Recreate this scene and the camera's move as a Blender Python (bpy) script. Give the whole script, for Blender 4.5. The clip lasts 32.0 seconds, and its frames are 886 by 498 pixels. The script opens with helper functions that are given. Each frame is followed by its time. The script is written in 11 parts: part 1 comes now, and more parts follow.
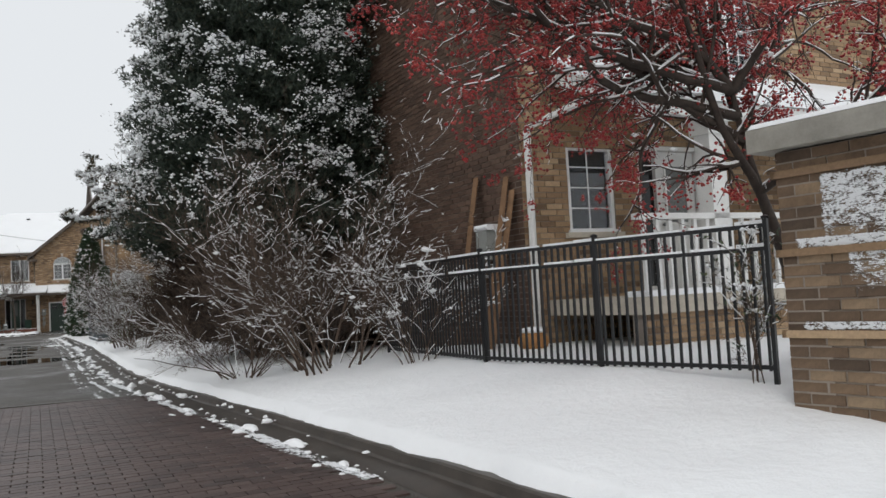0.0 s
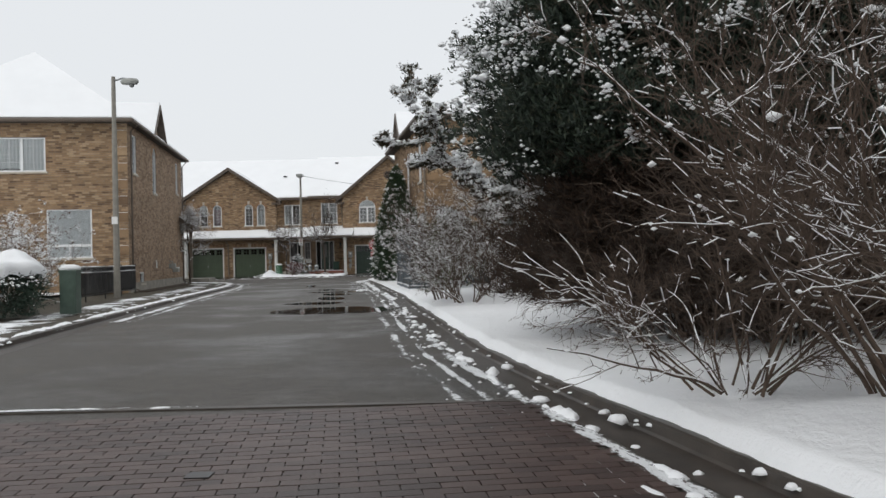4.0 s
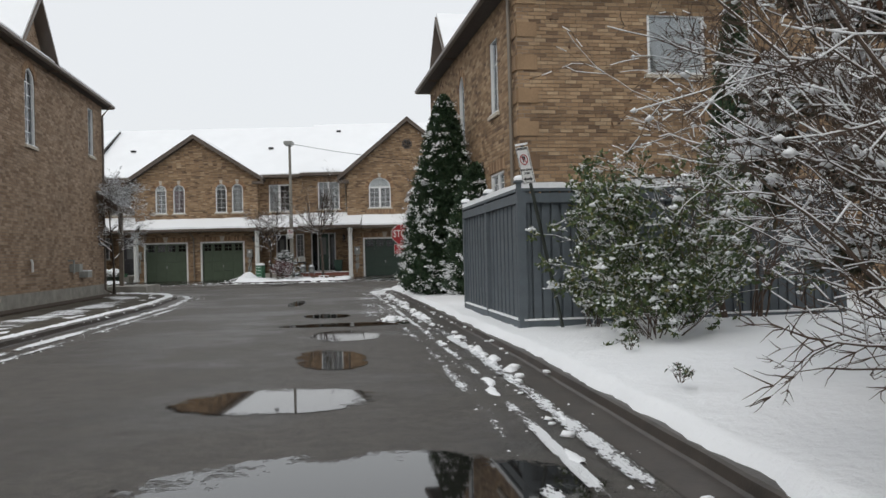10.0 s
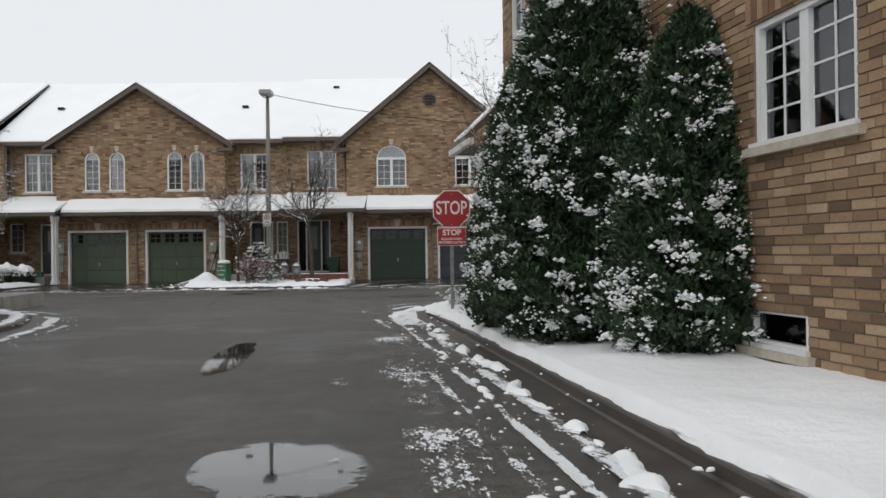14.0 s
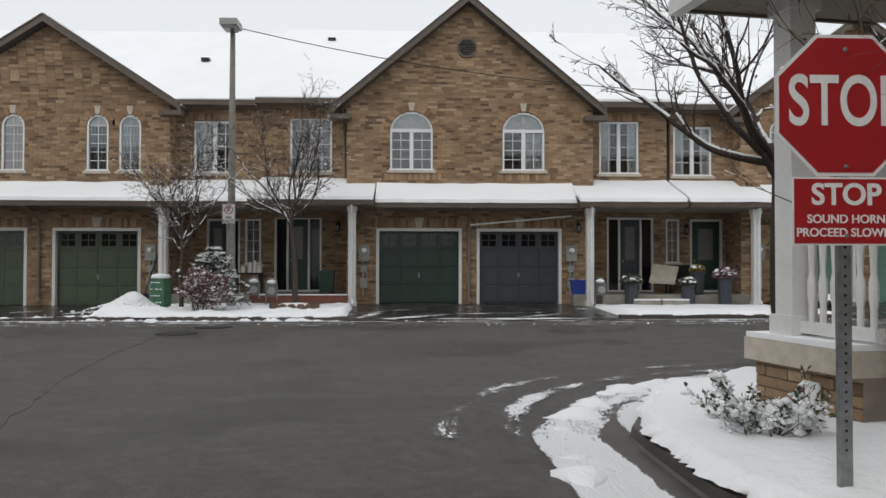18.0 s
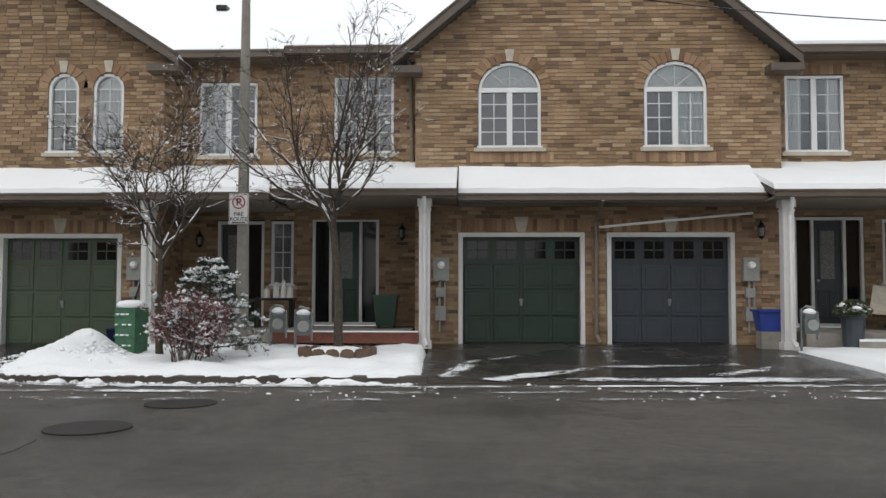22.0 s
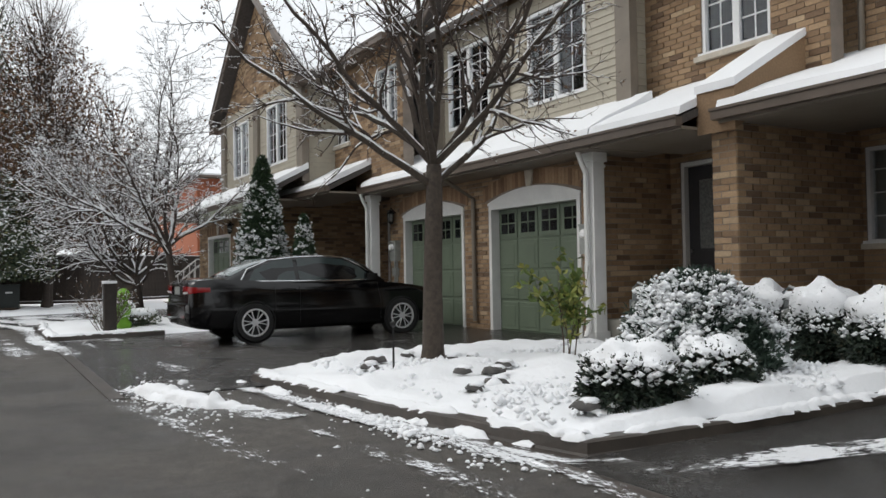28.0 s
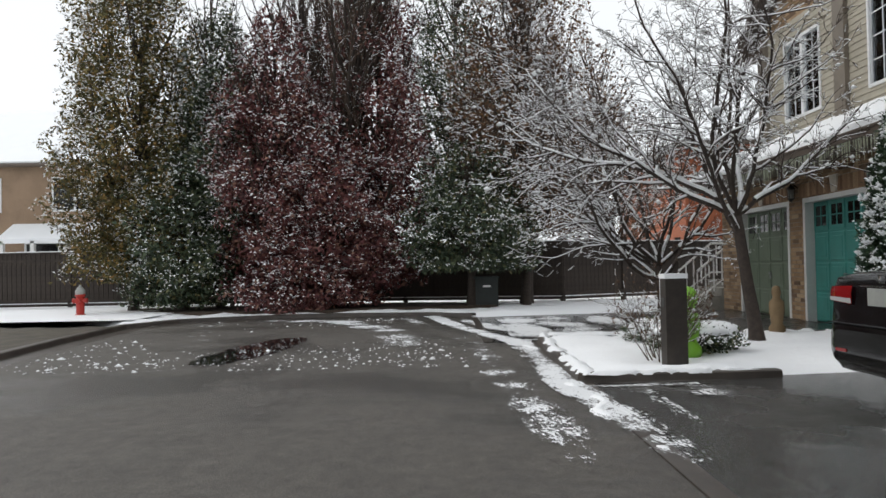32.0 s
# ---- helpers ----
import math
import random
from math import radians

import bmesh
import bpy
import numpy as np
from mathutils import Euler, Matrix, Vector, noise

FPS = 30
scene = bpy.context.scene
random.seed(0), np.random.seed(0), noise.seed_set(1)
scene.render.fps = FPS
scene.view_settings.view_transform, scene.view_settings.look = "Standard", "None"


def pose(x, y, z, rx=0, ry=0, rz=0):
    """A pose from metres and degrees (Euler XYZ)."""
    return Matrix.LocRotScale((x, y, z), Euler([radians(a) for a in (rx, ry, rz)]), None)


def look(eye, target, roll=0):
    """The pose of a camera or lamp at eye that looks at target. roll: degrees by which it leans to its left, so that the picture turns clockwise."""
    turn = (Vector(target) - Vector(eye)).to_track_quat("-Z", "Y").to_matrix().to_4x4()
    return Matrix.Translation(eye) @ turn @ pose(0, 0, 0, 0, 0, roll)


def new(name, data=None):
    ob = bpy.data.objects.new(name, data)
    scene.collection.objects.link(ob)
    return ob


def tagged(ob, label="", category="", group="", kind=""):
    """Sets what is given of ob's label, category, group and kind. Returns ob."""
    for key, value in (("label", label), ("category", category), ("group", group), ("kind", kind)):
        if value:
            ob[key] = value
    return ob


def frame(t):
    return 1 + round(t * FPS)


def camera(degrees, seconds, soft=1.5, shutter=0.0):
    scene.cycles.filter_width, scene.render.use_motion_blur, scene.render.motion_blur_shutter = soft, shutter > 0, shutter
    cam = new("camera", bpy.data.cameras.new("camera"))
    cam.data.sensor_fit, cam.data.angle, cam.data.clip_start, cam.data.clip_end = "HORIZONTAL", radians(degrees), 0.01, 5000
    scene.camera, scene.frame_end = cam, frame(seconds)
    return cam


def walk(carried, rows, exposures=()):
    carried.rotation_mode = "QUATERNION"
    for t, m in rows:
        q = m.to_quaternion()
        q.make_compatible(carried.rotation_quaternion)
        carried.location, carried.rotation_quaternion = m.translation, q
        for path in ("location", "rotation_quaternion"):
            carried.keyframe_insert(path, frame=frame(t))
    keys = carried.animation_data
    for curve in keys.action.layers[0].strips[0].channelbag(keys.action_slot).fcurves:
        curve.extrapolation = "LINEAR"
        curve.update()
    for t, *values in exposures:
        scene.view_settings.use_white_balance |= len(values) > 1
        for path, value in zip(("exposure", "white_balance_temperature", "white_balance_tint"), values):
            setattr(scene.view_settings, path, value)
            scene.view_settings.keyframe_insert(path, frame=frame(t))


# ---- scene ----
cam = camera(56.7, 32.0)
PATH = [
    (0, (-0.384, 2.161, 1.204), (0.29, 4.04, 1.315), -3.2),
    (0.5, (-0.395, 2.892, 1.22), (0.103, 4.826, 1.324), -2.9),
    (1, (-0.485, 3.573, 1.217), (-0.137, 5.541, 1.309), -2.3),
    (1.5, (-0.595, 4.279, 1.211), (-0.374, 6.265, 1.284), -2.1),
    (2, (-0.723, 4.989, 1.216), (-0.595, 6.984, 1.281), -1.7),
    (2.5, (-0.831, 5.729, 1.208), (-0.762, 7.727, 1.26), -1.4),
    (3, (-0.934, 6.435, 1.201), (-0.898, 8.434, 1.239), -1.2),
    (3.5, (-1.048, 7.125, 1.201), (-1.035, 9.125, 1.216), -1.0),
    (5.5, (-1.919, 11.391, 1.201), (-1.889, 13.391, 1.247), -2.6),
    (6, (-2.042, 12.511, 1.242), (-2.01, 14.511, 1.28), -2.8),
    (6.5, (-2.142, 13.597, 1.269), (-2.113, 15.597, 1.298), -3.1),
    (7, (-2.249, 14.78, 1.268), (-2.229, 16.779, 1.289), -3.1),
    (7.5, (-2.416, 16.062, 1.258), (-2.404, 18.062, 1.272), -2.8),
    (8, (-2.584, 17.358, 1.254), (-2.576, 19.358, 1.261), -2.6),
    (8.5, (-2.761, 18.792, 1.236), (-2.757, 20.792, 1.245), -2.5),
    (9, (-2.939, 20.377, 1.227), (-2.934, 22.377, 1.239), -2.2),
    (9.5, (-3.131, 22.009, 1.207), (-3.123, 24.009, 1.222), -1.9),
    (10, (-3.288, 23.793, 1.193), (-3.279, 25.793, 1.208), -1.4),
    (10.5, (-3.491, 25.398, 1.181), (-3.478, 27.398, 1.192), -1.0),
    (11, (-3.674, 26.96, 1.168), (-3.653, 28.96, 1.181), -0.7),
    (11.5, (-3.861, 28.502, 1.157), (-3.833, 30.502, 1.177), -0.6),
    (12, (-4.011, 30.104, 1.149), (-3.983, 32.104, 1.177), -0.6),
    (12.5, (-4.164, 31.768, 1.162), (-4.14, 33.767, 1.191), -0.4),
    (13, (-4.337, 33.33, 1.149), (-4.319, 35.33, 1.17), -0.3),
    (13.5, (-4.556, 34.748, 1.139), (-4.541, 36.748, 1.149), -0.5),
    (14, (-4.754, 36.212, 1.136), (-4.738, 38.211, 1.148), -0.7),
    (14.5, (-4.935, 37.601, 1.167), (-4.907, 39.601, 1.185), -0.8),
    (15, (-5.295, 38.867, 1.232), (-5.243, 40.866, 1.231), -0.8),
    (15.5, (-5.519, 40.235, 1.227), (-5.454, 42.234, 1.225), -0.5),
    (17.5, (-6.246, 45.432, 1.158), (-6.173, 47.43, 1.216), -0.1),
    (18, (-6.402, 46.594, 1.174), (-6.34, 48.593, 1.218), 0.1),
    (18.5, (-6.542, 47.673, 1.178), (-6.492, 49.672, 1.213), 0.2),
    (19, (-6.667, 48.743, 1.181), (-6.621, 50.743, 1.216), 0.1),
    (19.5, (-6.769, 49.741, 1.185), (-6.729, 51.741, 1.226), 0.2),
    (20, (-6.866, 50.712, 1.176), (-6.831, 52.711, 1.233), 0.5),
    (20.5, (-6.989, 51.635, 1.183), (-6.952, 53.634, 1.259), 0.5),
    (21, (-7.05, 52.513, 1.184), (-7.026, 54.511, 1.272), 0.3),
    (21.5, (-7.176, 53.367, 1.188), (-7.183, 55.365, 1.28), 0.2),
    (22, (-7.358, 54.174, 1.188), (-7.425, 56.17, 1.285), 0.1),
    (22.5, (-7.604, 54.96, 1.199), (-7.761, 56.952, 1.296), -0.1),
    (23, (-8.02, 55.66, 1.217), (-8.272, 57.642, 1.311), 0.2),
    (23.5, (-8.423, 56.365, 1.23), (-8.8, 58.327, 1.317), 0.4),
    (24, (-8.918, 57.072, 1.257), (-9.432, 59.004, 1.331), 0.2),
    (24.5, (-9.602, 57.638, 1.269), (-10.249, 59.529, 1.328), 0.3),
    (25, (-10.365, 58.272, 1.244), (-11.17, 60.102, 1.296), -0.1),
    (25.5, (-11.27, 58.991, 1.248), (-12.251, 60.732, 1.306), -0.5),
    (27.5, (-15.423, 61.186, 1.164), (-17.049, 62.349, 1.215), -1.0),
    (28, (-16.437, 61.436, 1.169), (-18.176, 62.422, 1.217), -1.0),
    (28.5, (-17.426, 61.562, 1.182), (-19.258, 62.363, 1.228), -1.0),
    (29, (-18.421, 61.603, 1.196), (-20.324, 62.214, 1.242), -0.9),
    (29.5, (-19.441, 61.614, 1.183), (-21.393, 62.048, 1.23), -0.9),
    (30, (-20.341, 61.557, 1.216), (-22.319, 61.848, 1.256), -1.1),
    (30.5, (-21.226, 61.442, 1.213), (-23.217, 61.631, 1.256), -1.2),
    (31, (-22.019, 61.257, 1.227), (-24.015, 61.376, 1.274), -1.2),
    (31.5, (-23.26, 61.18, 1.20), (-25.259, 61.235, 1.249), -1.2),
    (32, (-24.44, 61.22, 1.16), (-26.44, 61.215, 1.205), -1.1),
]
walk(cam, [(t, look(eye, target, roll)) for t, eye, target, roll in PATH], ((0.0, 0.0), (13.0, 0.05), (20.5, 0.05), (23.0, 0.38), (28.0, 0.35), (30.0, 0.3), (32.0, 0.3)))

# ---- light ----
world = bpy.data.worlds.new("overcast_sky")
scene.world = world
world.use_nodes = True
wt = world.node_tree
wt.nodes.clear()
w_out = wt.nodes.new("ShaderNodeOutputWorld")
w_bg = wt.nodes.new("ShaderNodeBackground")
w_sky = wt.nodes.new("ShaderNodeTexSky")
w_sky.sky_type = "NISHITA"
w_sky.sun_disc = False
w_sky.sun_elevation = radians(32)
w_sky.sun_rotation = radians(200)
w_sky.air_density, w_sky.dust_density, w_sky.ozone_density = 1.0, 4.0, 1.0
w_mix = wt.nodes.new("ShaderNodeMixRGB")
w_mix.inputs[0].default_value = 0.93
w_mix.inputs[2].default_value = (8.3, 8.55, 8.8, 1)
wt.links.new(w_sky.outputs[0], w_mix.inputs[1])
wt.links.new(w_mix.outputs[0], w_bg.inputs[0])
w_bg.inputs[1].default_value = 0.1
wt.links.new(w_bg.outputs[0], w_out.inputs[0])
sun = new("sun", bpy.data.lights.new("sun", "SUN"))
sun.data.energy, sun.data.angle, sun.data.color = 0.6, radians(25), (1.0, 0.97, 0.93)
sun.matrix_world = look((0, 0, 50), (22, 38, 0))
sun.location = (0, 0, 50)

# ---- materials ----


def nodes_of(name):
    m = bpy.data.materials.new(name)
    m.use_nodes = True
    t = m.node_tree
    b = t.nodes["Principled BSDF"]
    return m, t, b


def ramp(t, fac, stops):
    r = t.nodes.new("ShaderNodeValToRGB")
    while len(r.color_ramp.elements) < len(stops):
        r.color_ramp.elements.new(0.5)
    for e, (p, c) in zip(r.color_ramp.elements, stops):
        e.position, e.color = p, (*c, 1)
    t.links.new(fac, r.inputs[0])
    return r.outputs[0]


def tex_noise(t, scale, detail=4.0, rough=0.6, coords="Object"):
    c = t.nodes.new("ShaderNodeTexCoord")
    n = t.nodes.new("ShaderNodeTexNoise")
    n.inputs["Scale"].default_value, n.inputs["Detail"].default_value, n.inputs["Roughness"].default_value = scale, detail, rough
    t.links.new(c.outputs[coords], n.inputs["Vector"])
    return n.outputs["Fac"]


def blend(t, mode, fac, a, b):
    m = t.nodes.new("ShaderNodeMixRGB")
    m.blend_type = mode
    for k, v in ((0, fac), (1, a), (2, b)):
        if isinstance(v, (int, float)):
            m.inputs[k].default_value = v if k == 0 else (v, v, v, 1)
        elif isinstance(v, tuple):
            m.inputs[k].default_value = (*v, 1)
        else:
            t.links.new(v, m.inputs[k])
    return m.outputs[0]


def bumped(t, b, height, strength, dist=0.01):
    n = t.nodes.new("ShaderNodeBump")
    n.inputs["Strength"].default_value, n.inputs["Distance"].default_value = strength, dist
    t.links.new(height, n.inputs["Height"])
    t.links.new(n.outputs[0], b.inputs["Normal"])


def island(t):
    return t.nodes.new("ShaderNodeNewGeometry").outputs["Random Per Island"]


def rand_object(t):
    return t.nodes.new("ShaderNodeObjectInfo").outputs["Random"]


def plain(name, colour, rough=0.6, metal=0.0, vary=0.15, scale=6.0, bump=0.1, fine=60.0):
    m, t, b = nodes_of(name)
    dark = tuple(c * (1 - vary) for c in colour)
    light = tuple(min(1, c * (1 + vary)) for c in colour)
    base = ramp(t, tex_noise(t, scale), [(0.3, dark), (0.7, light)])
    grain = ramp(t, tex_noise(t, fine, 3), [(0.3, (0.9,) * 3), (0.7, (1.0,) * 3)])
    t.links.new(blend(t, "MULTIPLY", 1.0, base, grain), b.inputs["Base Color"])
    b.inputs["Roughness"].default_value, b.inputs["Metallic"].default_value = rough, metal
    if bump:
        bumped(t, b, tex_noise(t, fine, 3), bump, 0.004)
    return m


def many(name, stops, rough=0.8, by="island", bump=0.25, scale=40.0, dirt=0.25, dirt_scale=1.2):
    """Pieces that each take a colour of their own, with grain and stains over them."""
    m, t, b = nodes_of(name)
    if by == "both":
        add = t.nodes.new("ShaderNodeMath")
        add.operation = "ADD"
        t.links.new(island(t), add.inputs[0])
        t.links.new(rand_object(t), add.inputs[1])
        fr = t.nodes.new("ShaderNodeMath")
        fr.operation = "FRACT"
        t.links.new(add.outputs[0], fr.inputs[0])
        f = fr.outputs[0]
    else:
        f = island(t)
    base = ramp(t, f, stops)
    g = ramp(t, tex_noise(t, scale, 4, 0.7, "Object"), [(0.25, (0.72,) * 3), (0.75, (1.12,) * 3)])
    d = ramp(t, tex_noise(t, dirt_scale, 3), [(0.3, (1 - dirt,) * 3), (0.65, (1.0,) * 3)])
    c = blend(t, "MULTIPLY", 1.0, blend(t, "MULTIPLY", 1.0, base, g), d)
    t.links.new(c, b.inputs["Base Color"])
    b.inputs["Roughness"].default_value = rough
    if bump:
        bumped(t, b, tex_noise(t, scale, 4, 0.7, "Object"), bump, 0.006)
    return m


BRICK = many("buff_brick", [(0.0, (0.155, 0.098, 0.06)), (0.15, (0.255, 0.164, 0.095)), (0.5, (0.35, 0.23, 0.132)), (0.85, (0.425, 0.29, 0.172)), (1.0, (0.52, 0.38, 0.24))], 0.88, "both")
BRICK_PINK = many("weathered_buff_brick", [(0.0, (0.25, 0.165, 0.105)), (0.3, (0.34, 0.235, 0.155)), (0.7, (0.42, 0.30, 0.205)), (1.0, (0.50, 0.37, 0.265))], 0.9, "both")
BRICK_DARK = many("dark_brown_brick", [(0.0, (0.085, 0.05, 0.034)), (0.4, (0.11, 0.063, 0.043)), (0.8, (0.135, 0.08, 0.055)), (1.0, (0.17, 0.105, 0.073))], 0.9, "both")
PILLAR_BRICK = many("damp_weathered_brick", [(0.0, (0.09, 0.06, 0.04)), (0.3, (0.17, 0.11, 0.068)), (0.7, (0.25, 0.165, 0.1)), (1.0, (0.34, 0.245, 0.155))], 0.85, "both", bump=0.45, dirt=0.5, dirt_scale=3.0)
BRICK_RED = plain("orange_brick_face", (0.36, 0.12, 0.06), 0.9, vary=0.2, scale=12)
LINTEL = many("soldier_brick", [(0.0, (0.2, 0.115, 0.065)), (0.5, (0.35, 0.215, 0.125)), (1.0, (0.46, 0.31, 0.185))], 0.88, "both")
MORTAR = plain("grey_mortar", (0.25, 0.21, 0.175), 0.95, vary=0.2, scale=3)
CONCRETE = plain("weathered_concrete", (0.30, 0.285, 0.25), 0.85, vary=0.25, scale=3, bump=0.3)
STONE = plain("cast_stone", (0.52, 0.47, 0.39), 0.85, vary=0.15, scale=8, bump=0.2)
WHITE = plain("white_painted_trim", (0.74, 0.74, 0.72), 0.45, vary=0.06, scale=4, bump=0.03)
VINYL = plain("white_vinyl_frame", (0.80, 0.81, 0.81), 0.35, vary=0.04, scale=4, bump=0)
SIDING = plain("beige_vinyl_siding", (0.40, 0.365, 0.29), 0.55, vary=0.08, scale=3, bump=0.08)
TAUPE = plain("taupe_painted_metal", (0.20, 0.17, 0.135), 0.5, vary=0.12, scale=3, bump=0.03)
BROWN_METAL = plain("brown_gutter_metal", (0.115, 0.088, 0.068), 0.4, vary=0.15, scale=3, bump=0.02)
SHINGLE = plain("wet_asphalt_shingle", (0.075, 0.066, 0.06), 0.8, vary=0.3, scale=20, bump=0.4)
DARK_IN = plain("unlit_room_tone", (0.16, 0.155, 0.15), 0.9, vary=0.3, scale=1.5, bump=0)
CURTAIN = plain("pale_curtain_cloth", (0.92, 0.92, 0.91), 0.9, vary=0.12, scale=9, bump=0.1)
CURTAIN_PINK = plain("pink_curtain_cloth", (0.78, 0.62, 0.66), 0.9, vary=0.12, scale=9, bump=0.1)
SHEER = plain("reflection_grey_sheer", (0.34, 0.35, 0.36), 0.9, vary=0.15, scale=4, bump=0.1)
STEEL = plain("galvanised_steel", (0.28, 0.29, 0.29), 0.45, 0.8, vary=0.2, scale=20, bump=0.05)
POLE_CONCRETE = plain("lamp_pole_concrete", (0.25, 0.235, 0.205), 0.8, vary=0.15, scale=6, bump=0.25)
BLACK_METAL = plain("black_painted_iron", (0.012, 0.012, 0.013), 0.35, 0.3, vary=0.3, scale=20, bump=0.05)
GREY_BOX = plain("grey_meter_enamel", (0.31, 0.32, 0.30), 0.45, vary=0.12, scale=8, bump=0.03)
GREEN_BIN = plain("green_enclosure_plastic", (0.055, 0.155, 0.085), 0.5, vary=0.2, scale=8, bump=0.05)
BLUE = plain("blue_bin_plastic", (0.02, 0.05, 0.30), 0.4, vary=0.1, scale=8)
FENCE_GREY = plain("slate_grey_stained_wood", (0.105, 0.125, 0.14), 0.6, vary=0.16, scale=5, bump=0.25, fine=90)
FENCE_BROWN = plain("weathered_fence_wood", (0.05, 0.039, 0.032), 0.85, vary=0.35, scale=6, bump=0.4, fine=70)
FENCE_TAN = plain("tan_fence_wood", (0.24, 0.135, 0.07), 0.8, vary=0.25, scale=6, bump=0.3)
WOOD_RED = plain("red_stained_deck_wood", (0.16, 0.055, 0.035), 0.7, vary=0.2, scale=8, bump=0.2)
RED = plain("red_sign_enamel", (0.36, 0.016, 0.020), 0.35, vary=0.08, scale=6, bump=0.02)
SIGN_WHITE = plain("white_sign_enamel", (0.78, 0.78, 0.76), 0.4, vary=0.05, scale=8, bump=0)
SIGN_BLACK = plain("black_sign_ink", (0.015, 0.015, 0.015), 0.5, vary=0.1, bump=0)
HYDRANT_RED = plain("red_hydrant_paint", (0.42, 0.03, 0.02), 0.4, vary=0.15, scale=15, bump=0.1)
LIME = plain("lime_green_plastic", (0.20, 0.46, 0.03), 0.4, vary=0.1, scale=6, bump=0)
BARK = plain("grey_brown_bark", (0.062, 0.048, 0.037), 0.9, vary=0.35, scale=18, bump=0.8, fine=45)
BARK_DARK = plain("dark_wet_bark", (0.045, 0.033, 0.026), 0.85, vary=0.35, scale=18, bump=0.8, fine=45)
TWIG = plain("bare_twig_bark", (0.095, 0.066, 0.048), 0.85, vary=0.3, scale=10, bump=0)
TWIG_DARK = plain("dark_twig_bark", (0.06, 0.043, 0.034), 0.85, vary=0.3, scale=10, bump=0)


def snow_material(name, tint=(0.91, 0.925, 0.94), strength=0.5):
    m, t, b = nodes_of(name)
    c = ramp(t, tex_noise(t, 0.7, 5), [(0.3, tuple(v * 0.95 for v in tint)), (0.7, tint)])
    t.links.new(c, b.inputs["Base Color"])
    b.inputs["Roughness"].default_value = 0.75
    big = tex_noise(t, 9.0, 6, 0.65)
    bumped(t, b, big, strength, 0.05)
    return m


SNOW = snow_material("fresh_snow")
SNOW_ROOF = snow_material("smooth_roof_snow", (0.90, 0.915, 0.93), 0.25)
SLUSH = snow_material("grey_slush", (0.60, 0.61, 0.62), 0.9)


def asphalt_material(name, dry, wet_share, gloss=(0.34, 0.68)):
    m, t, b = nodes_of(name)
    fine = tex_noise(t, 95.0, 3, 0.8)
    grit = tex_noise(t, 28.0, 5, 0.75)
    mid = tex_noise(t, 2.2, 6, 0.7)
    big = tex_noise(t, 0.35, 5)
    c = ramp(t, mid, [(0.25, tuple(v * 0.72 for v in dry)), (0.75, tuple(v * 1.22 for v in dry))])
    speck = ramp(t, fine, [(0.32, (0.45,) * 3), (0.5, (0.95,) * 3), (0.66, (2.3,) * 3)])
    patch = ramp(t, grit, [(0.3, (0.72,) * 3), (0.7, (1.2,) * 3)])
    wet = ramp(t, big, [(wet_share - 0.07, (0.0,) * 3), (wet_share + 0.07, (1.0,) * 3)])
    blotch = ramp(t, tex_noise(t, 8.0, 8, 0.8), [(0.34, (0.62,) * 3), (0.5, (1.0,) * 3), (0.66, (1.35,) * 3)])
    c = blend(t, "MULTIPLY", 1.0, blend(t, "MULTIPLY", 1.0, blend(t, "MULTIPLY", 1.0, c, speck), patch), blotch)
    dark = ramp(t, wet, [(0.0, (0.62,) * 3), (1.0, (1.0,) * 3)])
    t.links.new(blend(t, "MULTIPLY", 1.0, c, dark), b.inputs["Base Color"])
    r = blend(t, "MULTIPLY", 1.0, ramp(t, wet, [(0.0, (gloss[0],) * 3), (1.0, (gloss[1],) * 3)]), ramp(t, grit, [(0.3, (0.75,) * 3), (0.7, (1.1,) * 3)]))
    t.links.new(r, b.inputs["Roughness"])
    bumped(t, b, blend(t, "ADD", 1.0, fine, grit), 0.8, 0.012)
    return m


ASPHALT = asphalt_material("damp_asphalt", (0.080, 0.072, 0.062), 0.46)
ASPHALT_WET = asphalt_material("wet_driveway_asphalt", (0.048, 0.044, 0.039), 0.58, (0.16, 0.5))


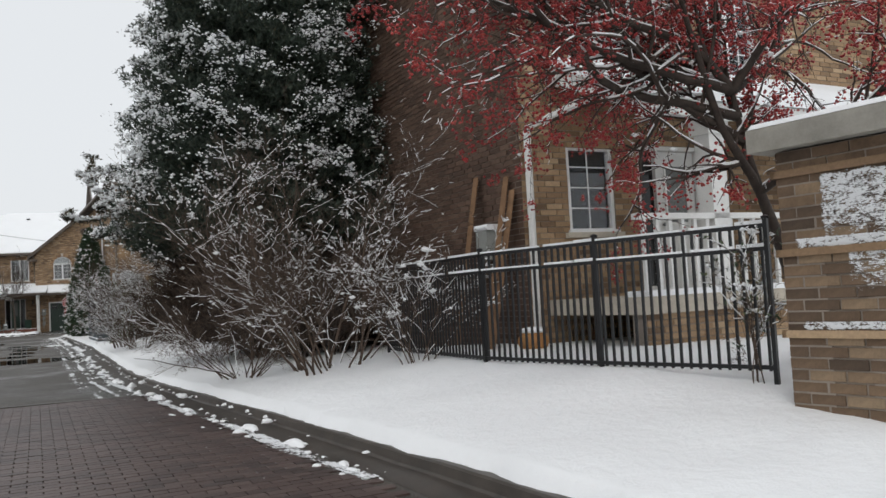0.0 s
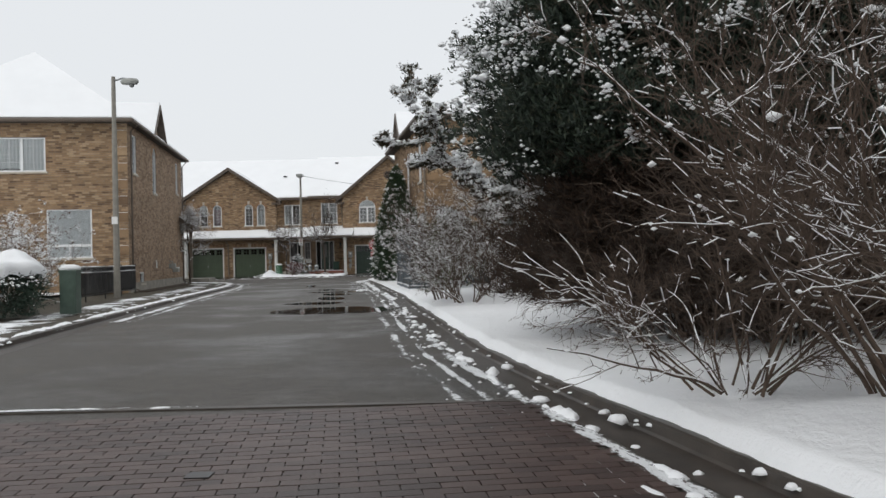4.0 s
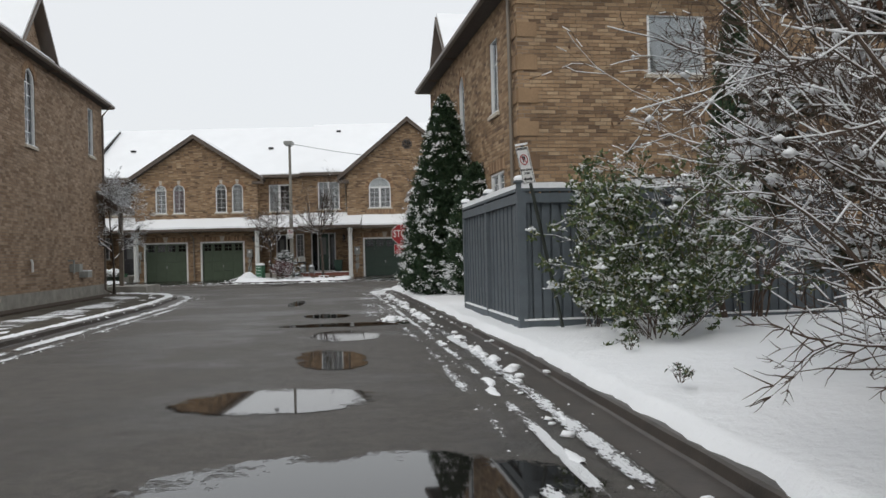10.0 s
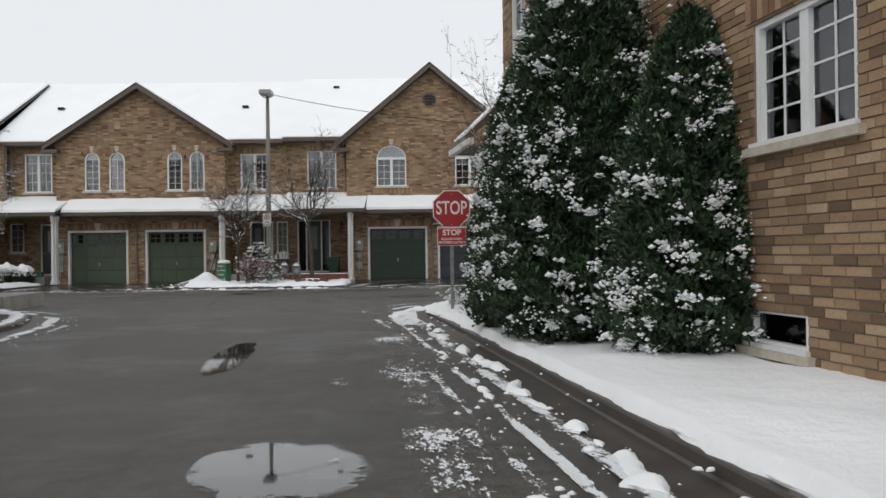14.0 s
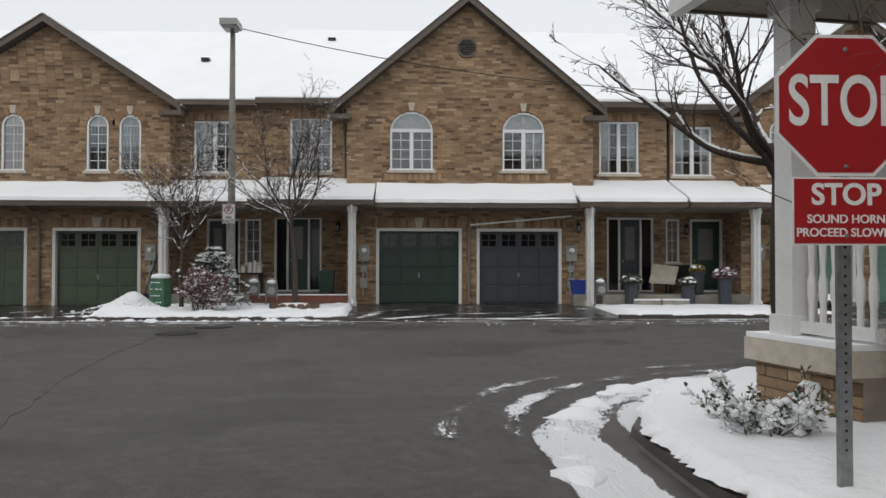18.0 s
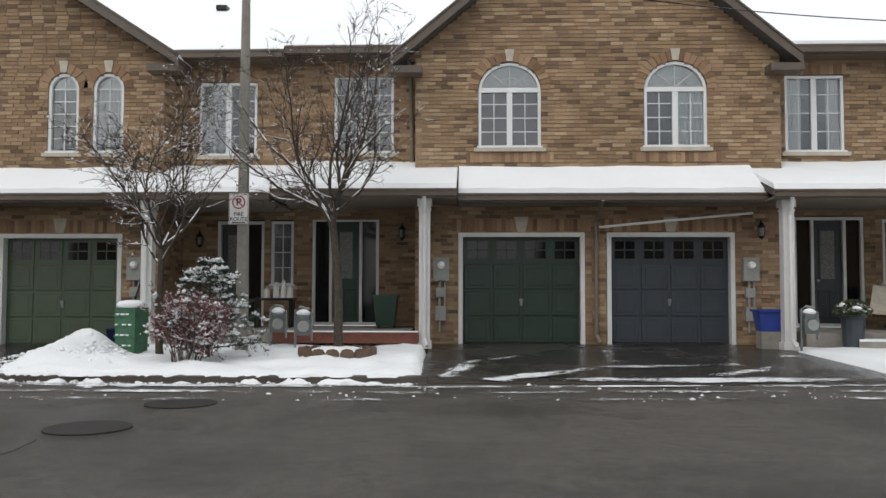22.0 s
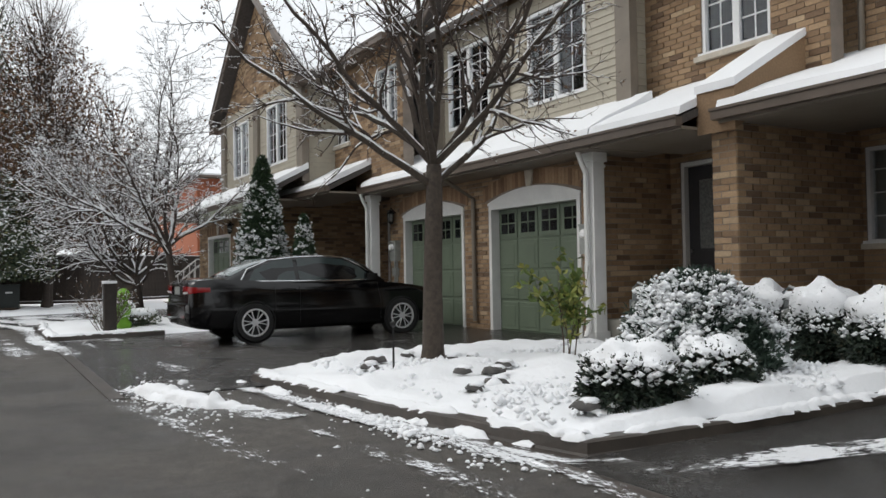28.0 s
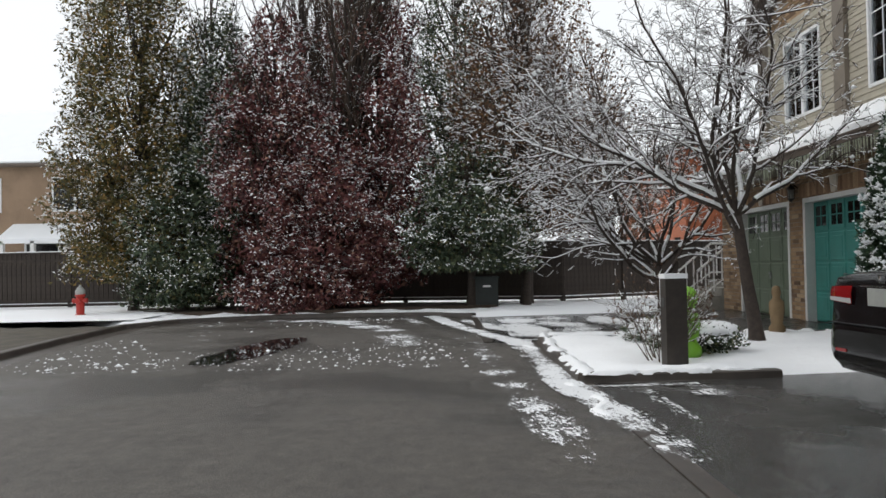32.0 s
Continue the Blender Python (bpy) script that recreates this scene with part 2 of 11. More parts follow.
def film_material():
    """Broken thin snow: bare between its flecks, closed where the cover is high."""
    m = bpy.data.materials.new("broken_slush_film")
    m.use_nodes = True
    t = m.node_tree
    b = t.nodes["Principled BSDF"]
    out = t.nodes["Material Output"]
    at = t.nodes.new("ShaderNodeAttribute")
    at.attribute_name = "cover"
    uv = t.nodes.new("ShaderNodeUVMap")
    mp = t.nodes.new("ShaderNodeMapping")
    mp.inputs["Scale"].default_value = (0.45, 1.0, 1.0)
    t.links.new(uv.outputs[0], mp.inputs[0])
    total = None
    for scale, detail, weight in ((2.2, 3, 0.35), (9.0, 6, 0.75), (38.0, 5, 0.75)):
        n = t.nodes.new("ShaderNodeTexNoise")
        n.inputs["Scale"].default_value, n.inputs["Detail"].default_value, n.inputs["Roughness"].default_value = scale, detail, 0.65
        t.links.new(mp.outputs[0], n.inputs["Vector"])
        a = t.nodes.new("ShaderNodeMath")
        a.operation = "MULTIPLY_ADD"
        a.inputs[1].default_value = weight
        t.links.new(n.outputs["Fac"], a.inputs[0])
        if total is None:
            a.inputs[2].default_value = 0.0
        else:
            t.links.new(total, a.inputs[2])
        total = a.outputs[0]
    s = t.nodes.new("ShaderNodeMath")
    s.operation = "ADD"
    t.links.new(total, s.inputs[0])
    t.links.new(at.outputs["Fac"], s.inputs[1])
    cr = t.nodes.new("ShaderNodeMapRange")
    cr.inputs["From Min"].default_value, cr.inputs["From Max"].default_value = 1.42, 1.52
    t.links.new(s.outputs[0], cr.inputs["Value"])
    b.inputs["Base Color"].default_value = (0.80, 0.815, 0.83, 1)
    b.inputs["Roughness"].default_value = 0.7
    bumped(t, b, s.outputs[0], 0.8, 0.03)
    tr = t.nodes.new("ShaderNodeBsdfTransparent")
    mx = t.nodes.new("ShaderNodeMixShader")
    t.links.new(cr.outputs[0], mx.inputs[0])
    t.links.new(tr.outputs[0], mx.inputs[1])
    t.links.new(b.outputs[0], mx.inputs[2])
    t.links.new(mx.outputs[0], out.inputs[0])
    return m


FILM = film_material()
PAVER = many("red_grey_paver", [(0.0, (0.055, 0.038, 0.034)), (0.5, (0.085, 0.055, 0.048)), (1.0, (0.115, 0.08, 0.07))], 0.5, "both", 0.3, 60)
KERB = plain("wet_kerb_concrete", (0.052, 0.042, 0.034), 0.45, vary=0.35, scale=4, bump=0.4)
STONE_DARK = plain("dark_garden_stone", (0.09, 0.085, 0.08), 0.8, vary=0.4, scale=10, bump=0.4)
VERGE = plain("wet_winter_grass", (0.06, 0.05, 0.034), 0.8, vary=0.45, scale=3, bump=0.9, fine=35)
SOIL = plain("wet_leaf_litter", (0.055, 0.038, 0.026), 0.9, vary=0.4, scale=14, bump=0.8)

PUDDLE, _t, _b = nodes_of("puddle_water")
_b.inputs["Base Color"].default_value = (0.018, 0.017, 0.016, 1)
_b.inputs["Roughness"].default_value = 0.03
_b.inputs["IOR"].default_value = 1.5
_b.inputs["Specular IOR Level"].default_value = 0.75
# Ragged shores: the water thins out among the stones of the asphalt.
_at = _t.nodes.new("ShaderNodeAttribute")
_at.attribute_name = "cover"
_n1, _n2 = tex_noise(_t, 1.6, 6, 0.7), tex_noise(_t, 22.0, 4, 0.7)
_a = _t.nodes.new("ShaderNodeMath")
_a.operation = "MULTIPLY_ADD"
_a.inputs[1].default_value = 1.1
_t.links.new(_n1, _a.inputs[0])
_t.links.new(_at.outputs["Fac"], _a.inputs[2])
_c = _t.nodes.new("ShaderNodeMath")
_c.operation = "MULTIPLY_ADD"
_c.inputs[1].default_value = 0.35
_t.links.new(_n2, _c.inputs[0])
_t.links.new(_a.outputs[0], _c.inputs[2])
_r = _t.nodes.new("ShaderNodeMapRange")
_r.inputs["From Min"].default_value, _r.inputs["From Max"].default_value = 1.0, 1.1
_t.links.new(_c.outputs[0], _r.inputs["Value"])
_tr, _mx = _t.nodes.new("ShaderNodeBsdfTransparent"), _t.nodes.new("ShaderNodeMixShader")
_t.links.new(_r.outputs[0], _mx.inputs[0])
_t.links.new(_tr.outputs[0], _mx.inputs[1])
_t.links.new(_b.outputs[0], _mx.inputs[2])
_t.links.new(_mx.outputs[0], _t.nodes["Material Output"].inputs[0])


def glass_material(name, tint):
    m = bpy.data.materials.new(name)
    m.use_nodes = True
    t = m.node_tree
    t.nodes.clear()
    out = t.nodes.new("ShaderNodeOutputMaterial")
    a, g, mx, fr = (t.nodes.new("ShaderNode" + k) for k in ("BsdfTransparent", "BsdfGlossy", "MixShader", "Fresnel"))
    a.inputs[0].default_value = (*tint, 1)
    g.inputs[0].default_value, g.inputs["Roughness"].default_value = (0.95, 0.97, 1.0, 1), 0.02
    fr.inputs[0].default_value = 1.75
    t.links.new(fr.outputs[0], mx.inputs[0])
    t.links.new(a.outputs[0], mx.inputs[1])
    t.links.new(g.outputs[0], mx.inputs[2])
    t.links.new(mx.outputs[0], out.inputs[0])
    return m


GLASS = glass_material("window_glass", (0.88, 0.9, 0.9))
CAR_GLASS = glass_material("car_windscreen_glass", (0.22, 0.25, 0.25))

# ---- building helpers ----


class Shape:
    """Vertices and faces of one mesh in the making."""

    def __init__(self, frame_m=None):
        self.v, self.f, self.m = [], [], frame_m

    def add(self, verts, faces):
        k = len(self.v)
        if self.m is not None:
            verts = [tuple(self.m @ Vector(p)) for p in verts]
        self.v += [tuple(p) for p in verts]
        self.f += [tuple(i + k for i in q) for q in faces]

    def box(self, x0, x1, y0, y1, z0, z1):
        self.add([(x0, y0, z0), (x1, y0, z0), (x1, y1, z0), (x0, y1, z0), (x0, y0, z1), (x1, y0, z1), (x1, y1, z1), (x0, y1, z1)],
                 [(0, 3, 2, 1), (4, 5, 6, 7), (0, 1, 5, 4), (1, 2, 6, 5), (2, 3, 7, 6), (3, 0, 4, 7)])

    def chamfered(self, x0, x1, y0, y1, z0, z1, c):
        """A box whose -y face is drawn in by c."""
        self.add([(x0, y1, z0), (x1, y1, z0), (x1, y1, z1), (x0, y1, z1), (x0, y0 + c, z0), (x1, y0 + c, z0), (x1, y0 + c, z1), (x0, y0 + c, z1),
                  (x0 + c, y0, z0 + c), (x1 - c, y0, z0 + c), (x1 - c, y0, z1 - c), (x0 + c, y0, z1 - c)],
                 [(0, 3, 2, 1), (0, 1, 5, 4), (1, 2, 6, 5), (2, 3, 7, 6), (3, 0, 4, 7), (4, 5, 9, 8), (5, 6, 10, 9), (6, 7, 11, 10), (7, 4, 8, 11), (8, 9, 10, 11)])

    def ring(self, outer, inner, y0, y1):
        """A frame between two outlines of (x, z), from depth y0 to y1."""
        n = len(outer)
        vs = [(x, y0, z) for x, z in outer] + [(x, y0, z) for x, z in inner] + [(x, y1, z) for x, z in outer] + [(x, y1, z) for x, z in inner]
        fs = []
        for i in range(n):
            j = (i + 1) % n
            fs += [(i, j, n + j, n + i), (2 * n + j, 2 * n + i, 3 * n + i, 3 * n + j), (j, i, 2 * n + i, 2 * n + j), (n + i, n + j, 3 * n + j, 3 * n + i)]
        self.add(vs, fs)

    def slab(self, outline, y0, y1):
        """A flat outline of (x, z) with thickness."""
        n = len(outline)
        vs = [(x, y0, z) for x, z in outline] + [(x, y1, z) for x, z in outline]
        self.add(vs, [tuple(range(n)), tuple(range(2 * n - 1, n - 1, -1))] + [(j, i, n + i, n + j) for i in range(n) for j in [(i + 1) % n]])

    def plate(self, outline, z0, z1):
        """A level outline of (x, y) with thickness."""
        n = len(outline)
        vs = [(x, y, z1) for x, y in outline] + [(x, y, z0) for x, y in outline]
        self.add(vs, [tuple(range(n)), tuple(range(2 * n - 1, n - 1, -1))] + [(j, i, n + i, n + j) for i in range(n) for j in [(i + 1) % n]])

    def sheet(self, a, b, c, d, thick):
        """A sloping slab: four corners of its top, with thickness straight down."""
        vs = [*map(tuple, (a, b, c, d))]
        vs += [(p[0], p[1], p[2] - thick) for p in vs]
        self.add(vs, [(0, 1, 2, 3), (7, 6, 5, 4), (1, 0, 4, 5), (2, 1, 5, 6), (3, 2, 6, 7), (0, 3, 7, 4)])

    def lathe(self, profile, at=(0, 0, 0), sides=14, axis="z"):
        """A turned body from (radius, height) rows."""
        vs, fs = [], []
        for r, h in profile:
            for k in range(sides):
                a = 2 * math.pi * k / sides
                p = (r * math.cos(a), r * math.sin(a), h)
                p = {"z": p, "y": (p[0], p[2], p[1]), "x": (p[2], p[0], p[1])}[axis]
                vs.append((p[0] + at[0], p[1] + at[1], p[2] + at[2]))
        for i in range(len(profile) - 1):
            for k in range(sides):
                j = (k + 1) % sides
                fs.append((i * sides + k, i * sides + j, (i + 1) * sides + j, (i + 1) * sides + k))
        fs.append(tuple(range(sides - 1, -1, -1)))
        fs.append(tuple(range((len(profile) - 1) * sides, len(profile) * sides)))
        self.add(vs, fs)

    def pipe(self, pts, r, sides=8, r_end=None):
        """A tube along points."""
        pts = [Vector(p) for p in pts]
        vs, fs = [], []
        for i, p in enumerate(pts):
            d = (pts[min(i + 1, len(pts) - 1)] - pts[max(i - 1, 0)]).normalized()
            u = d.cross(Vector((0.31, 0.17, 0.93) if abs(d.z) < 0.9 else (1, 0.1, 0))).normalized()
            w = d.cross(u)
            rr = r if r_end is None else r + (r_end - r) * i / (len(pts) - 1)
            for k in range(sides):
                a = 2 * math.pi * k / sides
                vs.append(tuple(p + rr * (math.cos(a) * u + math.sin(a) * w)))
        for i in range(len(pts) - 1):
            for k in range(sides):
                j = (k + 1) % sides
                fs.append((i * sides + k, i * sides + j, (i + 1) * sides + j, (i + 1) * sides + k))
        fs.append(tuple(range(sides - 1, -1, -1)))
        fs.append(tuple(range((len(pts) - 1) * sides, len(pts) * sides)))
        self.add(vs, fs)


def part(name, shape, material, parent=None, label="", smooth=False, kind=""):
    """One mesh object, under a thing or a part where one is given."""
    me = bpy.data.meshes.new(name)
    if isinstance(shape, Shape):
        me.from_pydata(shape.v, [], shape.f)
    else:
        me.from_pydata(shape[0], [], shape[1])
    me.materials.append(material)
    if smooth:
        me.polygons.foreach_set("use_smooth", [True] * len(me.polygons))
    me.update()
    ob = new(name, me)
    if parent is not None:
        ob.parent = parent
        ob.matrix_parent_inverse = parent.matrix_world.inverted()
    if label or kind:
        tagged(ob, label=label, kind=kind)
    return ob


def thing(name, at, label, category, group="", kind=""):
    ob = new(name)
    ob.location = at
    ob.matrix_world = Matrix.Translation(at)
    ob.empty_display_size = 0.2
    return tagged(ob, label, category, group, kind)


def wall_frame(p0, u):
    """Axes of a wall seen from outside: x along it to the right, y inwards, z up."""
    l = math.hypot(*u)
    ux, uy = u[0] / l, u[1] / l
    return Matrix(((ux, -uy, 0, p0[0]), (uy, ux, 0, p0[1]), (0, 0, 1, p0[2] if len(p0) > 2 else 0), (0, 0, 0, 1)))


def free_spans(a, b, z, openings):
    """What is left of the stretch a..b at height z beside the openings (x0, x1, z0, z1, rise)."""
    spans = [(a, b)]
    for x0, x1, z0, z1, rise in openings:
        if not z0 < z < z1:
            continue
        if rise and z > z1 - rise:
            k = math.sqrt(max(0.0, 1 - ((z - z1 + rise) / rise) ** 2))
            c, h = (x0 + x1) / 2, (x1 - x0) / 2 * k
            x0, x1 = c - h, c + h
        cut = []
        for s, e in spans:
            if x1 <= s or x0 >= e:
                cut.append((s, e))
            else:
                cut += [(s, x0)] if x0 - s > 0.005 else []
                cut += [(x1, e)] if e - x1 > 0.005 else []
        spans = cut
    return spans


COURSE, BRICK_LONG, JOINT = 0.078, 0.255, 0.012


def brick_wall(parent, fm, a, b, z0, z1, openings=(), gable=None, brick=BRICK, thick=0.24, name="wall", single=None, seed=1, limit=300):
    """A wall in its frame: a mortar core with openings through it and every brick proud of it. gable: (apex x, apex z, eave half width).
    single: (x0, x1, z0, z1), the stretch whose bricks are objects of their own."""
    rnd = random.Random(seed)
    core, bricks, alone, held = Shape(fm), Shape(fm), [], {}
    z, row = z0, 0
    top = gable[1] if gable else z1
    while z < top - 0.01:
        h = min(COURSE, top - z)
        mid = z + h / 2
        s, e = a, b
        if gable and z + h > z1:
            half = gable[2] * (gable[1] - (z + h * 0.5)) / (gable[1] - z1)
            s, e = gable[0] - half, gable[0] + half
        for s1, e1 in free_spans(s, e, mid, openings):
            held.setdefault((round(s1, 4), round(e1, 4)), []).append((z, z + h))
            x = s1 - (BRICK_LONG / 2 if row % 2 else 0)
            while x < e1:
                w = BRICK_LONG * rnd.choice((1, 1, 1, 0.94, 1.05))
                p, q = max(x, s1), min(x + w, e1)
                x += w
                if q - p < 0.03:
                    continue
                out = rnd.uniform(-0.004, 0.003)
                box = (p + JOINT / 2, q - JOINT / 2, out - 0.004, 0.02, z + JOINT / 2, z + h - JOINT / 2)
                if single and single[0] < (p + q) / 2 < single[1] and single[2] < mid < single[3] and len(alone) < limit:
                    alone.append(box)
                else:
                    bricks.box(*box)
        z, row = z + h, row + 1
    for (s1, e1), rows in held.items():
        lo, hi = rows[0]
        for a0, b0 in rows[1:] + [(1e9, 1e9)]:
            if a0 - hi < 0.001:
                hi = b0
            else:
                core.box(s1, e1, 0.008, thick, lo, hi)
                lo, hi = a0, b0
    w = part(name, core, MORTAR, parent)
    part("brickwork", bricks, brick, w, kind="stuff")
    shared = {}
    for x0, x1, y0, y1, c0, c1 in alone:
        key = (round(x1 - x0, 2), round(c1 - c0, 3))
        if key not in shared:
            s = Shape()
            s.chamfered(-key[0] / 2, key[0] / 2, -0.012, 0.012, -key[1] / 2, key[1] / 2, 0.004)
            me = bpy.data.meshes.new("brick")
            me.from_pydata(s.v, [], s.f)
            me.materials.append(brick)
            shared[key] = me
        ob = new("brick", shared[key])
        ob.parent = w
        ob.matrix_world = fm @ Matrix.Translation(((x0 + x1) / 2, (y0 + y1) / 2 - 0.0, (c0 + c1) / 2))
    return w


def outline(x0, x1, z0, z1, rise, inset=0.0, steps=10):
    """The outline of an opening, with a round or segmental head where it has a rise."""
    a, b, lo, hi = x0 + inset, x1 - inset, z0 + inset, z1 - inset
    if not rise:
        return [(a, lo), (b, lo), (b, hi), (a, hi)]
    spring, c, h, r = z1 - rise, (x0 + x1) / 2, (b - a) / 2, max(0.01, rise - inset)
    pts = [(a, lo), (b, lo)]
    for k in range(steps + 1):
        an = math.pi * k / steps
        pts.append((c + h * math.cos(an), spring + r * math.sin(an)))
    return pts


def window(parent, fm, x0, x1, z0, z1, rise=0.0, style="double", inset=0.07, curtain=None, sill=True, rows=4, keystone=False, arch=False, fan=False):
    """A white framed window with its panes, glazing bars, sill and a dim panel for the room behind it."""
    t = 0.055
    s = Shape(fm)
    s.ring(outline(x0, x1, z0, z1, rise), outline(x0, x1, z0, z1, rise, t), inset - 0.05, inset + 0.06)
    spring = z1 - rise if rise else z1
    if rise and style != "narrow":
        s.box(x0 + t, x1 - t, inset - 0.04, inset + 0.05, spring - 0.045, spring + 0.045)
    mid = (x0 + x1) / 2
    if style in ("double", "wide"):
        s.box(mid - 0.055, mid + 0.055, inset - 0.035, inset + 0.05, z0 + t, spring - (0.045 if rise else t))
    w = part("window", s, VINYL, parent)
    panes = [(x0 + t, mid - 0.055), (mid + 0.055, x1 - t)] if style in ("double", "wide") else [(x0 + t, x1 - t)]
    top = spring - 0.045 if (rise and style != "narrow") else z1 - t
    def bar(draw):
        q = Shape(fm)
        draw(q)
        part("glazing_bar", q, VINYL, w)

    for a, b in panes:
        g = Shape(fm)
        if rise and style == "narrow":
            g.slab(outline(x0, x1, z0, z1, rise, t), inset + 0.012, inset + 0.018)
        else:
            g.box(a, b, inset + 0.012, inset + 0.018, z0 + t, top)
        part("pane", g, GLASS, w)
        c = (a + b) / 2
        if style != "plain":
            bar(lambda q: q.box(c - 0.009, c + 0.009, inset + 0.0, inset + 0.011, z0 + t, top))
            for k in range(1, rows):
                zz = z0 + t + (spring - z0 - t) * k / rows
                bar(lambda q: q.box(a, b, inset + 0.001, inset + 0.010, zz - 0.009, zz + 0.009))
    if rise and style != "narrow":
        g = Shape(fm)
        pts = [(x, z) for x, z in outline(x0, x1, z0, z1, rise, t) if z >= spring - 0.001]
        pts = [(x1 - t, spring + 0.045)] + [p for p in pts if p[1] > spring + 0.05] + [(x0 + t, spring + 0.045)]
        g.slab(pts, inset + 0.012, inset + 0.018)
        part("fan_pane", g, GLASS, w)
        for an in (45, 90, 135):
            bar(lambda q: q.pipe([(mid, inset + 0.005, spring + 0.04), (mid + (x1 - x0) * 0.44 * math.cos(radians(an)), inset + 0.005, spring + (rise - 0.06) * math.sin(radians(an)))], 0.009, 4))
        bar(lambda q: q.pipe([(mid + (x1 - x0) * 0.22 * math.cos(radians(an)), inset + 0.005, spring + rise * 0.45 * math.sin(radians(an))) for an in range(0, 181, 20)], 0.008, 4))
    elif rise:
        bar(lambda q: q.box(x0 + t, x1 - t, inset, inset + 0.011, spring - 0.012, spring + 0.012))
    # One flat panel stands for the unlit room; its dimness is in the colour.
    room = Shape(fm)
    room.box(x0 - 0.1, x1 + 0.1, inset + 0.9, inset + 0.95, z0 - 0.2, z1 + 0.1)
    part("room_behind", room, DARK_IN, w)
    # Added default sheer: its grey stands in for the pale reflection on the panes.
    if curtain is None and style != "plain":
        curtain = (SHEER, [(0.02, 0.98, 0.02)])
    if curtain:
        c = Shape(fm)
        for a, b, lo in curtain[1]:
            x, n = x0 + (x1 - x0) * a, 12
            wdt = (x1 - x0) * (b - a)
            vs, fs = [], []
            for k in range(n + 1):
                yy = inset + 0.035 + 0.02 * (k % 2)
                vs += [(x + wdt * k / n, yy, z0 + (z1 - z0) * lo), (x + wdt * k / n, yy, z1 - 0.02)]
                if k:
                    fs.append((2 * k - 2, 2 * k, 2 * k + 1, 2 * k - 1))
            c.add(vs, fs)
        if curtain[1]:
            part("curtain", c, curtain[0], w)
    if fan and rise:
        c = Shape(fm)
        c.slab([(x, z) for x, z in outline(x0, x1, z0, z1, rise, t * 0.6) if z > spring - 0.01], inset + 0.03, inset + 0.036)
        part("fan_blind", c, CURTAIN, w, "pale blind in the arched head")
    if sill:
        s = Shape(fm)
        s.box(x0 - 0.09, x1 + 0.09, -0.07, inset + 0.02, z0 - 0.075, z0 - 0.004)
        part("sill", s, STONE, w)
        s = Shape(fm)
        s.box(x0 - 0.03, x1 + 0.03, -0.045, inset - 0.052, z0 - 0.003, z0 + 0.035)
        part("sill_nose", s, VINYL, w)
    if arch and rise:
        s, n = Shape(fm), max(7, int((x1 - x0) * 16))
        c, h = mid, (x1 - x0) / 2
        for k in range(n):
            a0, a1 = math.pi * (k + 0.06) / n, math.pi * (k + 0.94) / n
            q = [(c + (h + e) * math.cos(an), spring + (rise + e) * math.sin(an)) for an, e in ((a0, 0.01), (a0, 0.2), (a1, 0.2), (a1, 0.01))]
            s = Shape(fm)
            s.slab(q, -0.018, 0.02)
            part("arch_brick", s, LINTEL, w)
    if keystone:
        s = Shape(fm)
        s.slab([(mid - 0.06, z1 + 0.02), (mid + 0.06, z1 + 0.02), (mid + 0.095, z1 + 0.25), (mid - 0.095, z1 + 0.25)], -0.035, 0.02)
        part("keystone", s, STONE, w)
    return w


def soldier_course(parent, fm, x0, x1, z0, high=0.2, proud=0.016, rise=0.0):
    n = max(2, int((x1 - x0) / 0.085))
    back = Shape(fm)
    back.box(x0 + 0.01, x1 - 0.01, -proud + 0.006, 0.0, z0 + 0.01, z0 + high - 0.01)
    lintel = part("lintel", back, MORTAR, parent)
    for k in range(n):
        a, b = x0 + (x1 - x0) * k / n + 0.005, x0 + (x1 - x0) * (k + 1) / n - 0.005
        lift = lambda x: rise * (1 - ((x - (x0 + x1) / 2) / ((x1 - x0) / 2)) ** 2)
        s = Shape(fm)
        s.slab([(a, z0 + lift(a)), (b, z0 + lift(b)), (b, z0 + high + lift(b)), (a, z0 + high + lift(a))], -proud, 0.02)
        part("soldier_brick", s, LINTEL, lintel)
    return lintel


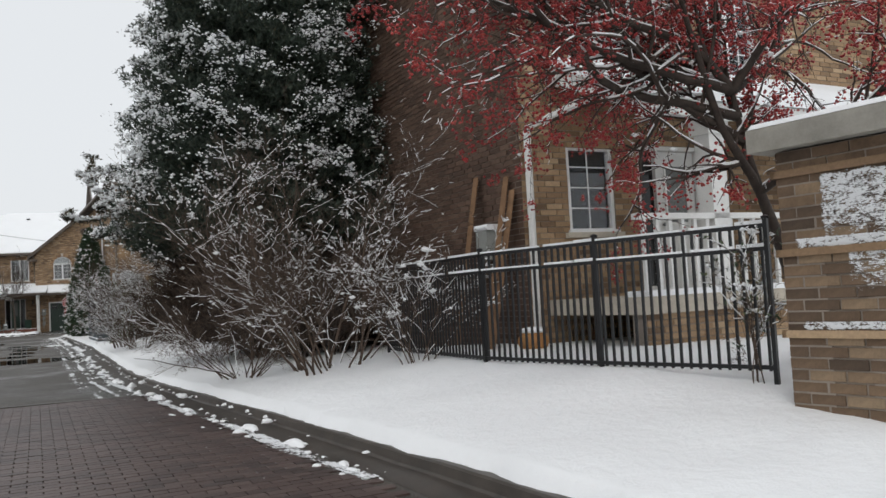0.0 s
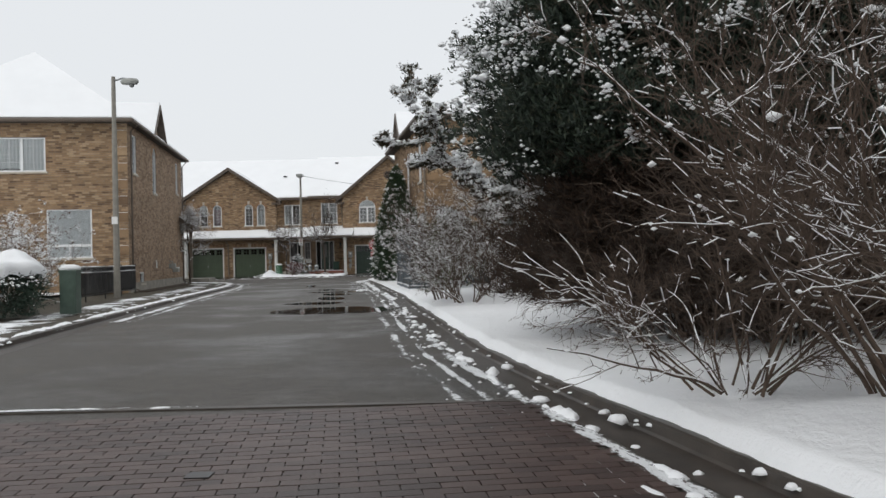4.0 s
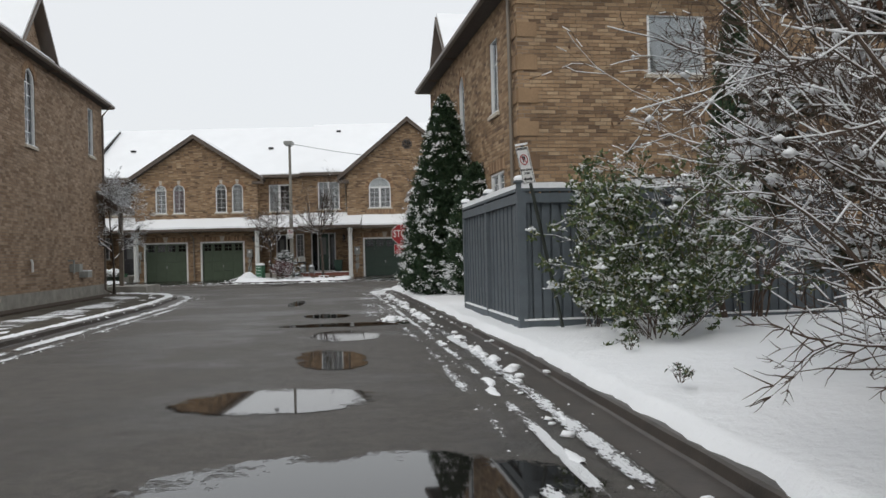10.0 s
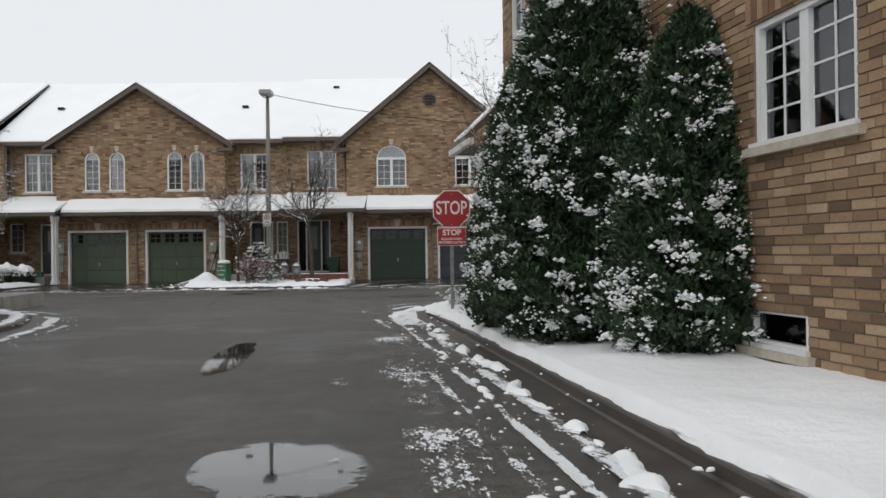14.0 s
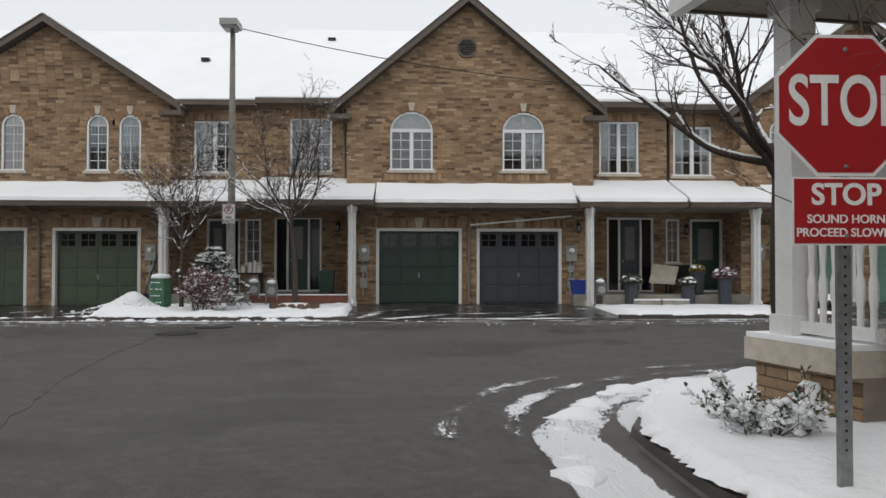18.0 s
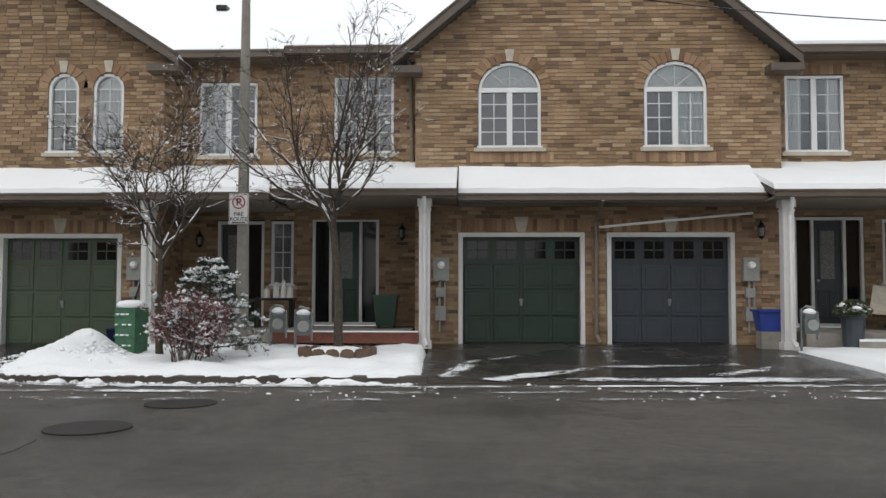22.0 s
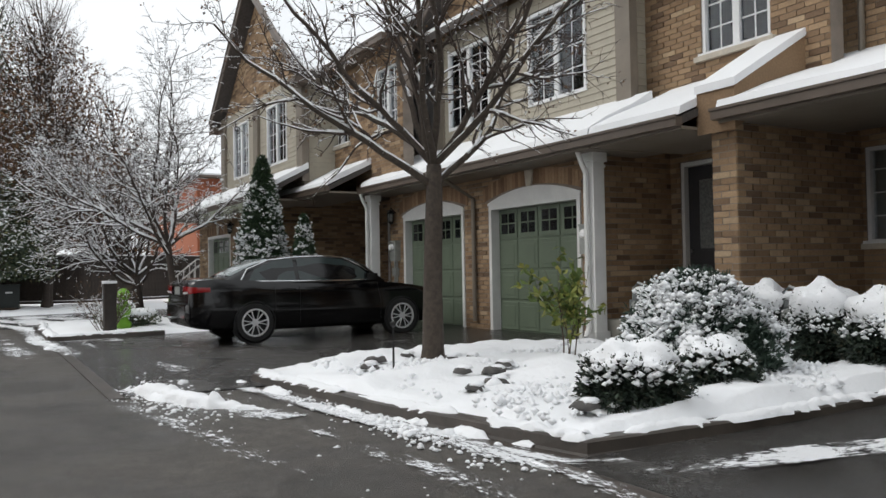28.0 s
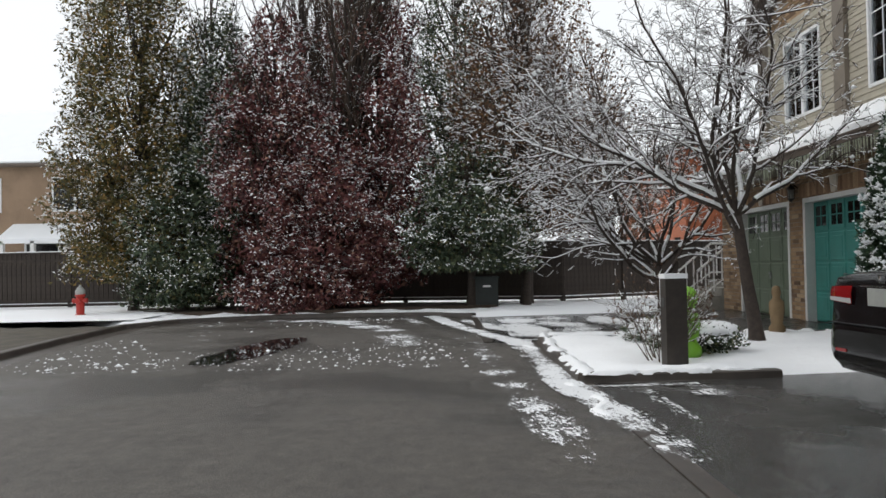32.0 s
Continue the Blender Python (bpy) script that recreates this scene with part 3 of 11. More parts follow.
def garage_door(parent, fm, x0, x1, z0, z1, paint, rise=0.0, inset=0.14):
    """A panelled overhead door in a white jamb, with four small lights in its top row."""
    t = 0.085
    s = Shape(fm)
    s.ring(outline(x0 - t, x1 + t, z0 - 0.3, z1 + t + rise, 0), [(x0, z0 - 0.25), (x1, z0 - 0.25), (x1, z1), (x0, z1)], -0.012, inset + 0.02)
    d0 = part("garage_door", s, WHITE, parent, "panelled overhead garage door in a white jamb")
    body = Shape(fm)
    body.box(x0, x1, inset + 0.02, inset + 0.06, z0, z1)
    part("door_leaf", body, paint, d0)
    cw, rh = (x1 - x0) / 4, (z1 - z0) / 4
    glass_done = []
    for r in range(4):
        for c in range(4):
            a, b, lo, hi = x0 + c * cw + 0.03, x0 + (c + 1) * cw - 0.03, z0 + r * rh + 0.02, z0 + (r + 1) * rh - 0.02
            if r < 3:
                p = Shape(fm)
                p.chamfered(a, b, inset + 0.002, inset + 0.021, lo, hi, 0.012)
                p.chamfered(a + 0.08, b - 0.08, inset - 0.006, inset + 0.003, lo + 0.07, hi - 0.07, 0.006)
                part("panel", p, paint, d0)
            else:
                p = Shape(fm)
                p.ring([(a, lo), (b, lo), (b, hi), (a, hi)], [(a + 0.06, lo + 0.08), (b - 0.06, lo + 0.08), (b - 0.06, hi - 0.06), (a + 0.06, hi - 0.06)], inset + 0.002, inset + 0.021)
                m = (a + b) / 2
                zm = (lo + hi) / 2 + 0.01
                p.box(m - 0.011, m + 0.011, inset + 0.003, inset + 0.021, lo + 0.08, hi - 0.06)
                p.box(a + 0.06, b - 0.06, inset + 0.003, inset + 0.021, zm - 0.011, zm + 0.011)
                f = part("light_frame", p, paint, d0)
                g = Shape(fm)
                g.box(a + 0.06, b - 0.06, inset + 0.012, inset + 0.018, lo + 0.08, hi - 0.06)
                part("pane", g, DOOR_GLASS, d0)
    h = Shape(fm)
    m = (x0 + x1) / 2
    h.box(m - 0.035, m + 0.035, inset - 0.035, inset + 0.0, z0 + 0.82, z0 + 0.88)
    h.box(m - 0.025, m + 0.025, inset - 0.02, inset + 0.0, z0 + 0.74, z0 + 0.82)
    part("handle", h, STEEL, d0, "small chrome door handle")
    if rise:
        s = Shape(fm)
        pts = [(x0 - t, z1 + t)] + [(x0 - t + (x1 - x0 + 2 * t) * k / 12, z1 + t + rise * (1 - ((k - 6) / 6) ** 2)) for k in range(1, 12)] + [(x1 + t, z1 + t)]
        s.slab(pts, -0.016, 0.05)
        part("arched_head", s, WHITE, d0)
    return d0


# Opaque panes: the unlit interior behind them is put into the near-black colour.
DOOR_GLASS, _t, _b = nodes_of("unlit_interior_pane")
_b.inputs["Base Color"].default_value = (0.008, 0.009, 0.010, 1)
_b.inputs["Roughness"].default_value = 0.06
_b.inputs["Specular IOR Level"].default_value = 0.4


def entry_door(parent, fm, x0, x1, z0, z1, paint, side="", inset=0.1, screen=False):
    """A house door with a glazed light, in a white frame, with one or two sidelights."""
    s = Shape(fm)
    s.ring(outline(x0, x1, z0, z1, 0), outline(x0, x1, z0, z1, 0, 0.06), inset - 0.08, inset + 0.06)
    a, b = x0 + 0.06, x1 - 0.06
    if "l" in side:
        s.box(a + 0.3, a + 0.36, inset - 0.07, inset + 0.05, z0 + 0.06, z1 - 0.06)
        g = Shape(fm)
        g.box(a, a + 0.3, inset + 0.0, inset + 0.01, z0 + 0.06, z1 - 0.06)
        a += 0.36
    else:
        g = None
    if "r" in side:
        s.box(b - 0.36, b - 0.3, inset - 0.07, inset + 0.05, z0 + 0.06, z1 - 0.06)
        g2 = Shape(fm)
        g2.box(b - 0.3, b, inset + 0.0, inset + 0.01, z0 + 0.06, z1 - 0.06)
        b -= 0.36
    else:
        g2 = None
    d = part("entry_door", s, WHITE, parent, "house door in a white frame with sidelights")
    for k in (g, g2):
        if k:
            part("sidelight", k, DOOR_GLASS, d)
    leaf = Shape(fm)
    leaf.box(a + 0.01, b - 0.01, inset, inset + 0.045, z0 + 0.02, z1 - 0.07)
    w = b - a
    for c in (0.14, 0.55):
        leaf.chamfered(a + w * c, a + w * (c + 0.31), inset - 0.012, inset + 0.001, z0 + 0.18, z0 + 0.75, 0.012)
    part("door_leaf", leaf, paint, d)
    lt = Shape(fm)
    lt.ring(outline(a + w * 0.2, b - w * 0.2, z0 + 0.95, z1 - 0.25, 0.0), outline(a + w * 0.2, b - w * 0.2, z0 + 0.95, z1 - 0.25, 0.0, 0.035), inset - 0.02, inset)
    part("door_light_frame", lt, paint, d)
    gl = Shape(fm)
    gl.box(a + w * 0.2 + 0.035, b - w * 0.2 - 0.035, inset - 0.01, inset - 0.004, z0 + 0.985, z1 - 0.285)
    part("door_light", gl, CURTAIN_GLASS, d)
    k = Shape(fm)
    k.lathe([(0.0, -0.07), (0.03, -0.065), (0.03, -0.03), (0.012, -0.025), (0.012, 0.0)], (a + 0.09, inset, z0 + 0.95), 10, "y")
    part("door_knob", k, STEEL, d)
    return d


CURTAIN_GLASS = plain("frosted_leaded_glass", (0.18, 0.19, 0.185), 0.2, vary=0.3, scale=25, bump=0.2)

# ---- ground, road, kerbs ----


def wobble(x, y, s=1.0, k=0.0):
    return noise.noise(Vector((x * s, y * s, k)))


def resample(pts, n):
    pts = [Vector((*p, 0)) if len(p) == 2 else Vector(p) for p in pts]
    lens = [0.0]
    for a, b in zip(pts, pts[1:]):
        lens.append(lens[-1] + (b - a).length)
    out = []
    for k in range(n):
        d = lens[-1] * k / (n - 1)
        i = max(j for j in range(len(lens)) if lens[j] <= d + 1e-9)
        i = min(i, len(pts) - 2)
        f = (d - lens[i]) / max(1e-9, lens[i + 1] - lens[i])
        out.append(pts[i].lerp(pts[i + 1], f))
    return out


def bank(name, edge, back, height, material, label, category, across=14, step=0.25, rough=0.03, kind="structure", near=None, lip=-0.03):
    """A strip of lying snow between two lines: height(f, p) over its width f = 0..1."""
    n = max(4, int(sum(math.dist(a, b) for a, b in zip(edge, edge[1:])) / step))
    A, B = resample(edge, n), resample(back, n)
    vs, fs = [], []
    for i in range(n):
        wide = (B[i] - A[i]).length
        for j in range(across + 1):
            f = j / across if near is None else min(1.0, (near * j + (wide - near * across) * (j / across) ** 2.4) / wide)
            p = A[i].lerp(B[i], f)
            z = height(f, p) + rough * wobble(p.x, p.y, 1.3) + rough * 0.5 * wobble(p.x, p.y, 4.0, 3) + rough * 0.35 * wobble(p.x, p.y, 9.0, 5)
            if j < 2:
                p = p + (A[i] - B[i]).normalized() * (0.06 * wobble(p.x, p.y, 1.6, 7) + 0.035 * wobble(p.x, p.y, 6.0, 2))
            if j == 0:
                z = lip
            elif i in (0, n - 1):
                z = -0.03
            elif j == 1:
                z = min(z, height(0, p) + 0.02)
            vs.append((p.x, p.y, z))
    for i in range(n - 1):
        for j in range(across):
            a = i * (across + 1) + j
            fs.append((a, a + 1, a + across + 2, a + across + 1))
    ob = part(name, (vs, fs), material, None, smooth=True)
    return tagged(ob, label, category, kind=kind)


def flat(name, pts, z, material, label, category, kind="structure", thick=0.0):
    vs = [(x, y, z) for x, y in pts]
    s = Shape()
    if thick:
        s.plate(pts, z - thick, z)
    else:
        s.add(vs, [tuple(range(len(vs)))])
    return tagged(part(name, s, material), label, category, kind=kind)


vs, fs, n = [], [], 60
for i in range(n + 1):
    for j in range(n + 1):
        x, y = -20 + 1800 * ((i / n - 0.5) * abs(i / n - 0.5) * 2), 40 + 1800 * ((j / n - 0.5) * abs(j / n - 0.5) * 2)
        vs.append((x, y, -0.06))
fs = [(i * (n + 1) + j, (i + 1) * (n + 1) + j, (i + 1) * (n + 1) + j + 1, i * (n + 1) + j + 1) for i in range(n) for j in range(n)]
tagged(part("ground", (vs, fs), SNOW), "snow-covered ground reaching to the horizon", "ground", kind="structure")

KERB_R = [(4.6, -14), (3.0, -2), (1.35, 7.5), (0.55, 11.5), (-0.2, 15), (-0.75, 18), (-1.6, 25.5), (-2.4, 33), (-3.25, 39.3), (-4.1, 45.5), (-4.65, 49.3), (-4.95, 50.8), (-4.95, 52.2), (-4.4, 53.6), (-3.2, 54.8), (-1.0, 55.7), (6, 56.8), (24, 58.5)]
KERB_L = [(-3.2, -14), (-4.6, -2), (-6.6, 12), (-8.3, 25), (-9.3, 33), (-10.75, 45.5), (-11.6, 49.8), (-12.3, 51.6), (-13.4, 53.0), (-15.2, 54.0), (-20, 54.6), (-33.4, 55.4), (-37.6, 54.9), (-39.8, 54.7), (-41.5, 54.6)]

s = Shape()
s.add([(-52, -14, 0), (26, -14, 0), (26, 73, 0), (-52, 73, 0)], [(0, 1, 2, 3)])
tagged(part("road", s, ASPHALT), "damp dark grey asphalt road with wet patches", "road", kind="structure")


def kerb_line(name, pts, inward, label, tall=1.0):
    """A concrete kerb with a gutter strip along a line."""
    n = max(3, int(sum(math.dist(a, b) for a, b in zip(pts, pts[1:])) / 0.5))
    P = resample(pts, n)
    prof = [(-0.3, 0.002), (-0.02, 0.006), (0.0, 0.02), (0.015, 0.115 * tall), (0.04, 0.13 * tall), (0.16, 0.132 * tall), (0.16, -0.05)]
    vs, fs = [], []
    for i, p in enumerate(P):
        d = (P[min(i + 1, n - 1)] - P[max(i - 1, 0)]).normalized()
        side = Vector((d.y, -d.x, 0)) * inward
        for o, z in prof:
            q = p + side * o
            vs.append((q.x, q.y, z + 0.006 * wobble(q.x, q.y, 3)))
    k = len(prof)
    for i in range(n - 1):
        for j in range(k - 1):
            fs.append((i * k + j, i * k + j + 1, (i + 1) * k + j + 1, (i + 1) * k + j))
    return tagged(part(name, (vs, fs), KERB), label, "kerb", kind="structure")


kerb_line("kerb", KERB_R, 1, "wet dirty concrete kerb with a gutter beside the snow verge", 0.7)
kerb_line("kerb", KERB_L, -1, "wet concrete kerb along the drive and round the corner", 0.8)


def shifted(pts, d):
    P = [Vector((*p, 0)) for p in pts]
    out = []
    for i, p in enumerate(P):
        t = (P[min(i + 1, len(P) - 1)] - P[max(i - 1, 0)]).normalized()
        q = p + Vector((t.y, -t.x, 0)) * d
        out.append((q.x, q.y))
    return out


# The verges on both sides of the drive.
back_r = [(9.5, -14), (9.0, -2), (8.6, 7.5), (8.3, 11.5), (7.8, 15), (7.3, 18), (6.3, 25.5), (5.3, 33), (1.5, 39.3), (0.5, 45.5), (-0.6, 49.3), (-0.9, 50.8), (-0.9, 51.5), (-0.8, 52.0), (-0.4, 52.4), (1.0, 53.0), (7.5, 53.8), (24, 55.0)]
bank("snow_verge", shifted(KERB_R, 0.05), back_r, lambda f, p: 0.15 + (0.30 * min(1, f * 3.2) * min(1.0, max(0.05, (p.y - 5.2) / 3.2)) if p.y < 13 else 0.16 * min(1, f * 3)) * (1 if p.y < 34 else 0.4) + 0.03, SNOW,
     "smooth fresh snow lying on the grass verge", "snow", across=26, step=0.12, near=0.07, lip=0.055)
back_l = [(-9.2, -14), (-10.6, -2), (-12.6, 12), (-14.0, 25), (-15.0, 33), (-15.5, 42.0), (-16.2, 46), (-16.6, 48.5), (-17.2, 49.5), (-18, 50.0), (-22, 50.3), (-34, 50.4), (-38.0, 50.4), (-40.2, 50.4), (-42.2, 50.4)]
bank("snow_verge", shifted(KERB_L, -0.06), back_l, lambda f, p: 0.085 - 0.035 * min(1, f * 3), VERGE, "wet brown verge with thin melting snow along the far side of the drive", "verge", across=20, step=0.15, near=0.07, lip=0.06)

# The pavers at the entrance.
pav = Shape()
singles = []
rnd = random.Random(3)
d_drive = Vector((-0.118, 0.993, 0)).normalized()
e_drive = Vector((d_drive.y, -d_drive.x, 0))
org = Vector((1.0, 4.0, 0))
for r in range(104):
    for c in range(-36, 6):
        p = org + d_drive * (r * 0.105) + e_drive * ((c + 0.5 * (r % 2)) * 0.21)
        kr = 1.35 + (p.y - 7.5) * -0.2 if p.y < 11.5 else 0.55 + (p.y - 11.5) * -0.214
        kl = -4.6 + (p.y + 2) * -0.143
        if not kl + 0.35 < p.x < kr - 0.42 or p.y > 14.75 - 0.1 * (p.x + 0.4):
            continue
        if 8.2 < p.y < 10.6 and -2.9 < p.x < 0.6 and len(singles) < 290:
            singles.append((p, rnd.uniform(0, 0.003)))
            continue
        o, z = 0.004, 0.012 + rnd.uniform(0, 0.003)
        a, b = e_drive * (0.105 - o), d_drive * (0.0525 - o)
        lo = [p - a - b, p + a - b, p + a + b, p - a + b]
        pav.add([(*q.xy, -0.01) for q in lo] + [(*q.xy, z) for q in lo], [(4, 5, 6, 7), (0, 1, 5, 4), (1, 2, 6, 5), (2, 3, 7, 6), (3, 0, 4, 7)])
apron = tagged(part("paver_apron", pav, PAVER), "wet red-grey concrete pavers at the entrance of the drive", "paving", kind="structure")
pm = Shape()
pm.chamfered(-0.101, 0.101, -0.012, 0.012, -0.0485, 0.0485, 0.003)
me_paver = bpy.data.meshes.new("paver")
me_paver.from_pydata([(x, z, -y) for x, y, z in pm.v], [], [tuple(reversed(q)) for q in pm.f])
me_paver.materials.append(PAVER)
for p, dz in singles:
    ob = new("paver", me_paver)
    ob.parent = apron
    ob.matrix_world = Matrix.Translation((p.x, p.y, 0.001 + dz)) @ Matrix.Rotation(math.atan2(e_drive.y, e_drive.x), 4, "Z")
    continue
s = Shape()
s.box(-0.07, 0.07, -0.06, 0.06, 0.0, 0.016)
dr = part("drain_cover", s, BLACK_METAL, None)
dr.matrix_world = Matrix.Translation((-2.6, 12.6, 0.004))
tagged(dr, "small black iron drain cover in the pavers", "drain cover")


def blob(cx, cy, rx, ry, turn, seed, n=40, wild=0.35):
    out = []
    for k in range(n):
        a = 2 * math.pi * k / n
        r = 1 + wild * noise.noise(Vector((math.cos(a) * 1.4, math.sin(a) * 1.4, seed))) + wild * 0.5 * noise.noise(Vector((math.cos(a) * 4, math.sin(a) * 4, seed + 9)))
        x, y = rx * r * math.cos(a), ry * r * math.sin(a)
        out.append((cx + x * math.cos(turn) - y * math.sin(turn), cy + x * math.sin(turn) + y * math.cos(turn)))
    return out


def puddle(x, y, rx, ry, turn):
    """Shallow water: full in the middle, thinning out to a ragged shore."""
    vs, fs, cv, n = [(x, y, 0.006)], [], [0.75], 40
    for ring, c in ((0.45, 0.65), (0.8, 0.45), (1.05, 0.28), (1.3, -0.4)):
        for k in range(n):
            a = 2 * math.pi * k / n
            u, v = rx * ring * math.cos(a), ry * ring * math.sin(a)
            vs.append((x + u * math.cos(turn) - v * math.sin(turn), y + u * math.sin(turn) + v * math.cos(turn), 0.006))
            cv.append(c)
    fs += [(0, 1 + k, 1 + (k + 1) % n) for k in range(n)]
    for r in range(3):
        fs += [(1 + r * n + k, 1 + (r + 1) * n + k, 1 + (r + 1) * n + (k + 1) % n, 1 + r * n + (k + 1) % n) for k in range(n)]
    ob = part("puddle", (vs, fs), PUDDLE)
    at = ob.data.attributes.new("cover", "FLOAT", "POINT")
    at.data.foreach_set("value", np.array(cv, dtype=np.float32))
    tagged(ob, "shallow puddle of melt water on the asphalt", "puddle", kind="structure")


for spot in ((-3.75, 27.4, 1.4, 1.35, 0.3), (-4.7, 30.7, 0.85, 0.6, 0.1), (-4.6, 33.5, 0.4, 1.0, 0.2), (-4.75, 36.3, 0.5, 0.85, 0.2), (-5.0, 38.35, 1.2, 0.4, 0.1), (-5.6, 40.6, 0.45, 0.6, 0.3), (-7.1, 45.6, 0.2, 1.5, 0.1), (-9.2, 27.5, 0.35, 0.6, 0.1), (-10.6, 43.6, 0.3, 0.45, 0), (-36.5, 58.4, 0.45, 2.0, 1.45), (-29.5, 65.0, 2.6, 0.5, 0.1)):
    puddle(*spot)
for x, y in ((-10.6, 61.1), (-10.34, 62.6)):
    s = Shape()
    s.lathe([(0.36, 0.0), (0.36, 0.012), (0.33, 0.014), (0.0, 0.014)], (x, y, 0), 24)
    tagged(part("manhole_cover", s, plain("worn_manhole_iron", (0.035, 0.032, 0.03), 0.6, 0.4, vary=0.4, scale=30, bump=0.6)), "round iron manhole cover in the road", "manhole cover")

# ---- the long row of townhouses ----
GREEN = plain("green_garage_paint", (0.064, 0.090, 0.056), 0.45, vary=0.08, scale=3, bump=0.03)
GREEN_LIGHT = plain("sea_green_garage_paint", (0.11, 0.22, 0.165), 0.45, vary=0.08, scale=3, bump=0.03)
GREEN_DARK = plain("bottle_green_garage_paint", (0.020, 0.041, 0.029), 0.4, vary=0.1, scale=3, bump=0.03)
SLATE = plain("slate_grey_garage_paint", (0.042, 0.051, 0.062), 0.45, vary=0.1, scale=3, bump=0.03)
TEAL = plain("teal_garage_paint", (0.05, 0.25, 0.22), 0.45, vary=0.1, scale=3, bump=0.03)
SAGE = plain("sage_garage_paint", (0.13, 0.165, 0.115), 0.45, vary=0.08, scale=3, bump=0.03)
DOOR_GREY = plain("dark_grey_door_paint", (0.045, 0.045, 0.05), 0.4, vary=0.1, bump=0.03)
DOOR_GREEN = plain("dark_green_door_paint", (0.018, 0.05, 0.035), 0.4, vary=0.1, bump=0.03)

Y0 = 70.3
FRONT = wall_frame((0, Y0, 0), (1, 0))


def side_return(parent, x, y_front, y_back, z0, z1, east, brick=BRICK, openings=(), gable=None, name="side_wall", single=None):
    """A wall that runs back from the front: its outer face looks east or west."""
    if east:
        fm = wall_frame((x, y_front, 0), (0, 1))
    else:
        fm = wall_frame((x, y_back, 0), (0, -1))
    return brick_wall(parent, fm, 0, y_back - y_front, z0, z1, openings, gable, brick, 0.2, name, single)


def pent_roof(parent, x0, x1, y_eave, z_eave, y_wall, z_wall, snow=0.1, post=False):
    s = Shape()
    s.sheet((x0, y_eave, z_eave), (x1, y_eave, z_eave), (x1, y_wall, z_wall), (x0, y_wall, z_wall), 0.1)
    r = part("pent_roof", s, SHINGLE, parent)
    n = max(3, int((x1 - x0) / 0.35))
    vs, fs = [], []
    for i in range(n + 1):
        x = x0 + 0.015 + (x1 - x0 - 0.03) * i / n
        for j, (f, up) in enumerate(((0.0, 0.005), (0.02, snow), (0.3, snow * 1.2), (0.7, snow * 1.2), (1.0, snow * 1.5))):
            y = y_eave - 0.04 + (y_wall - y_eave + 0.03) * f
            vs.append((x, y, z_eave + (z_wall - z_eave) * f + up + 0.03 * wobble(x, y, 1.5, 4)))
    for i in range(n):
        for j in range(4):
            a = i * 5 + j
            fs.append((a, a + 5, a + 6, a + 1))
    k = len(vs)
    for i, rev in ((0, 0), (n, 1)):
        pts = list(range(i * 5, i * 5 + 5))
        x = vs[pts[0]][0]
        vs.append((x, y_wall, z_wall))
        fs.append(tuple(pts + [len(vs) - 1]) if rev else tuple(reversed(pts + [len(vs) - 1])))
    part("roof_snow", (vs, fs), SNOW_ROOF, r, "layer of fresh snow on the porch roof")
    s = Shape()
    s.box(x0, x1, y_eave - 0.11, y_eave + 0.0, z_eave - 0.13, z_eave - 0.015)
    g = part("gutter", s, BROWN_METAL, parent)
    s = Shape()
    s.box(x0 - 0.01, x1 + 0.01, y_eave - 0.13, y_eave - 0.105, z_eave - 0.03, z_eave + 0.002)
    part("gutter_lip", s, BROWN_METAL, g)
    s = Shape()
    s.box(x0 + 0.02, x1 - 0.02, y_eave, y_wall + 0.2, z_eave - 0.16, z_eave - 0.12)
    part("soffit", s, TAUPE, r)
    return r


def porch_post(parent, x, y, z0, z1):
    s = Shape()
    s.box(x - 0.10, x + 0.10, y - 0.10, y + 0.10, z0 + 0.12, z1 - 0.1)
    part("post_shaft", s, WHITE, parent)
    for lo, hi, w in ((z0, z0 + 0.14, 0.13), (z1 - 0.14, z1, 0.13), (z1 - 0.22, z1 - 0.18, 0.115)):
        s = Shape()
        s.box(x - w, x + w, y - w, y + w, lo, hi)
        part("post_block", s, WHITE, parent)
    d = Shape()
    d.pipe([(x - 0.0, y - 0.30, z1 + 0.02), (x, y - 0.24, z1 - 0.14), (x, y - 0.155, z1 - 0.3), (x, y - 0.155, z0 + 0.2), (x + 0.05, y - 0.25, z0 + 0.06)], 0.038, 8)
    part("downspout", d, WHITE, parent)


def downspout(parent, pts, material=TAUPE, r=0.04):
    s = Shape()
    s.pipe(pts, r, 8)
    return part("downspout", s, material, parent)


def wall_lamp(parent, x, y, z, facing=(0, -1)):
    s = Shape()
    nx, ny = facing
    cx, cy = x + nx * 0.13, y + ny * 0.13
    s.lathe([(0.02, 0.17), (0.085, 0.10), (0.085, 0.085), (0.06, 0.075)], (cx, cy, z), 8)
    s.lathe([(0.07, -0.085), (0.04, -0.12), (0.012, -0.15)], (cx, cy, z), 8)
    for k in range(4):
        a = radians(45 + 90 * k)
        s.pipe([(cx + 0.062 * math.cos(a), cy + 0.062 * math.sin(a), z - 0.09), (cx + 0.075 * math.cos(a), cy + 0.075 * math.sin(a), z + 0.09)], 0.006, 4)
    s.pipe([(x, y, z + 0.1), (cx, cy, z + 0.22), (cx, cy, z + 0.16)], 0.012, 6)
    lamp = part("wall_lantern", s, BLACK_METAL, parent, "black iron wall lantern")
    g = Shape()
    g.lathe([(0.05, -0.085), (0.06, 0.08)], (cx, cy, z), 8)
    part("lantern_glass", g, CURTAIN_GLASS, lamp)


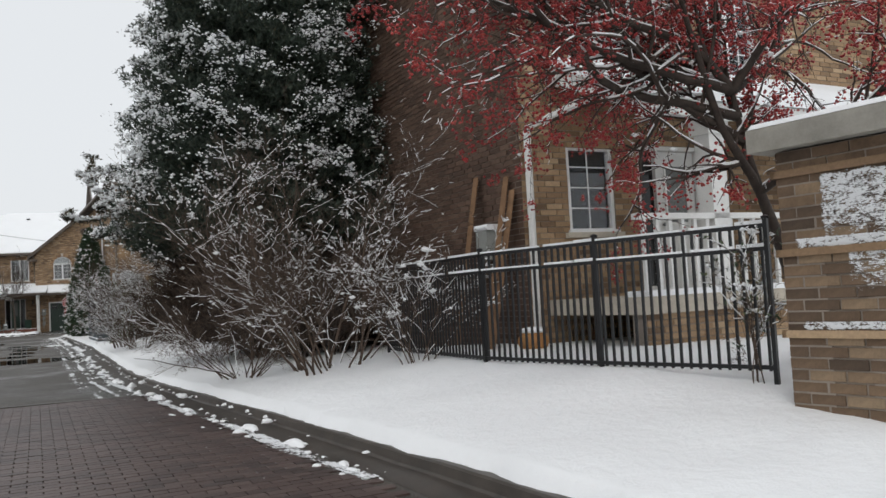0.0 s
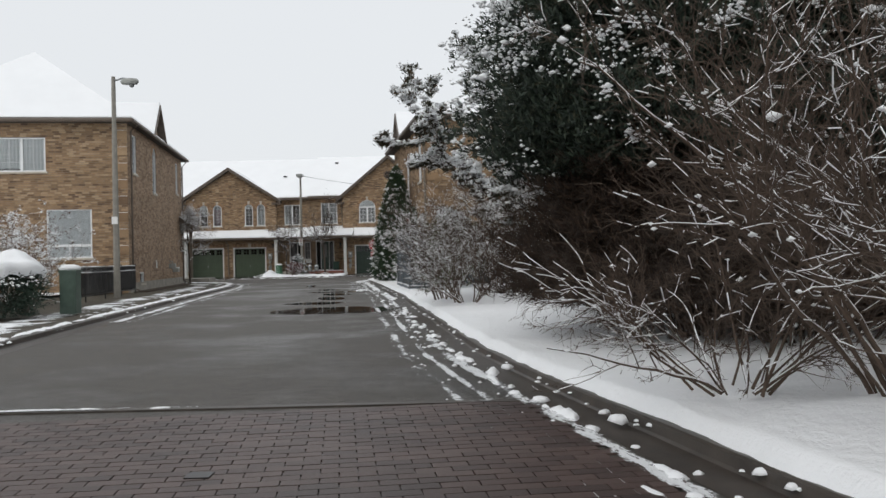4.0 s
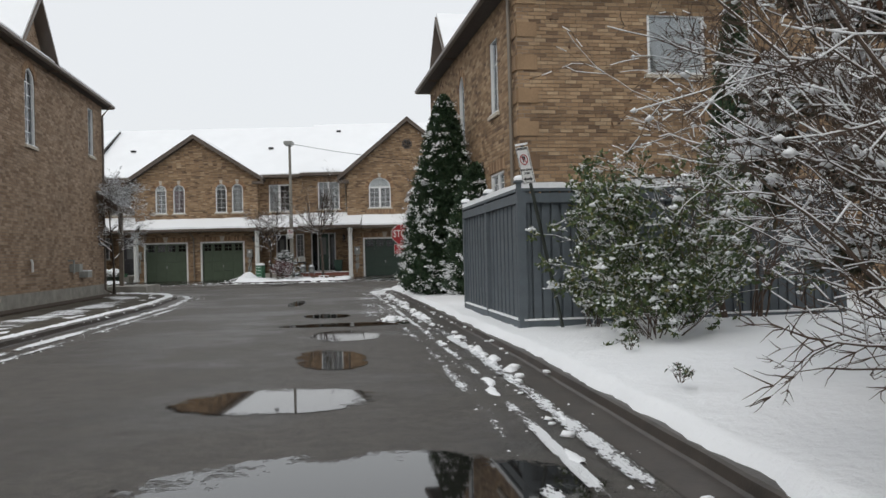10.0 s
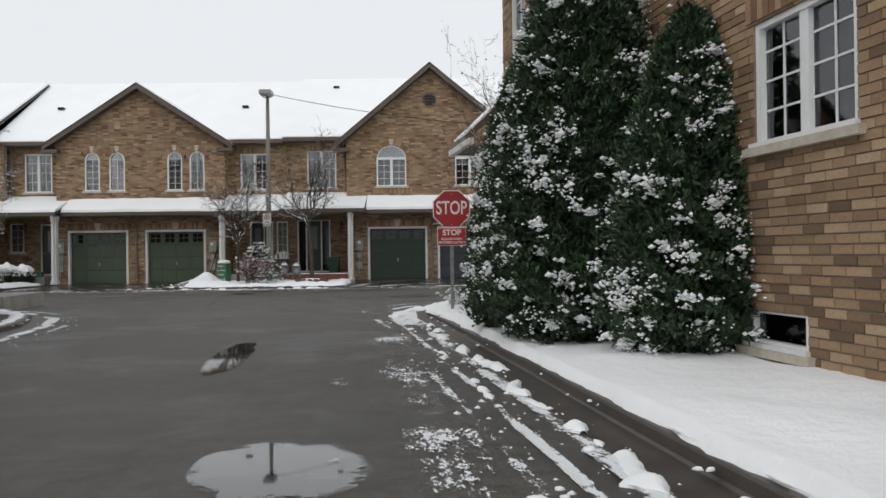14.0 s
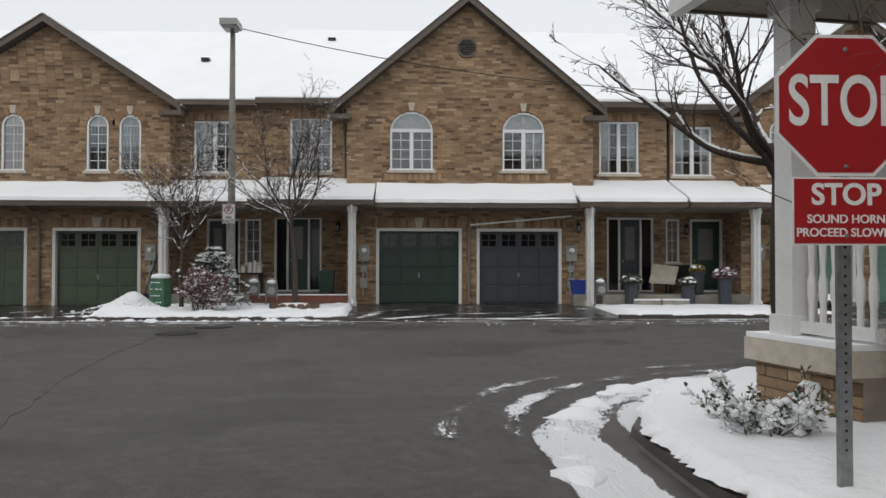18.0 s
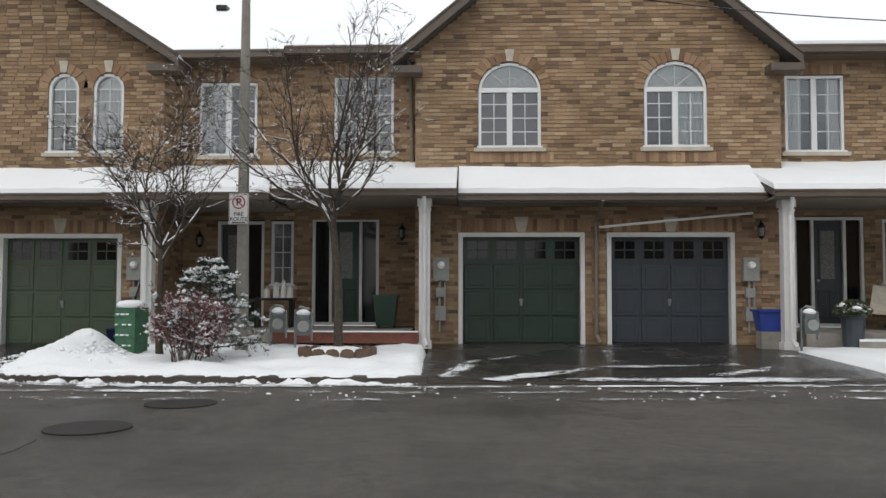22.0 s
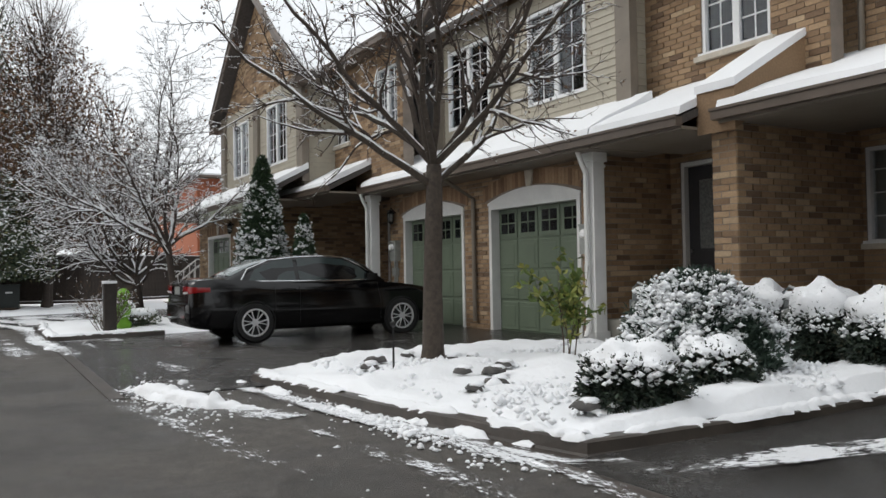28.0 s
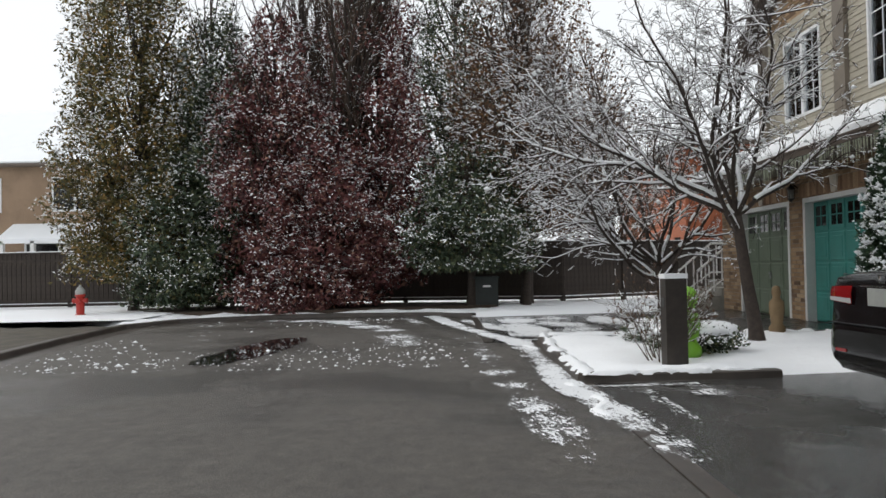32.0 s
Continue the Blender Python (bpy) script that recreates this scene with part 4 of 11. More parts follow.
def electric_meter(parent, x, y, z, facing=-1):
    s = Shape()
    s.box(x - 0.15, x + 0.15, y - 0.13, y, z, z + 0.44)
    s.box(x - 0.16, x + 0.16, y - 0.15, y, z + 0.42, z + 0.45)
    m = part("meter_box", s, GREY_BOX, parent, "grey electricity meter box on the wall")
    g = Shape()
    g.lathe([(0.075, 0.0), (0.075, -0.03), (0.062, -0.07), (0.03, -0.085), (0.0, -0.087)], (x, y - 0.13, z + 0.3), 14, "y")
    part("meter_dial", g, CURTAIN, m)
    c = Shape()
    c.pipe([(x - 0.03, y - 0.05, z), (x - 0.03, y - 0.05, z - 1.0)], 0.025, 8)
    c.pipe([(x + 0.07, y - 0.05, z), (x + 0.07, y - 0.05, z - 0.75)], 0.018, 8)
    c.box(x - 0.1, x + 0.08, y - 0.09, y, z - 0.32, z - 0.14)
    c.box(x - 0.11, x + 0.09, y - 0.1, y, z - 0.78, z - 0.5)
    part("conduit", c, GREY_BOX, m)


def gable_roof(parent, c, half, z_eave, z_apex, y_front, y_back, over=0.32, trim=BROWN_METAL):
    """Two slopes over a cross gable, with rake boards and snow."""
    k = (z_apex - z_eave) / half
    r = Shape()
    sn = Shape()
    for sg in (-1, 1):
        xe, ze = c + sg * (half + 0.35), z_eave - 0.35 * k
        yf = y_front - over
        a, b = (c, yf, z_apex + 0.16), (xe, yf, ze + 0.16)
        r.sheet(a, b, (xe, y_back, ze + 0.16), (c, y_back, z_apex + 0.16), 0.16)
        sn.sheet((c, yf + 0.05, z_apex + 0.27), (xe - sg * 0.02, yf + 0.05, ze + 0.25), (xe - sg * 0.02, y_back, ze + 0.25), (c, y_back, z_apex + 0.27), 0.1)
    ob = part("gable_roof", r, SHINGLE, parent)
    part("roof_snow", sn, SNOW_ROOF, ob, "fresh snow on the gable roof")
    t = Shape()
    for sg in (-1, 1):
        xe, ze = c + sg * (half + 0.4), z_eave - 0.4 * k
        t.slab([(c, z_apex + 0.20), (xe, ze + 0.20), (xe, ze + 0.0), (c, z_apex - 0.0)], y_front - over - 0.03, y_front - over)
        t.slab([(c, z_apex + 0.235), (xe, ze + 0.235), (xe, ze + 0.19), (c, z_apex + 0.19)], y_front - over - 0.06, y_front - over + 0.05)
        t.slab([(xe - sg * 0.62, ze + 0.02), (xe + sg * 0.02, ze + 0.02), (xe + sg * 0.02, ze - 0.12), (xe - sg * 0.62, ze - 0.12)], y_front - over - 0.04, y_front + 0.0)
    part("rake_board", t, trim, ob)
    return ob


def main_roof(parent, x0, x1, y_eave, z_eave, y_ridge, z_ridge, y_back, hips=(False, False)):
    s, n = Shape(), Shape()
    s.sheet((x0, y_eave, z_eave), (x1, y_eave, z_eave), (x1, y_ridge, z_ridge), (x0, y_ridge, z_ridge), 0.16)
    s.sheet((x0, y_ridge, z_ridge), (x1, y_ridge, z_ridge), (x1, y_back, z_eave), (x0, y_back, z_eave), 0.16)
    ob = part("roof", s, SHINGLE, parent)
    n.sheet((x0, y_eave + 0.03, z_eave + 0.09), (x1, y_eave + 0.03, z_eave + 0.09), (x1, y_ridge, z_ridge + 0.11), (x0, y_ridge, z_ridge + 0.11), 0.1)
    n.sheet((x0, y_ridge, z_ridge + 0.11), (x1, y_ridge, z_ridge + 0.11), (x1, y_back, z_eave + 0.1), (x0, y_back, z_eave + 0.1), 0.1)
    part("roof_snow", n, SNOW_ROOF, ob, "thick even snow over the whole roof")
    return ob


def eave_gutter(parent, x0, x1, y, z):
    s = Shape()
    s.box(x0, x1, y - 0.12, y, z - 0.14, z - 0.0)
    g = part("gutter", s, BROWN_METAL, parent)
    s = Shape()
    s.box(x0, x1, y - 0.135, y - 0.115, z - 0.03, z + 0.01)
    part("gutter_lip", s, BROWN_METAL, g)
    s = Shape()
    s.box(x0, x1, y, y + 0.5, z - 0.16, z - 0.13)
    part("soffit", s, BROWN_METAL, g)


def roof_vent(parent, x, y, z):
    s = Shape()
    s.box(x - 0.13, x + 0.13, y - 0.13, y + 0.13, z, z + 0.1)
    part("roof_vent", s, BLACK_METAL, parent, "dark metal roof vent poking out of the snow")


def front_porch_floor(parent, x0, x1, y0, y1, z):
    s = Shape()
    s.box(x0, x1, y0, y1, 0.0, z)
    part("porch_floor", s, CONCRETE, parent)


SOFT = (CURTAIN, [(0.05, 0.3, 0.0), (0.72, 0.95, 0.0)])
FULL = (CURTAIN, [(0.03, 0.97, 0.02)])
NONE = (CURTAIN, [])
HALF = (CURTAIN, [(0.03, 0.97, 0.5)])
PINKS = (CURTAIN_PINK, [(0.03, 0.97, 0.02)])
LEFT = (CURTAIN, [(0.04, 0.48, 0.0)])
RIGHT = (CURTAIN, [(0.55, 0.96, 0.0)])

# First pair, with two green garages under the lower gable.
pair = thing("townhouse_pair", (-17, Y0, 0), "buff-brick townhouse pair with green garage doors and snowy roofs", "house", "row of townhouses")
ga = [(-20.0, -17.5, -0.3, 2.28, 0), (-16.8, -14.3, -0.3, 2.28, 0)]
wins = [(-15.87, -15.25, 3.9, 5.52, 0.31), (-14.95, -14.33, 3.9, 5.52, 0.31), (-19.28, -18.66, 3.9, 5.52, 0.31), (-18.27, -17.62, 3.9, 5.52, 0.32)]
brick_wall(pair, FRONT, -20.45, -13.5, 0, 5.85, ga + wins, (-17.0, 8.1, 3.48), single=(-16.9, -13.5, 0, 2.4), seed=11)
for (a, b, c, d, r), cur in zip(wins, (None, FULL, NONE, PINKS)):
    window(pair, FRONT, a, b, c, d, r, "narrow", curtain=cur, keystone=True, arch=True, rows=5, fan=True)
for (a, b, c, d, r), p in zip(ga, (GREEN, GREEN)):
    garage_door(pair, FRONT, a + 0.09, b - 0.09, 0.06, d - 0.09, p)
    soldier_course(pair, FRONT, a - 0.12, b + 0.12, 2.30, 0.24)
    s = Shape(FRONT)
    m = (a + b) / 2
    s.slab([(m - 0.08, 2.29), (m + 0.08, 2.29), (m + 0.14, 2.58), (m - 0.14, 2.58)], -0.045, 0.02)
    part("keystone", s, STONE, pair)
gable_roof(pair, -17.0, 3.48, 5.85, 8.1, Y0, 75.0)
side_return(pair, -13.5, Y0, 71.6, 0, 5.9, True)
side_return(pair, -20.45, Y0, 71.6, 0, 5.9, False)
up = wall_frame((0, 70.9, 0), (1, 0))
lo = wall_frame((0, 71.5, 0), (1, 0))
w1 = (-12.98, -11.78, 3.93, 5.46, 0)
brick_wall(pair, up, -13.5, -11.05, 2.9, 5.9, [w1], seed=12)
window(pair, up, *w1, "double", curtain=LEFT)
soldier_course(pair, up, w1[0] - 0.05, w1[1] + 0.05, 5.48, 0.2)
d1, sw = (-12.75, -11.75, 0.42, 2.62, 0), (-11.6, -11.12, 1.25, 2.62, 0)
brick_wall(pair, lo, -13.5, -11.05, 0, 3.0, [d1, sw], seed=13)
entry_door(pair, lo, *d1[:4], DOOR_GREY, "r", screen=True)
window(pair, lo, *sw[:4], 0, "single", rows=4)
front_porch_floor(pair, -13.3, -11.07, 69.5, 71.5, 0.4)
wE = (-22.05, -20.9, 3.92, 5.55, 0)
brick_wall(pair, up, -23.3, -20.45, 2.9, 5.9, [wE], seed=14)
window(pair, up, *wE, "double", curtain=None)
soldier_course(pair, up, wE[0] - 0.05, wE[1] + 0.05, 5.57, 0.2)
wG = (-23.0, -22.4, 1.4, 2.66, 0)
dG = (-21.7, -20.75, 0.42, 2.62, 0)
brick_wall(pair, lo, -23.3, -20.45, 0, 3.0, [wG, dG], seed=15)
window(pair, lo, *wG, "single")
entry_door(pair, lo, *dG[:4], DOOR_GREY, "", screen=True)
front_porch_floor(pair, -23.0, -20.5, 69.3, 71.5, 0.4)
pent_roof(pair, -23.2, -19.9, 69.0, 2.98, 70.9, 3.62)
pent_roof(pair, -19.9, -14.1, 69.45, 2.98, Y0, 3.45)
pent_roof(pair, -14.1, -11.02, 69.0, 2.94, 70.9, 3.58)
porch_post(pair, -20.05, 69.25, 0.1, 2.83)
porch_post(pair, -13.35, 69.25, 0.1, 2.79)
downspout(pair, [(-17.15, 69.35, 2.86), (-17.15, 69.6, 2.7), (-17.15, 70.22, 2.5), (-17.15, 70.22, 0.3), (-17.1, 70.12, 0.15)])
downspout(pair, [(-22.55, 70.6, 5.85), (-22.55, 70.82, 5.6), (-22.55, 70.82, 3.7)])
electric_meter(pair, -14.0, Y0, 1.35)
electric_meter(pair, -20.25, Y0, 1.35)
wall_lamp(pair, -13.75, Y0, 2.35)
wall_lamp(pair, -13.1, 71.5, 2.2)
wall_lamp(pair, -20.6, 71.5, 2.3)
main_roof(pair, -23.3, -11.1, 70.5, 5.98, 76.2, 9.5, 82)
eave_gutter(pair, -13.5, -11.1, 70.45, 5.98)
eave_gutter(pair, -23.3, -20.5, 70.45, 5.98)
roof_vent(pair, -13.3, 73.4, 7.85)
roof_vent(pair, -21.6, 73.4, 7.85)
s = Shape()
s.box(-23.3, -11.1, 81.7, 81.9, 0, 6)
part("rear_wall", s, BRICK, pair)

# Second pair, under the higher gable.
pair = thing("townhouse_pair", (-5, Y0, 0), "buff-brick townhouse pair with dark green and slate grey garages", "house", "row of townhouses")
ga = [(-7.6, -5.12, -0.3, 2.3, 0), (-4.7, -2.22, -0.3, 2.3, 0)]
wins = [(-7.2, -5.97, 3.97, 5.68, 0.55), (-3.94, -2.72, 3.97, 5.68, 0.55)]
brick_wall(pair, FRONT, -8.45, -1.3, 0, 5.85, ga + wins, (-4.95, 8.82, 3.58), single=(-8.45, -5.0, 2.3, 3.9), seed=21)
for (a, b, c, d, r), cur in zip(wins, (NONE, RIGHT)):
    window(pair, FRONT, a, b, c, d, r, "wide", curtain=cur, keystone=True, arch=True, fan=True)
    soldier_course(pair, FRONT, a - 0.25, b + 0.25, 3.68, 0.2)
for (a, b, c, d, r), p in zip(ga, (GREEN_DARK, SLATE)):
    garage_door(pair, FRONT, a + 0.09, b - 0.09, 0.12, d - 0.09, p)
    soldier_course(pair, FRONT, a - 0.12, b + 0.12, 2.32, 0.24)
    s = Shape(FRONT)
    m = (a + b) / 2
    s.slab([(m - 0.08, 2.31), (m + 0.08, 2.31), (m + 0.14, 2.6), (m - 0.14, 2.6)], -0.045, 0.02)
    part("keystone", s, STONE, pair)
gable_roof(pair, -4.95, 3.58, 5.85, 8.82, Y0, 75.8)
s = Shape(FRONT)
oct_o = [(-4.98 + 0.31 * math.cos(radians(22.5 + 45 * k)), 7.55 + 0.31 * math.sin(radians(22.5 + 45 * k))) for k in range(8)]
oct_i = [(-4.98 + 0.25 * math.cos(radians(22.5 + 45 * k)), 7.55 + 0.25 * math.sin(radians(22.5 + 45 * k))) for k in range(8)]
s.ring(oct_o, oct_i, -0.04, 0.03)
vent = part("octagonal_vent", s, BROWN_METAL, pair, "dark octagonal louvred gable vent")
for k in range(7):
    h = 7.55 - 0.2 + 0.065 * k
    hw = min(0.24, 0.33 - abs(h - 7.55))
    s = Shape(FRONT)
    s.box(-4.98 - hw, -4.98 + hw, -0.03, 0.0, h - 0.022, h + 0.022)
    part("louvre", s, BLACK_METAL, vent)
side_return(pair, -8.45, Y0, 71.6, 0, 5.9, False)
side_return(pair, -1.3, Y0, 71.6, 0, 5.9, True)
w1 = (-10.17, -8.94, 3.97, 5.59, 0)
brick_wall(pair, up, -11.05, -8.45, 2.9, 5.9, [w1], seed=22)
window(pair, up, *w1, "double", curtain=None)
soldier_course(pair, up, w1[0] - 0.05, w1[1] + 0.05, 5.6, 0.2)
d1 = (-10.72, -9.3, 0.42, 2.68, 0)
brick_wall(pair, lo, -11.05, -8.45, 0, 3.0, [d1], seed=23)
entry_door(pair, lo, *d1[:4], DOOR_GREEN, "lr")
w2 = (-0.98, 0.2, 3.96, 5.53, 0)
brick_wall(pair, up, -1.3, 1.05, 2.9, 5.9, [w2], seed=24)
window(pair, up, *w2, "double", curtain=SOFT)
soldier_course(pair, up, w2[0] - 0.05, w2[1] + 0.05, 5.55, 0.2)
d2 = (-0.62, 0.82, 0.42, 2.7, 0)
brick_wall(pair, lo, -1.3, 1.05, 0, 3.0, [d2], seed=25)
entry_door(pair, lo, *d2[:4], SLATE, "lr", screen=True)
front_porch_floor(pair, -11.0, -8.5, 69.5, 71.5, 0.4)
front_porch_floor(pair, -1.2, 1.05, 69.5, 71.5, 0.4)
pent_roof(pair, -11.0, -7.6, 69.0, 3.0, 70.9, 3.66)
pent_roof(pair, -7.6, -1.9, 69.45, 2.96, Y0, 3.45)
pent_roof(pair, -1.95, 1.05, 69.0, 2.97, 70.9, 3.62)
porch_post(pair, -8.2, 69.25, 0.1, 2.85)
porch_post(pair, -1.62, 69.25, 0.1, 2.82)
downspout(pair, [(-4.92, 69.35, 2.84), (-4.92, 69.6, 2.7), (-4.92, 70.22, 2.5), (-4.92, 70.22, 0.3), (-4.86, 70.12, 0.15)])
downspout(pair, [(-8.6, 70.4, 5.82), (-8.58, 70.75, 5.6), (-8.55, 70.84, 3.75)])
s = Shape()
s.pipe([(-4.9, 69.9, 2.37), (-2.0, 69.9, 2.64)], 0.025, 6)
part("rail_bar", s, WHITE, pair)
electric_meter(pair, -7.93, Y0, 1.35)
electric_meter(pair, -1.95, Y0, 1.35)
wall_lamp(pair, -8.2, Y0, 2.3)
wall_lamp(pair, -8.8, 71.5, 2.35)
wall_lamp(pair, -1.75, Y0, 2.3)
main_roof(pair, -11.1, 1.15, 70.5, 6.05, 76.2, 9.62, 82)
eave_gutter(pair, -11.1, -8.5, 70.45, 6.05)
eave_gutter(pair, -1.3, 1.15, 70.45, 6.0)
roof_vent(pair, -9.4, 75.2, 9.05)
s = Shape()
s.box(-11.1, 1.15, 81.7, 81.9, 0, 6)
part("rear_wall", s, BRICK, pair)

# Third pair, only its near half in view.
pair = thing("townhouse_pair", (6.4, Y0, 0), "buff-brick townhouse pair with sea-green garage doors", "house", "row of townhouses")
ga = [(3.98, 6.45, -0.3, 2.34, 0), (7.0, 9.5, -0.3, 2.34, 0)]
wins = [(3.92, 4.6, 3.9, 5.5, 0.34), (4.88, 5.56, 3.9, 5.5, 0.34), (7.3, 8.0, 3.9, 5.5, 0.34), (8.3, 9.0, 3.9, 5.5, 0.34)]
brick_wall(pair, FRONT, 3.05, 10.0, 0, 5.8, ga + wins, (6.5, 8.4, 3.48), seed=31)
for a, b, c, d, r in wins:
    window(pair, FRONT, a, b, c, d, r, "narrow", keystone=True, arch=True, rows=5)
for a, b, c, d, r in ga:
    garage_door(pair, FRONT, a + 0.09, b - 0.09, 0.18, d - 0.09, GREEN_LIGHT)
    soldier_course(pair, FRONT, a - 0.12, b + 0.12, 2.36, 0.24)
gable_roof(pair, 6.5, 3.48, 5.8, 8.4, Y0, 75.0)
side_return(pair, 3.05, Y0, 71.6, 0, 5.9, False)
w1 = (1.25, 2.4, 3.91, 5.39, 0)
brick_wall(pair, up, 1.15, 3.05, 2.9, 5.9, [w1], seed=32)
window(pair, up, *w1, "double", curtain=SOFT)
d1, sw = (1.95, 2.95, 0.42, 2.65, 0), (1.2, 1.62, 1.3, 2.65, 0)
brick_wall(pair, lo, 1.05, 3.05, 0, 3.0, [d1, sw], seed=33)
entry_door(pair, lo, *d1[:4], DOOR_GREEN, "", screen=True)
window(pair, lo, *sw[:4], 0, "single")
front_porch_floor(pair, 1.07, 3.0, 69.5, 71.5, 0.4)
pent_roof(pair, 1.1, 3.6, 69.0, 2.97, 70.9, 3.62)
pent_roof(pair, 3.6, 10.0, 69.45, 2.96, Y0, 3.45)
porch_post(pair, 3.05, 69.25, 0.1, 2.8)
electric_meter(pair, 3.55, Y0, 1.4)
wall_lamp(pair, 3.3, Y0, 2.3)
wall_lamp(pair, 1.8, 71.5, 2.3)
main_roof(pair, 1.15, 10.4, 70.5, 5.95, 76.2, 9.5, 82)
eave_gutter(pair, 1.15, 3.0, 70.45, 5.95)
side_return(pair, 10.0, Y0, 82, 0, 5.9, True)
s = Shape()
s.box(1.15, 10.2, 81.7, 81.9, 0, 6)
part("rear_wall", s, BRICK, pair)


def lap_siding(parent, fm, a, b, z0, z1, openings, thick=0.2):
    """Overlapping boards with openings through them."""
    core, boards = Shape(fm), []
    w = None
    z, hgt = z0, 0.115
    first = Shape(fm)
    while z < z1 - 0.01:
        for s1, e1 in free_spans(a, b, z + hgt / 2, openings):
            core.box(s1, e1, 0.014, thick, z, min(z + hgt, z1))
            boards.append((s1, e1, z))
        z += hgt
    w = part("siding_wall", core, SIDING, parent, "beige horizontal vinyl siding")
    for s1, e1, z in boards:
        q = Shape(fm)
        q.add([(s1, -0.004, z), (e1, -0.004, z), (e1, 0.012, z + hgt), (s1, 0.012, z + hgt), (s1, 0.02, z), (e1, 0.02, z)], [(0, 1, 2, 3), (0, 4, 5, 1)])
        part("siding_board", q, SIDING, w)
    return w


# Fourth pair, standing a little forward, with arched garage heads and siding above.
YD = 69.43
FD = wall_frame((0, YD, 0), (1, 0))
pair = thing("townhouse_pair", (-29, YD, 0), "brick townhouse pair with beige siding above arched garage heads", "house", "row of townhouses")
ga = [(-32.25, -29.7, -0.3, 2.34, 0), (-28.85, -26.25, -0.3, 2.34, 0)]
brick_wall(pair, FD, -32.9, -25.75, 0, 3.3, ga, single=(-29.8, -25.7, 0, 2.7), seed=41)
for a, b, c, d, r in ga:
    garage_door(pair, FD, a + 0.1, b - 0.1, 0.06, 2.2, SAGE, 0.0)
    s = Shape(FD)
    pts = [(a - 0.02, 2.28)] + [(a + (b - a) * k / 12, 2.32 + 0.2 * (1 - ((k - 6) / 6) ** 2)) for k in range(13)] + [(b + 0.02, 2.28)]
    s.slab(pts, -0.02, 0.03)
    part("arched_head", s, WHITE, pair)
    soldier_course(pair, FD, a - 0.15, b + 0.15, 2.34, 0.26, 0.02, 0.2)
    m = (a + b) / 2
    s = Shape(FD)
    s.slab([(m - 0.07, 2.52), (m + 0.07, 2.52), (m + 0.12, 2.84), (m - 0.12, 2.84)], -0.05, 0.02)
    part("keystone", s, STONE, pair)
US = wall_frame((0, 69.9, 0), (1, 0))
wf = [(-28.2, -26.62, 3.98, 5.58, 0), (-31.0, -29.45, 3.98, 5.58, 0)]
lap_siding(pair, US, -31.45, -25.7, 3.2, 5.95, wf)
for w, cu in zip(wf, (FULL, FULL)):
    window(pair, US, *w, "double", 0.03, cu, sill=False)
for x in (-31.35, -28.95, -25.72):
    s = Shape(US)
    s.box(x - 0.16, x + 0.16, -0.05, 0.1, 3.3, 5.95)
    part("corner_board", s, TAUPE, pair)
gw = wall_frame((0, 69.96, 0), (1, 0))
brick_wall(pair, gw, -31.7, -25.7, 5.9, 6.1, (), (-28.7, 8.6, 3.0), seed=42)
gable_roof(pair, -28.7, 3.1, 6.05, 8.6, 69.9, 75)
ub = wall_frame((0, 70.3, 0), (1, 0))
w1 = (-24.6, -23.45, 4.08, 5.45, 0)
brick_wall(pair, ub, -25.7, -22.6, 2.9, 5.9, [w1], seed=43)
window(pair, ub, *w1, "double", curtain=SOFT)
w3 = (-32.6, -31.6, 4.15, 5.5, 0)
w4 = (-35.25, -34.1, 4.15, 5.55, 0)
UJ = wall_frame((0, 69.0, 0), (1, 0))
brick_wall(pair, UJ, -36.0, -31.35, 2.9, 5.95, [w3, w4], seed=44)
window(pair, UJ, *w3, "double", curtain=FULL)
window(pair, UJ, *w4, "double", curtain=FULL)
for x0, x1 in ((-36.0, -31.4), (-25.7, -22.6)):
    eave_gutter(pair, x0, x1, 68.7 if x0 < -30 else 69.95, 6.0)
side_return(pair, -25.75, YD, 70.9, 0, 3.3, True)
lap_siding(pair, wall_frame((-25.7, 69.9, 0), (0, 1)), 0, 0.5, 3.2, 5.95, [])
lo2 = wall_frame((0, 70.8, 0), (1, 0))
d1 = (-25.55, -24.45, 0.42, 2.72, 0)
brick_wall(pair, lo2, -25.75, -23.3, 0, 3.0, [d1], seed=45)
entry_door(pair, lo2, *d1[:4], DOOR_GREY, "", screen=True)
front_porch_floor(pair, -25.6, -23.4, 69.3, 70.8, 0.4)
# The brick wing wall between the two porches.
wing = side_return(pair, -23.05, 69.15, 71.6, 0, 3.15, True, name="wing_wall")
side_return(pair, -23.42, 69.15, 71.6, 0, 3.15, False, name="wing_wall")
brick_wall(pair, wall_frame((-23.42, 69.15, 0), (1, 0)), 0, 0.37, 0, 3.15, (), seed=46, name="wing_wall")
s = Shape()
s.sheet((-23.52, 69.02, 3.22), (-22.95, 69.02, 3.22), (-22.95, 70.35, 4.0), (-23.52, 70.35, 4.0), 0.5)
part("wing_coping", s, BRICK, pair)
s = Shape()
s.sheet((-23.54, 69.0, 3.32), (-22.93, 69.0, 3.32), (-22.93, 70.4, 4.12), (-23.54, 70.4, 4.12), 0.1)
part("wing_snow", s, SNOW_ROOF, pair)
pent_roof(pair, -32.9, -25.2, 68.75, 2.95, 69.95, 3.55)
pent_roof(pair, -25.2, -23.5, 68.75, 2.95, 70.3, 3.6)
porch_post(pair, -25.6, 69.15, 0.1, 2.8)
porch_post(pair, -32.75, 68.95, 0.1, 2.8)
electric_meter(pair, -26.0, YD, 1.35)
electric_meter(pair, -32.55, YD, 1.35)
